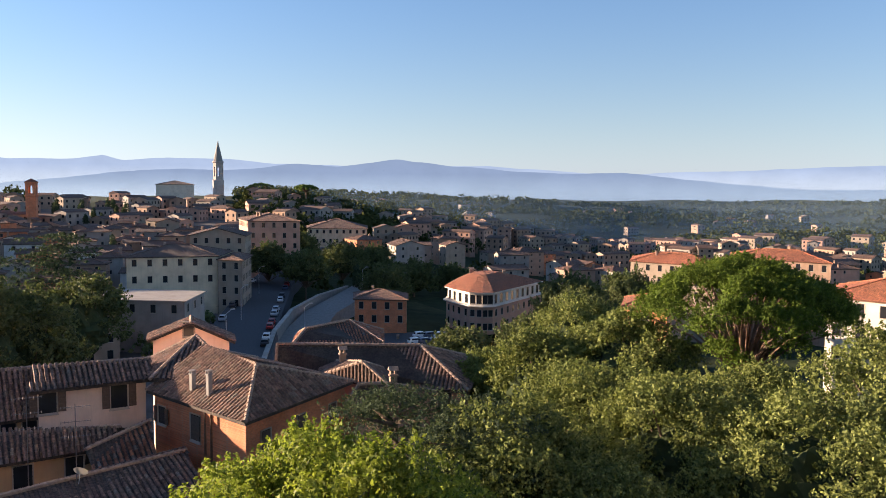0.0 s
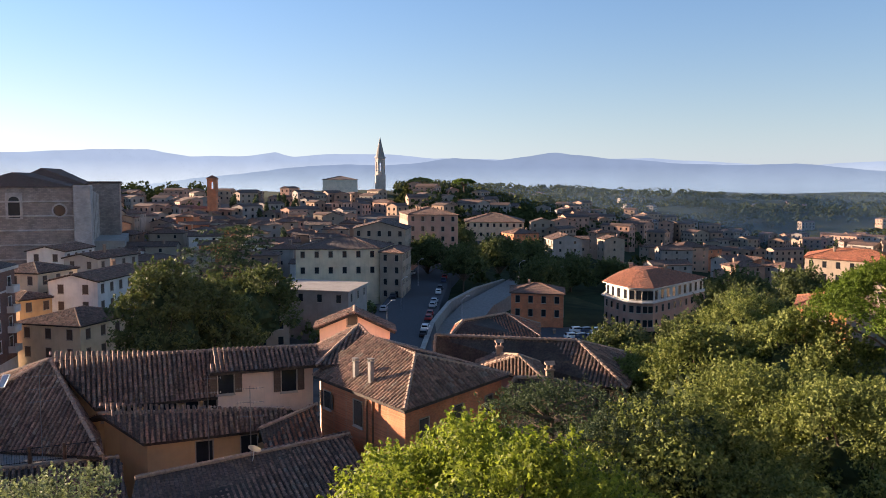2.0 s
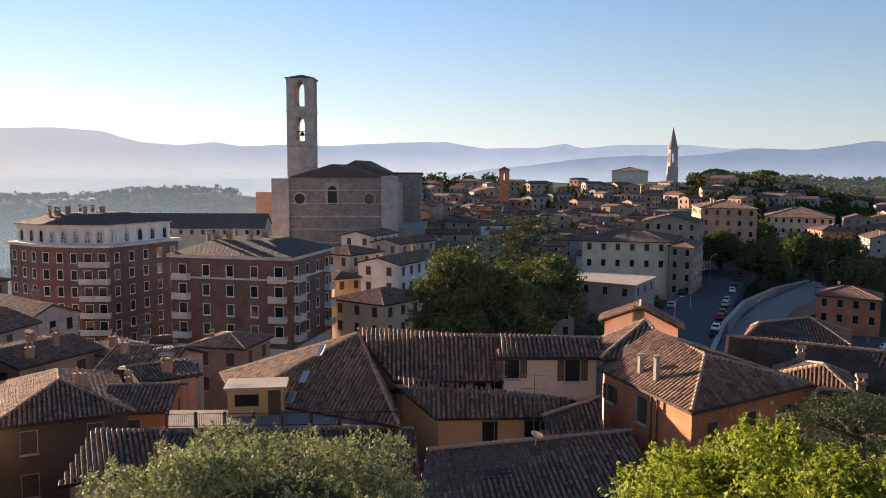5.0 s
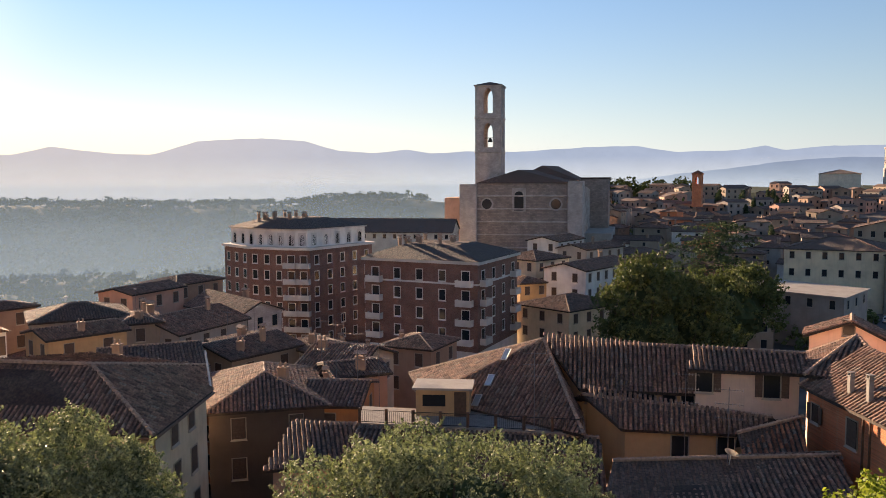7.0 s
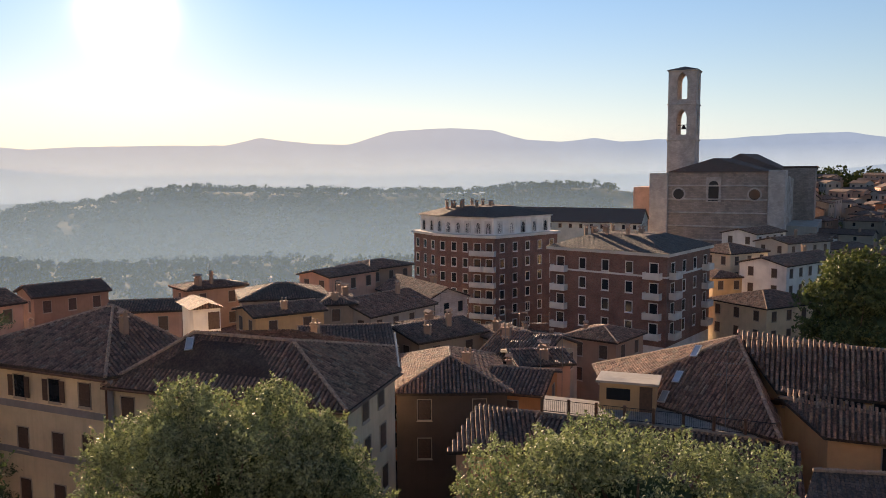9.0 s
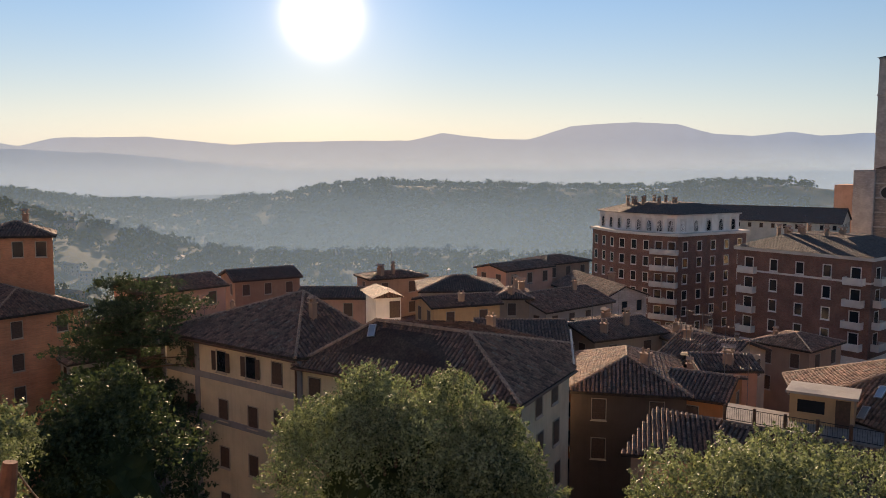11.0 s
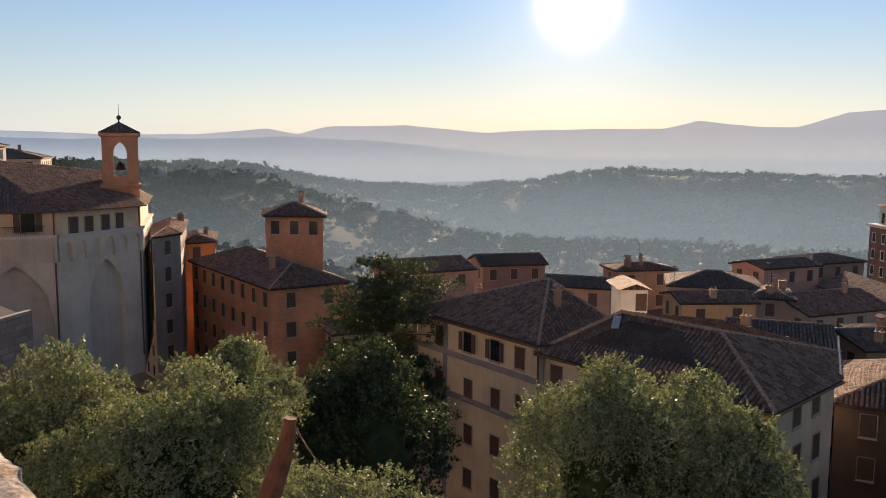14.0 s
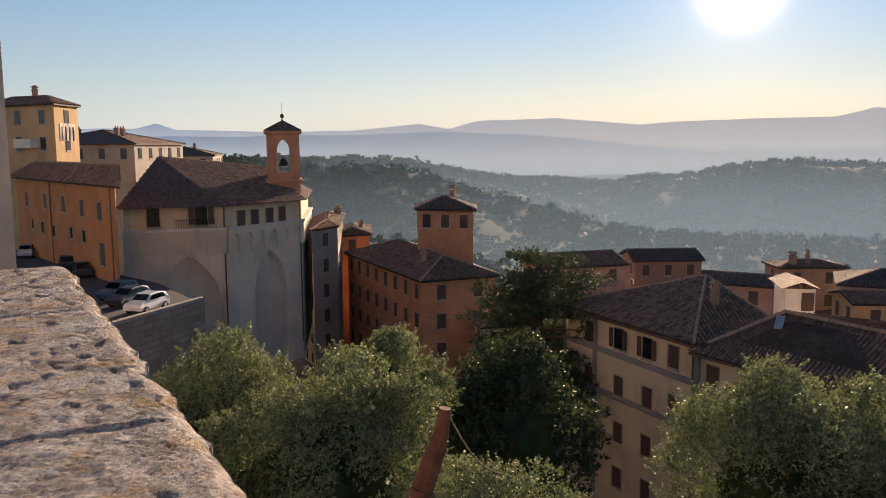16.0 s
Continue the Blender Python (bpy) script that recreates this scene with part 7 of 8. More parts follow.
for a, b, z, own in ((VL, VC, -14.55, villa), (WL, WR, -15.15, villa_wing), (WR, WB, -15.15, villa_wing)):
    d = (b - a).normalized()
    n = Vector((d.y, -d.x, 0))
    if n.dot(a) > 0:
        n = -n
    bm = bmesh.new()
    tube(bm, (a.x + n.x * 0.1, a.y + n.y * 0.1, z), (b.x + n.x * 0.1, b.y + n.y * 0.1, z), 0.09, 0.09, 8)
    under(part("gutter", bm, COPPER, None, "dark copper gutter"), own)


def build_dormer(az, d, z, w, h, label):
    p = bearing(az, d)
    root = anchor("dormer", (p.x, p.y, z), label, "dormer", yaw=az + 14)
    bm = bmesh.new()
    box(bm, (-w / 2, -0.2, -1.5), (w / 2, 4.0, h), bevel=0.03)
    part("wall", bm, WHITEWASH, root)
    bm = bmesh.new()
    vs = [bm.verts.new(v) for v in ((-w / 2 - 0.4, -0.7, h + 0.05), (w / 2 + 0.3, -0.7, h + 0.05), (w / 2 + 0.3, 5, h + 0.05), (-w / 2 - 0.4, 5, h + 0.05),
                                    (0, -0.7, h + 0.6), (0, 5, h + 0.6))]
    for ids in ((0, 1, 4), (1, 2, 5, 4), (2, 3, 5), (3, 0, 4, 5), (3, 2, 1, 0)):
        bm.faces.new([vs[i] for i in ids])
    part("roof", bm, TILE_FAR, root)
    bm = bmesh.new()
    box(bm, (0.1, -0.26, -0.2), (1.1, -0.1, h - 0.35), bevel=0.02)
    part("door", bm, SHUTTER, root)


build_dormer(73.2, 75, -13.9, 2.4, 1.7, "whitewashed dormer with a dark door on the villa roof")


def skylight_mesh():
    bm = bmesh.new()
    box(bm, (-0.3, -0.55, -0.02), (0.3, 0.55, 0.1), bevel=0.02)
    top = max(bm.faces, key=lambda f: f.calc_center_median().z)
    bmesh.ops.inset_individual(bm, faces=[top], thickness=0.08, depth=-0.02)
    top.material_index = 1
    me = bpy.data.meshes.new("skylight")
    bm.to_mesh(me)
    bm.free()
    me.materials.append(STEEL)
    me.materials.append(SKYGLASS)
    return me


SKYGLASS = simple("skylight_glass", (0.35, 0.4, 0.45), 0.05, 0.3, 1.0, 0.1)
SKYLIGHT = skylight_mesh()


def on_roof(az, el_from, el_to, mesh, label, name, category, group, yaw=0, lift=0.12, upright=False):
    """Lays a small fitting on whatever roof lies at that bearing, between two dip angles."""
    bpy.context.view_layer.update()
    dg = bpy.context.evaluated_depsgraph_get()
    e = (el_from + el_to) / 2
    way = bearing(az, math.cos(radians(e)), math.sin(radians(e)))
    hit, place, nrm, _, ob, _ = scene.ray_cast(dg, way * 6, way.normalized())
    if not hit or nrm.z < 0.5:
        return None
    if upright:
        nrm = Vector((0, 0, 1))
    tagged(new(name, mesh), label, category, group).matrix_basis = Matrix.Translation(place + nrm * lift) @ nrm.to_track_quat("Z", "Y").to_matrix().to_4x4() @ pose(0, 0, 0, 0, 0, yaw)


# ---- the reddish stub below the terrace ----


STUB_RED = simple("red_brown_stub", (0.15, 0.06, 0.035), 0.9, 0, 9.0, 0.4)


# reddish wall stub with a thin wire, built as a tapering limb
def build_stub():
    a = bearing(99.6, 5.2, -2.65)
    root = anchor("cut_limb", a, "reddish weathered wall stub with a wire below the parapet", "branch")
    pts = [Vector((0, 0, -2.4)), Vector((0, 0, 0)), bearing(98.6, 5.25, -2.2) - a, bearing(97.3, 5.3, -1.88) - a, bearing(96.95, 5.3, -1.68) - a]
    bm = bmesh.new()
    for k, (p, q) in enumerate(zip(pts, pts[1:])):
        tube(bm, p, q, 0.115 - 0.02 * k, 0.1 - 0.02 * k, 10)
    part("limb", bm, STUB_RED, root)
    prev = pts[-1]
    for k in range(8):
        q = pts[-1] + (bearing(93.0, 5.6, -2.25) - bearing(96.95, 5.3, -1.68)) * ((k + 1) / 8) + Vector((0, 0, -0.1 * math.sin(math.pi * (k + 1) / 8)))
        bm = bmesh.new()
        tube(bm, prev, q, 0.006, 0.006, 5)
        part("stub_wire", bm, BARK, root)
        prev = q


build_stub()


def mast(az, d, z0, z1, label, arms=3):
    """Tall thin aerial mast on a near roof."""
    p = bearing(az, d)
    root = anchor("aerial_mast", (p.x, p.y, z0), label, "aerial", "roof aerials", yaw=az)
    h = z1 - z0
    bm = bmesh.new()
    tube(bm, (0, 0, -0.6), (0, 0, h), 0.035, 0.025, 6)
    part("pole", bm, AERIALMETAL, root)
    for k in range(arms):
        z = h * (0.97 - 0.16 * k)
        bm = bmesh.new()
        tube(bm, (-0.8, 0, z), (0.8, 0, z), 0.016, 0.016, 5)
        for s in range(9):
            x = -0.75 + s * 0.19
            tube(bm, (x, -0.3, z), (x, 0.3, z), 0.009, 0.009, 4)
        part("antenna", bm, AERIALMETAL, root)


mast(27.2, 52, -17.5, -11.9, "tall thin aerial mast on a tiled roof")
mast(24.4, 50, -17.5, -12.2, "tall thin aerial mast on a tiled roof")
mast(37.5, 55, -16.5, -11.6, "tall thin aerial mast beside the terrace")
mast(50, 70, -20, -13, "tall thin aerial mast on an old roof")
mast(51.5, 74, -21, -12.8, "tall thin aerial mast on an old roof")
mast(52.5, 80, -22, -13.5, "tall thin aerial mast on an old roof")
mast(48.5, 66, -20, -13.2, "tall thin aerial mast on an old roof")
for az, el in ((39.42, -12.25), (39.95, -13.06), (40.59, -14.02), (41.50, -15.38), (15.76, -12.30), (74.3, -11.6), (60.3, -10.6), (61.2, -13), (55, -12.4), (55.3, -13.6), (57.5, -11)):
    on_roof(az, el, el, SKYLIGHT, "flat roof skylight reflecting the sky", "skylight", "skylight", "roof skylights", 10)
for az, el, k in ((38.93, -13.91, 1), (6.97, -11.81, 3), (3.42, -13.35, 3), (3.11, -10.42, 3), (4.62, -12.38, 3), (63.09, -11.97, 0), (78.44, -10.61, 2), (26.39, -18.40, 1), (32.50, -18.45, 1), (33.76, -16.52, 2)):
    on_roof(az, el, el, CHIM[k], "plastered chimney with a tiled cap", "chimney", "chimney", "roof chimneys", 20, -0.1, True)


# ---- more of the town ----


def town_floor(az, dist, material, label):
    """Streets and yards between the houses, a skin just over the slope."""
    verts, faces = [], []
    na, nr = 60, 40
    for i in range(nr + 1):
        r = dist[0] + (dist[1] - dist[0]) * i / nr
        for k in range(na + 1):
            p = bearing(az[0] + (az[1] - az[0]) * k / na, r)
            verts.append((p.x, p.y, ground_z(p.x, p.y) + 0.35))
    for i in range(nr):
        for k in range(na):
            a = i * (na + 1) + k
            faces.append((a, a + 1, a + na + 2, a + na + 1))
    return tagged(mesh_part("pavement", mesh_from("pavement", verts, faces, [material], True)), label, "pavement", kind="structure")


YARD = simple("streets_and_yards", (0.13, 0.115, 0.1), 0.95, 0, 0.15, 0.45)
town_floor((13, 50), (115, 560), YARD, "grey streets and yards between town houses")
town_floor((48, 110), (62, 155), YARD, "grey streets and yards between old houses")
house([bearing(-13.0, 236), bearing(-18.6, 226), bearing(-18.8, 244), bearing(-13.2, 252)], -19.5, wall=AGED_CREAM, tiles=TILE_RED, pitch=15, rows=3, spacing=3.2,
      label="ochre block with an orange tiled roof", chimneys=3)
house([bearing(-19.5, 240), bearing(-25.5, 232), bearing(-25.5, 250), bearing(-19.5, 256)], -18.0, wall=AGED_PEACH, tiles=TILE_RED, pitch=15, rows=3, spacing=3.0,
      label="peach block with an orange tiled roof", chimneys=4)
house([bearing(-25.3, 132), bearing(-32, 126), bearing(-33, 142), bearing(-26, 148)], -15.0, wall=PALE, tiles=TILE_RED, pitch=17, rows=3, spacing=3.0,
      label="white house with a red tiled hip roof", chimneys=2)
house([bearing(-12.6, 118), bearing(-15.5, 116), bearing(-15.8, 126), bearing(-12.8, 128)], -16.2, wall=ORANGE, tiles=TILE_RED, pitch=18, rows=1,
      label="small house with a bright orange roof among trees", chimneys=1)
house([bearing(106.1, 104), bearing(104.4, 108), bearing(104.0, 126), bearing(105.9, 122)], -10.4, base=-34, wall=AGED_PALE, pitch=14, rows=5, near=True, spacing=2.6,
      label="tall narrow pale house with small balconies", chimneys=1, win=("closed", "m"))
house([bearing(104.6, 120), bearing(102.2, 122), bearing(102.2, 134), bearing(104.4, 132)], -13.0, base=-38, wall=ORANGE, pitch=15, rows=4, near=True, spacing=2.8,
      label="orange house wedged between taller ones", chimneys=1, win=("closed", "m"))
town(10, (96, 108), (132, 185), 20, 27, WALLS_OLD, 21, "old house with a brown tiled roof", [], yaw0=30, size=(8, 14), group="old town houses")
house([bearing(123.8, 150), bearing(117.5, 140), bearing(114.5, 160), bearing(121, 170)], 0.6, base=-25, wall=AGED_PALE, pitch=13, rows=1, near=False, spacing=3.6,
      label="large pink house on the upper street", chimneys=3)
house([bearing(116.5, 170), bearing(112.6, 168), bearing(112, 186), bearing(116, 188)], -1.6, base=-30, wall=GREYWALL, pitch=14, rows=2, spacing=3.6,
      label="grey house on the upper street", chimneys=1)
house([bearing(13.4, 300), bearing(9.9, 296), bearing(10.5, 322), bearing(14, 326)], -11.5, wall=PINKWALL, pitch=14, rows=4, spacing=3.2, storey=3.6,
      label="tall pink palace above the road", chimneys=2)
house([bearing(17.2, 262), bearing(13.6, 258), bearing(13.2, 276), bearing(17, 280)], -14.5, wall=AGED_CREAM, pitch=14, rows=4, spacing=3.2, style="gable", along=1,
      label="cream gabled house above the road", chimneys=1)
house([bearing(15.4, 226), bearing(13.8, 222), bearing(13.2, 240), bearing(14.6, 244)], -19.0, base=-34, wall=AGED_CREAM, pitch=14, rows=4, spacing=3.0,
      label="narrow cream house end beside the road", chimneys=0)
house([bearing(24, 186), bearing(17.6, 176), bearing(16.3, 192), bearing(22.5, 203)], -23.5, base=-38, style="flat", wall=AGED_PALE, tiles=GREYWALL, rows=1, spacing=4.5,
      label="low pale annexe with a flat roof", chimneys=0)

# ---- the hilltop behind the eye ----
slab("terrace_floor", [Vector((0.9, 0.2, 0)), Vector((30, 4, 0)), Vector((70, -20, 0)), Vector((70, -80, 0)), Vector((-45, -80, 0)), Vector((-45, -34, 0)), Vector((-3.6, -3.6, 0))],
     -1.65, 24, PAVING, "gravelled garden terrace behind the parapet")
# unseen palaces, added tall and white to bounce sunlight onto shaded fronts
house([Vector((34, 3, 0)), Vector((34, -66, 0)), Vector((52, -66, 0)), Vector((52, 3, 0))], 24, base=-2.5, wall=WHITEWASH, pitch=15, rows=3, storey=5.2, spacing=5.0, win=("closed", "l"),
      label="unseen long pale palace added behind the garden terrace to bounce sunlight", chimneys=0)
house([Vector((34, -68, 0)), Vector((-40, -68, 0)), Vector((-40, -84, 0)), Vector((34, -84, 0))], 22, base=-2.5, wall=WHITEWASH, pitch=15, rows=3, storey=5.0, spacing=5.0, win=("closed", "l"),
      label="unseen pale palace added behind the garden terrace to bounce sunlight", chimneys=0)


bm = bmesh.new()
tube(bm, spot(60.01, -14.12, -15.2), spot(60.35, -11.34, -12.3), 0.09, 0.09, 8)
under(part("flue_pipe", bm, STEEL, None, "bright metal flue pipe"), villa_wing)
LOWER = ((86.74, -15.78), (84.67, -16.41), (82.70, -17.07), (80.92, -17.48), (86.77, -18.65), (84.65, -19.47), (82.71, -20.20), (80.84, -20.79), (86.80, -21.53), (84.67, -22.35), (82.68, -23.03))
for a_, e_ in LOWER:
    on_wall(villa, VL, VC, a_, e_, "closed", "m")


def retaining_wall(pts, z0, z1, thick, material, label):
    root = anchor("retaining_wall", (0, 0, 0), label, "wall", kind="structure")
    for a, b in zip(pts, pts[1:]):
        d = (b - a).normalized()
        n = Vector((-d.y, d.x, 0)) * thick
        bm = bmesh.new()
        prism(bm, [a, b + d * 0.2, b + d * 0.2 + n, a + n], z0, z1)
        part("wall_panel", bm, material, root)
        bm = bmesh.new()
        prism(bm, [a - n * 0.3, b - n * 0.3, b + n * 1.3, a + n * 1.3], z1, z1 + 0.25)
        part("coping", bm, GREYWALL, root)


retaining_wall([bearing(12.3, 150), bearing(11.6, 180), bearing(10.4, 212), bearing(8.6, 240), bearing(6.6, 262)], -38, -31.0, 0.6, CONCRETE, "long pale concrete retaining wall between streets")
retaining_wall([bearing(113.7, 72.0), bearing(119.6, 63.7), bearing(124, 59)], -28, -12.9, 0.3, OLDSTONE, "old stone retaining wall below the street")


def street_lamp(loc, yaw):
    root = anchor("street_lamp", loc, "tall curved metal street lamp", "street lamp", "street lamps", yaw=yaw)
    bm = bmesh.new()
    tube(bm, (0, 0, -0.3), (0, 0, 7.5), 0.09, 0.06, 8)
    tube(bm, (0, 0, 7.5), (1.2, 0, 8.3), 0.06, 0.045, 8)
    part("pole", bm, STEEL, root)
    bm = bmesh.new()
    box(bm, (1.0, -0.14, 8.2), (1.9, 0.14, 8.4), bevel=0.04)
    part("lamp_head", bm, STEEL, root)


for az, d, z in ((14.9, 160, -31.4), (13.9, 200, -31.4), (12.7, 246, -31.2), (9.6, 185, -34), (5.6, 250, -32), (3.4, 205, -35)):
    street_lamp(tuple(bearing(az, d, z)), az * 3)

# old houses between the villa and the apartment blocks
UA, UB, UT0, UT1 = spot(56.71, -19.47, -19.5), spot(50.66, -19.38, -19.5), spot(54.49, -16.57, -18.1), spot(50.04, -16.79, -18.1)
UF1, UF0 = UT1 + (UT1 - UB) * 0.5, UT0 + (UT0 - UA) * 0.5
UF1.z = UF0.z = -19
roofed("house", "low old house with a sunlit brown roof", [[UA, UB, UT1, UT0], [UF1, UF0, UT0, UT1]], -30, PINKWALL)


def old_house(p, q, depth, style, pitch, wall, rows, label, seed):
    """An old town house whose near eave runs from p to q."""
    d = (q - p).normalized()
    back = Vector((-d.y, d.x, 0))
    if back.dot(p) < 0:
        back = -back
    house([p, q, q + back * depth, p + back * depth], p.z, base=-44, style=style, pitch=pitch, wall=wall, near=True, rows=rows, spacing=3.4, win=("closed", "m"), tiles=TILE_NEAR,
          label=label, chimneys=seed % 3 // 2 + seed % 2, along=None if style == "hip" else 0, aerials=seed % 2, seed=seed, group="old town houses")


old_house(spot(83.70, -7.88, -18), spot(79.33, -7.69, -18), 8, 'gable', 16, AGED_PEACH, 2, "faded peach old house with a brown tiled roof", 40)
old_house(spot(74.38, -8.00, -18), spot(70.57, -7.77, -18), 6, 'hip', 12, AGED_PEACH, 2, "faded peach old house with a brown tiled roof", 41)
old_house(spot(70.87, -8.84, -18), spot(65.03, -8.76, -18), 10, 'hip', 16, AGED_CREAM, 1, "cream plastered old house with a brown tiled roof", 42)
old_house(spot(69.97, -9.99, -18), spot(65.30, -9.66, -18), 7, 'gable', 12, OCHRE, 1, "ochre plastered old house with a brown tiled roof", 43)
old_house(spot(67.00, -12.56, -17.9), spot(60.52, -12.52, -17.9), 13, 'gable', 11, AGED_PEACH, 1, "faded peach old house with a brown tiled roof", 44)
old_house(spot(62.02, -10.23, -20), spot(57.53, -9.35, -20), 11, 'gable', 17, AGED_PALE, 1, "pale plastered old house with a brown tiled roof", 45)
old_house(spot(64.88, -7.44, -17.5), spot(61.63, -7.01, -17.5), 7, 'gable', 12, PINKWALL, 1, "dusty pink old house with a brown tiled roof", 46)
old_house(spot(58.63, -12.08, -19), spot(53.96, -11.28, -19), 9, 'gable', 13, AGED_CREAM, 1, "cream plastered old house with a brown tiled roof", 47)
old_house(spot(62.07, -6.95, -18), spot(59.09, -6.59, -18), 8, 'hip', 13, AGED_PEACH, 1, "faded peach old house with a brown tiled roof", 48)
old_house(spot(54.44, -13.08, -18.6), spot(50.34, -13.52, -18.6), 11, 'gable', 17, AGED_CREAM, 1, "cream plastered old house with a brown tiled roof", 49)
old_house(spot(51.47, -13.63, -18.2), spot(47.92, -13.36, -18.2), 6, 'gable', 13, PINKWALL, 1, "dusty pink old house with a brown tiled roof", 50)
old_house(spot(58.00, -11.51, -19), spot(54.26, -11.14, -19), 8, 'hip', 15, AGED_PEACH, 1, "faded peach old house with a brown tiled roof", 51)
old_house(spot(89.63, -8.49, -16.5), spot(84.34, -8.11, -16.5), 9, 'gable', 15, PINKWALL, 1, "dusty pink old house with a brown tiled roof", 52)
old_house(spot(65.78, -9.33, -18.5), spot(63.11, -9.29, -18.5), 8, 'hip', 15, AGED_CREAM, 1, "cream plastered old house with a brown tiled roof", 53)
old_house(spot(79.45, -9.15, -17), spot(74.84, -9.27, -17), 7, 'gable', 12, PINKWALL, 1, "dusty pink old house with a brown tiled roof", 54)
old_house(spot(54.07, -15.32, -18.6), spot(50.03, -15.56, -18.6), 8, 'gable', 14, ORANGE, 1, "orange plastered old house with a brown tiled roof", 55)
old_house(spot(48.20, -11.50, -22), spot(44.80, -11.86, -22), 8, 'hip', 15, AGED_PEACH, 2, "faded peach old house with a brown tiled roof", 56)
old_house(spot(53.22, -11.86, -19.5), spot(50.41, -11.49, -19.5), 7, 'hip', 15, GREYWALL, 1, "grey rendered old house with a brown tiled roof", 57)
house([bearing(61.5, 141), bearing(58.2, 126), bearing(55.2, 133), bearing(58.5, 149)], -20.6, style="gable", wall=STONE, pitch=18, rows=2, spacing=3.2, near=True, win=("plain", "m"),
      label="stone house with a red-brown gabled roof", chimneys=1, along=0)
old_house(spot(60.25, -15.41, -18.4), spot(52.37, -15.35, -18.4), 13, "hip", 21, BROWNWALL, 2, "brown-walled old house with a dark swelling roof", 44)
# houses below the church and beside the flats
old_house(spot(35.09, -9.17, -24), spot(31.61, -8.50, -24), 13, 'hip', 15, CREAM, 2, "pale yellow house with a white ground floor and brown roof", 412)
old_house(spot(33.97, -6.37, -19), spot(30.82, -5.72, -19), 10, 'gable', 14, WHITEWASH, 3, "whitewashed town house with dark windows", 440)
old_house(spot(37.43, -5.68, -18), spot(35.14, -5.41, -18), 11, 'hip', 15, CREAM, 2, "cream town house with a hip roof", 346)
old_house(spot(35.85, -4.36, -16), spot(34.13, -4.10, -16), 9, 'gable', 13, WHITEWASH, 2, "whitewashed town house with dark windows", 388)
old_house(spot(38.50, -7.30, -22), spot(36.52, -7.16, -22), 9, 'hip', 15, OCHRE, 2, "ochre town house with a hip roof", 318)
old_house(spot(33.93, -4.91, -17.5), spot(31.45, -4.62, -17.5), 9, 'gable', 13, GREYWALL, 1, "grey town house with a brown roof", 440)
old_house(spot(31.56, -9.43, -26), spot(30.20, -9.32, -26), 7, 'gable', 13, AGED_CREAM, 1, "low cream house with a brown roof", 505)
for az, el, k in ((58.6, -13.4, 2), (57.2, -15.2, 1), (53.8, -15.0, 1), (49.6, -13.9, 0), (69.5, -9.6, 1), (64.5, -9.0, 0), (67.2, -8.7, 1), (72.0, -8.6, 2), (61.8, -9.4, 1), (63.5, -10.4, 1), (66.2, -10.2, 0)):
    on_roof(az, el, el, CHIM[k], "old plastered roof chimney", "chimney", "chimney", "roof chimneys", 35, -0.1, True)
for az, el in ((58.9, -12.9), (58.5, -14.0), (50.6, -13.2), (54.4, -14.2)):
    on_roof(az, el, el, SKYLIGHT, "flat roof skylight reflecting the sky", "skylight", "skylight", "roof skylights", 15)


def sat_dish(az, el):
    """A small white dish on the near roofs."""
    bm = bmesh.new()
    rows_, cols_ = 5, 16
    rings = [[bm.verts.new((0.42 * r / rows_ * math.cos(2 * math.pi * c / cols_), 0.42 * r / rows_ * math.sin(2 * math.pi * c / cols_), 0.12 * (r / rows_) ** 2 + 0.7)) for c in range(cols_)] for r in range(1, rows_ + 1)]
    bm.faces.new(rings[0])
    for a, b in zip(rings, rings[1:]):
        for c in range(cols_):
            bm.faces.new((a[c], a[(c + 1) % cols_], b[(c + 1) % cols_], b[c]))
    bmesh.ops.solidify(bm, geom=list(bm.faces), thickness=0.02)
    bmesh.ops.rotate(bm, verts=bm.verts, cent=(0, 0, 0.7), matrix=Matrix.Rotation(radians(62), 3, "X"))
    tube(bm, (0, 0, -0.2), (0, 0, 0.72), 0.025, 0.025, 6)
    me = bpy.data.meshes.new("satellite_dish")
    bm.to_mesh(me)
    bm.free()
    me.materials.append(TRIM)
    on_roof(az, el, el, me, "small white satellite dish on a roof", "satellite_dish", "satellite dish", "roof dishes", 140, 0.05)


for az, el in ((24.3, -18.6), (46.6, -13.4), (55.2, -16.6)):
    sat_dish(az, el)


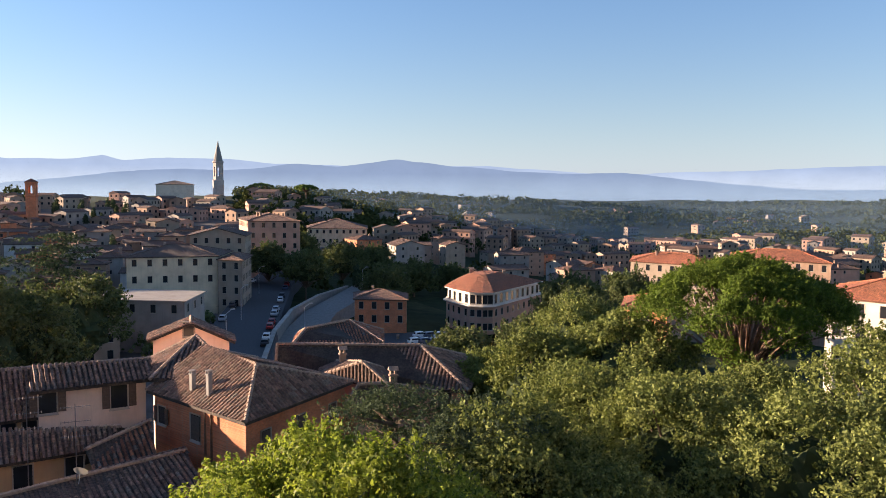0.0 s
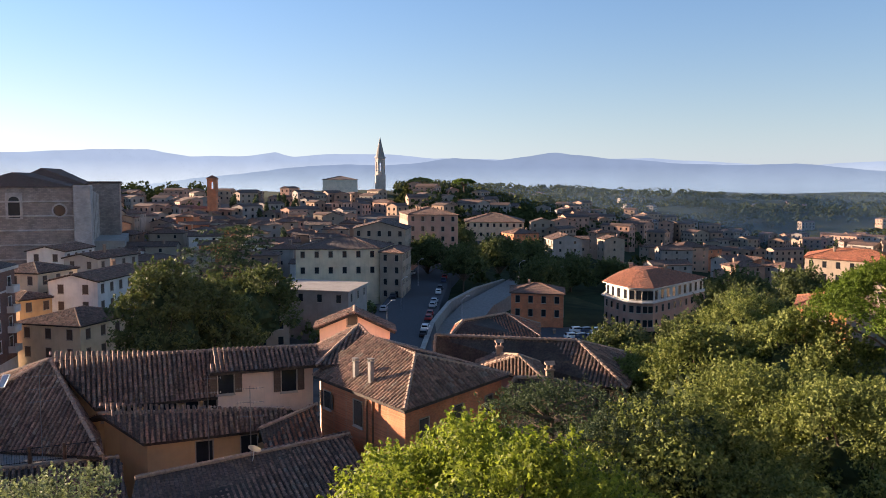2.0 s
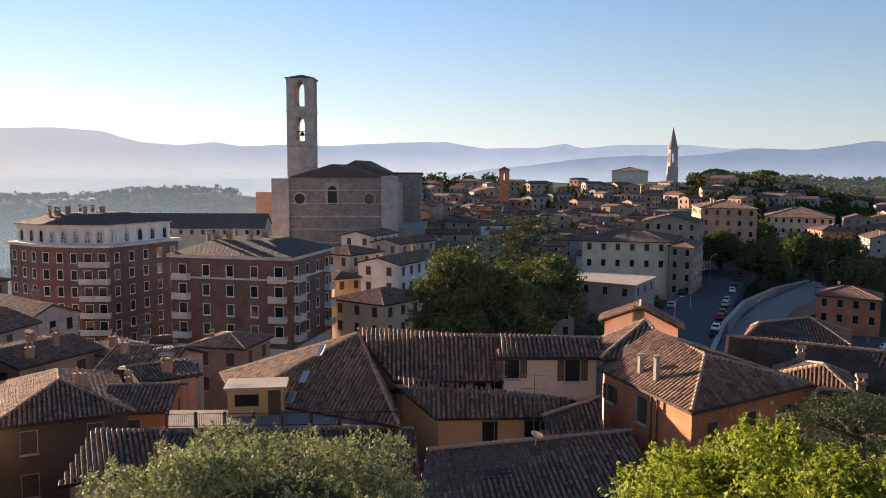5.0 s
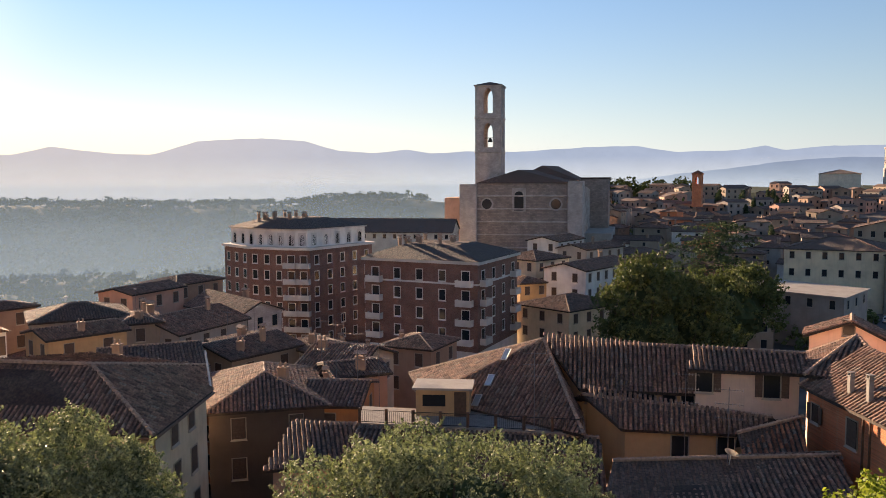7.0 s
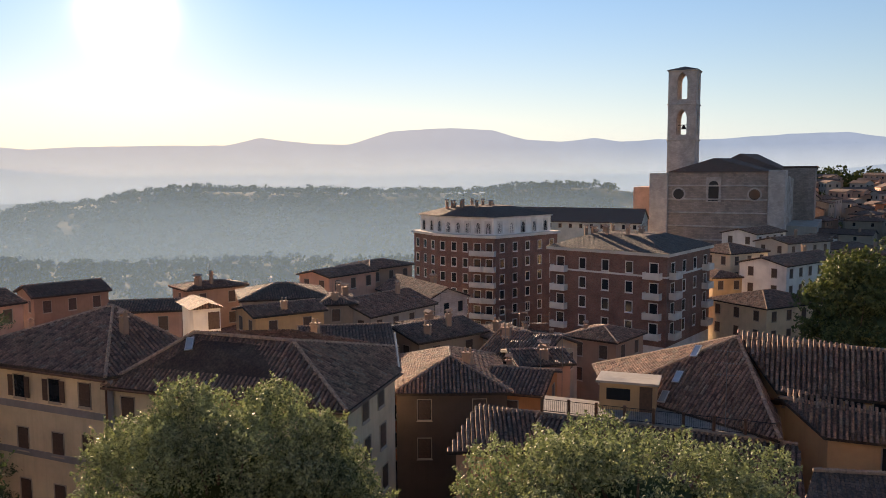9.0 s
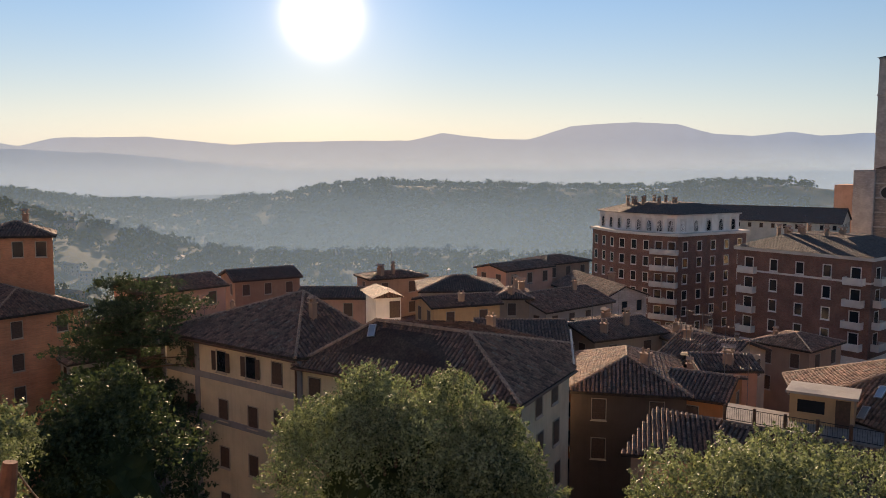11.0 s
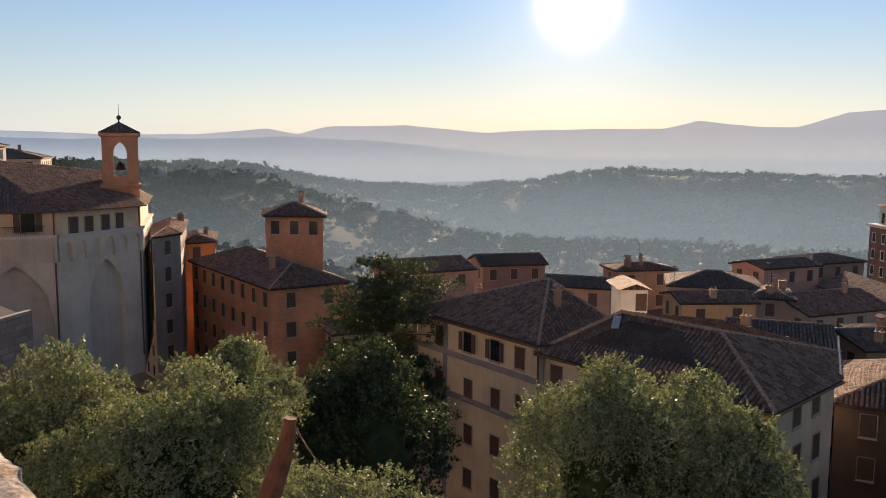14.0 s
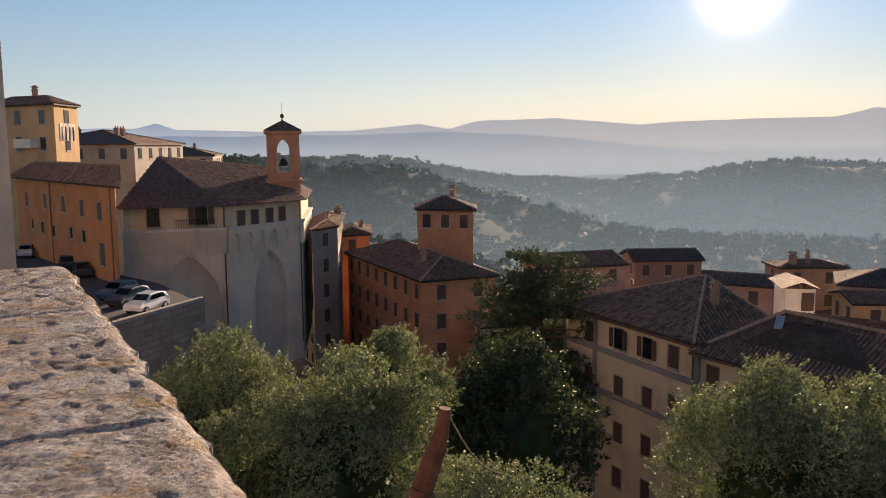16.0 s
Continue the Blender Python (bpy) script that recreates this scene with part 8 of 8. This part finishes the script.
def tower_fittings():
    """Balcony and a row of small arched windows on the tower house."""
    a, b, c = bearing(126, 124), bearing(122.1, 112), bearing(120.75, 118)
    d = b - a
    p = a + d * 0.66
    n = Vector((d.y, -d.x, 0)).normalized()
    if n.dot(p) > 0:
        n = -n
    yaw = math.degrees(math.atan2(n.y, n.x)) - 90
    inv = tower_house.matrix_basis.inverted()
    mesh_part("balcony", BALCONY_WIDE, tower_house, "stone balcony", inv @ pose(p.x, p.y, 0.2, 0, 0, yaw))
    d = c - b
    n = Vector((d.y, -d.x, 0)).normalized()
    if n.dot(b) > 0:
        n = -n
    yaw = math.degrees(math.atan2(n.y, n.x)) - 90
    for k in range(4):
        q = b + d * (0.26 + 0.16 * k)
        mesh_part("arched_window", ARCH_WIN, tower_house, "", inv @ (pose(q.x, q.y, 0.9, 0, 0, yaw) @ Matrix.Diagonal((0.55, 1, 0.8, 1))))


tower_fittings()


def brick_house_fittings():
    """Two copper downpipes on the lit gable side and two slim chimneys above it."""
    near, far = BB, BA
    u = (near - far).normalized()
    out = Vector((u.y, -u.x, 0))
    if out.dot(near) > 0:
        out = -out
    inv = brick_house.matrix_basis.inverted()
    for f in (0.6, 0.66):
        p = far.lerp(near, f) - out * 0.2
        bm = bmesh.new()
        tube(bm, (p.x, p.y, -24.0), (p.x, p.y, EAVE1 - 0.15), 0.075, 0.075, 10)
        bmesh.ops.transform(bm, matrix=inv, verts=bm.verts)
        part("downpipe", bm, COPPER, brick_house, "dark copper downpipe")
    yaw = math.degrees(math.atan2(u.y, u.x))
    for f, h in ((0.38, 1.2), (0.55, 1.5)):
        p = far.lerp(near, f) - out * 0.9
        bm = bmesh.new()
        box(bm, (-0.17, -0.15, -1.0), (0.17, 0.15, h), bevel=0.02)
        box(bm, (-0.22, -0.2, h), (0.22, 0.2, h + 0.08), bevel=0.02)
        for x in (-0.14, 0.14):
            box(bm, (x - 0.03, -0.15, h + 0.08), (x + 0.03, 0.15, h + 0.25))
        box(bm, (-0.22, -0.2, h + 0.25), (0.22, 0.2, h + 0.31), bevel=0.02)
        bmesh.ops.transform(bm, matrix=inv @ pose(p.x, p.y, EAVE1 + 0.45, 0, 0, yaw), verts=bm.verts)
        part("chimney", bm, CONCRETE, brick_house, "slim pale chimney with a flat cap")


brick_house_fittings()
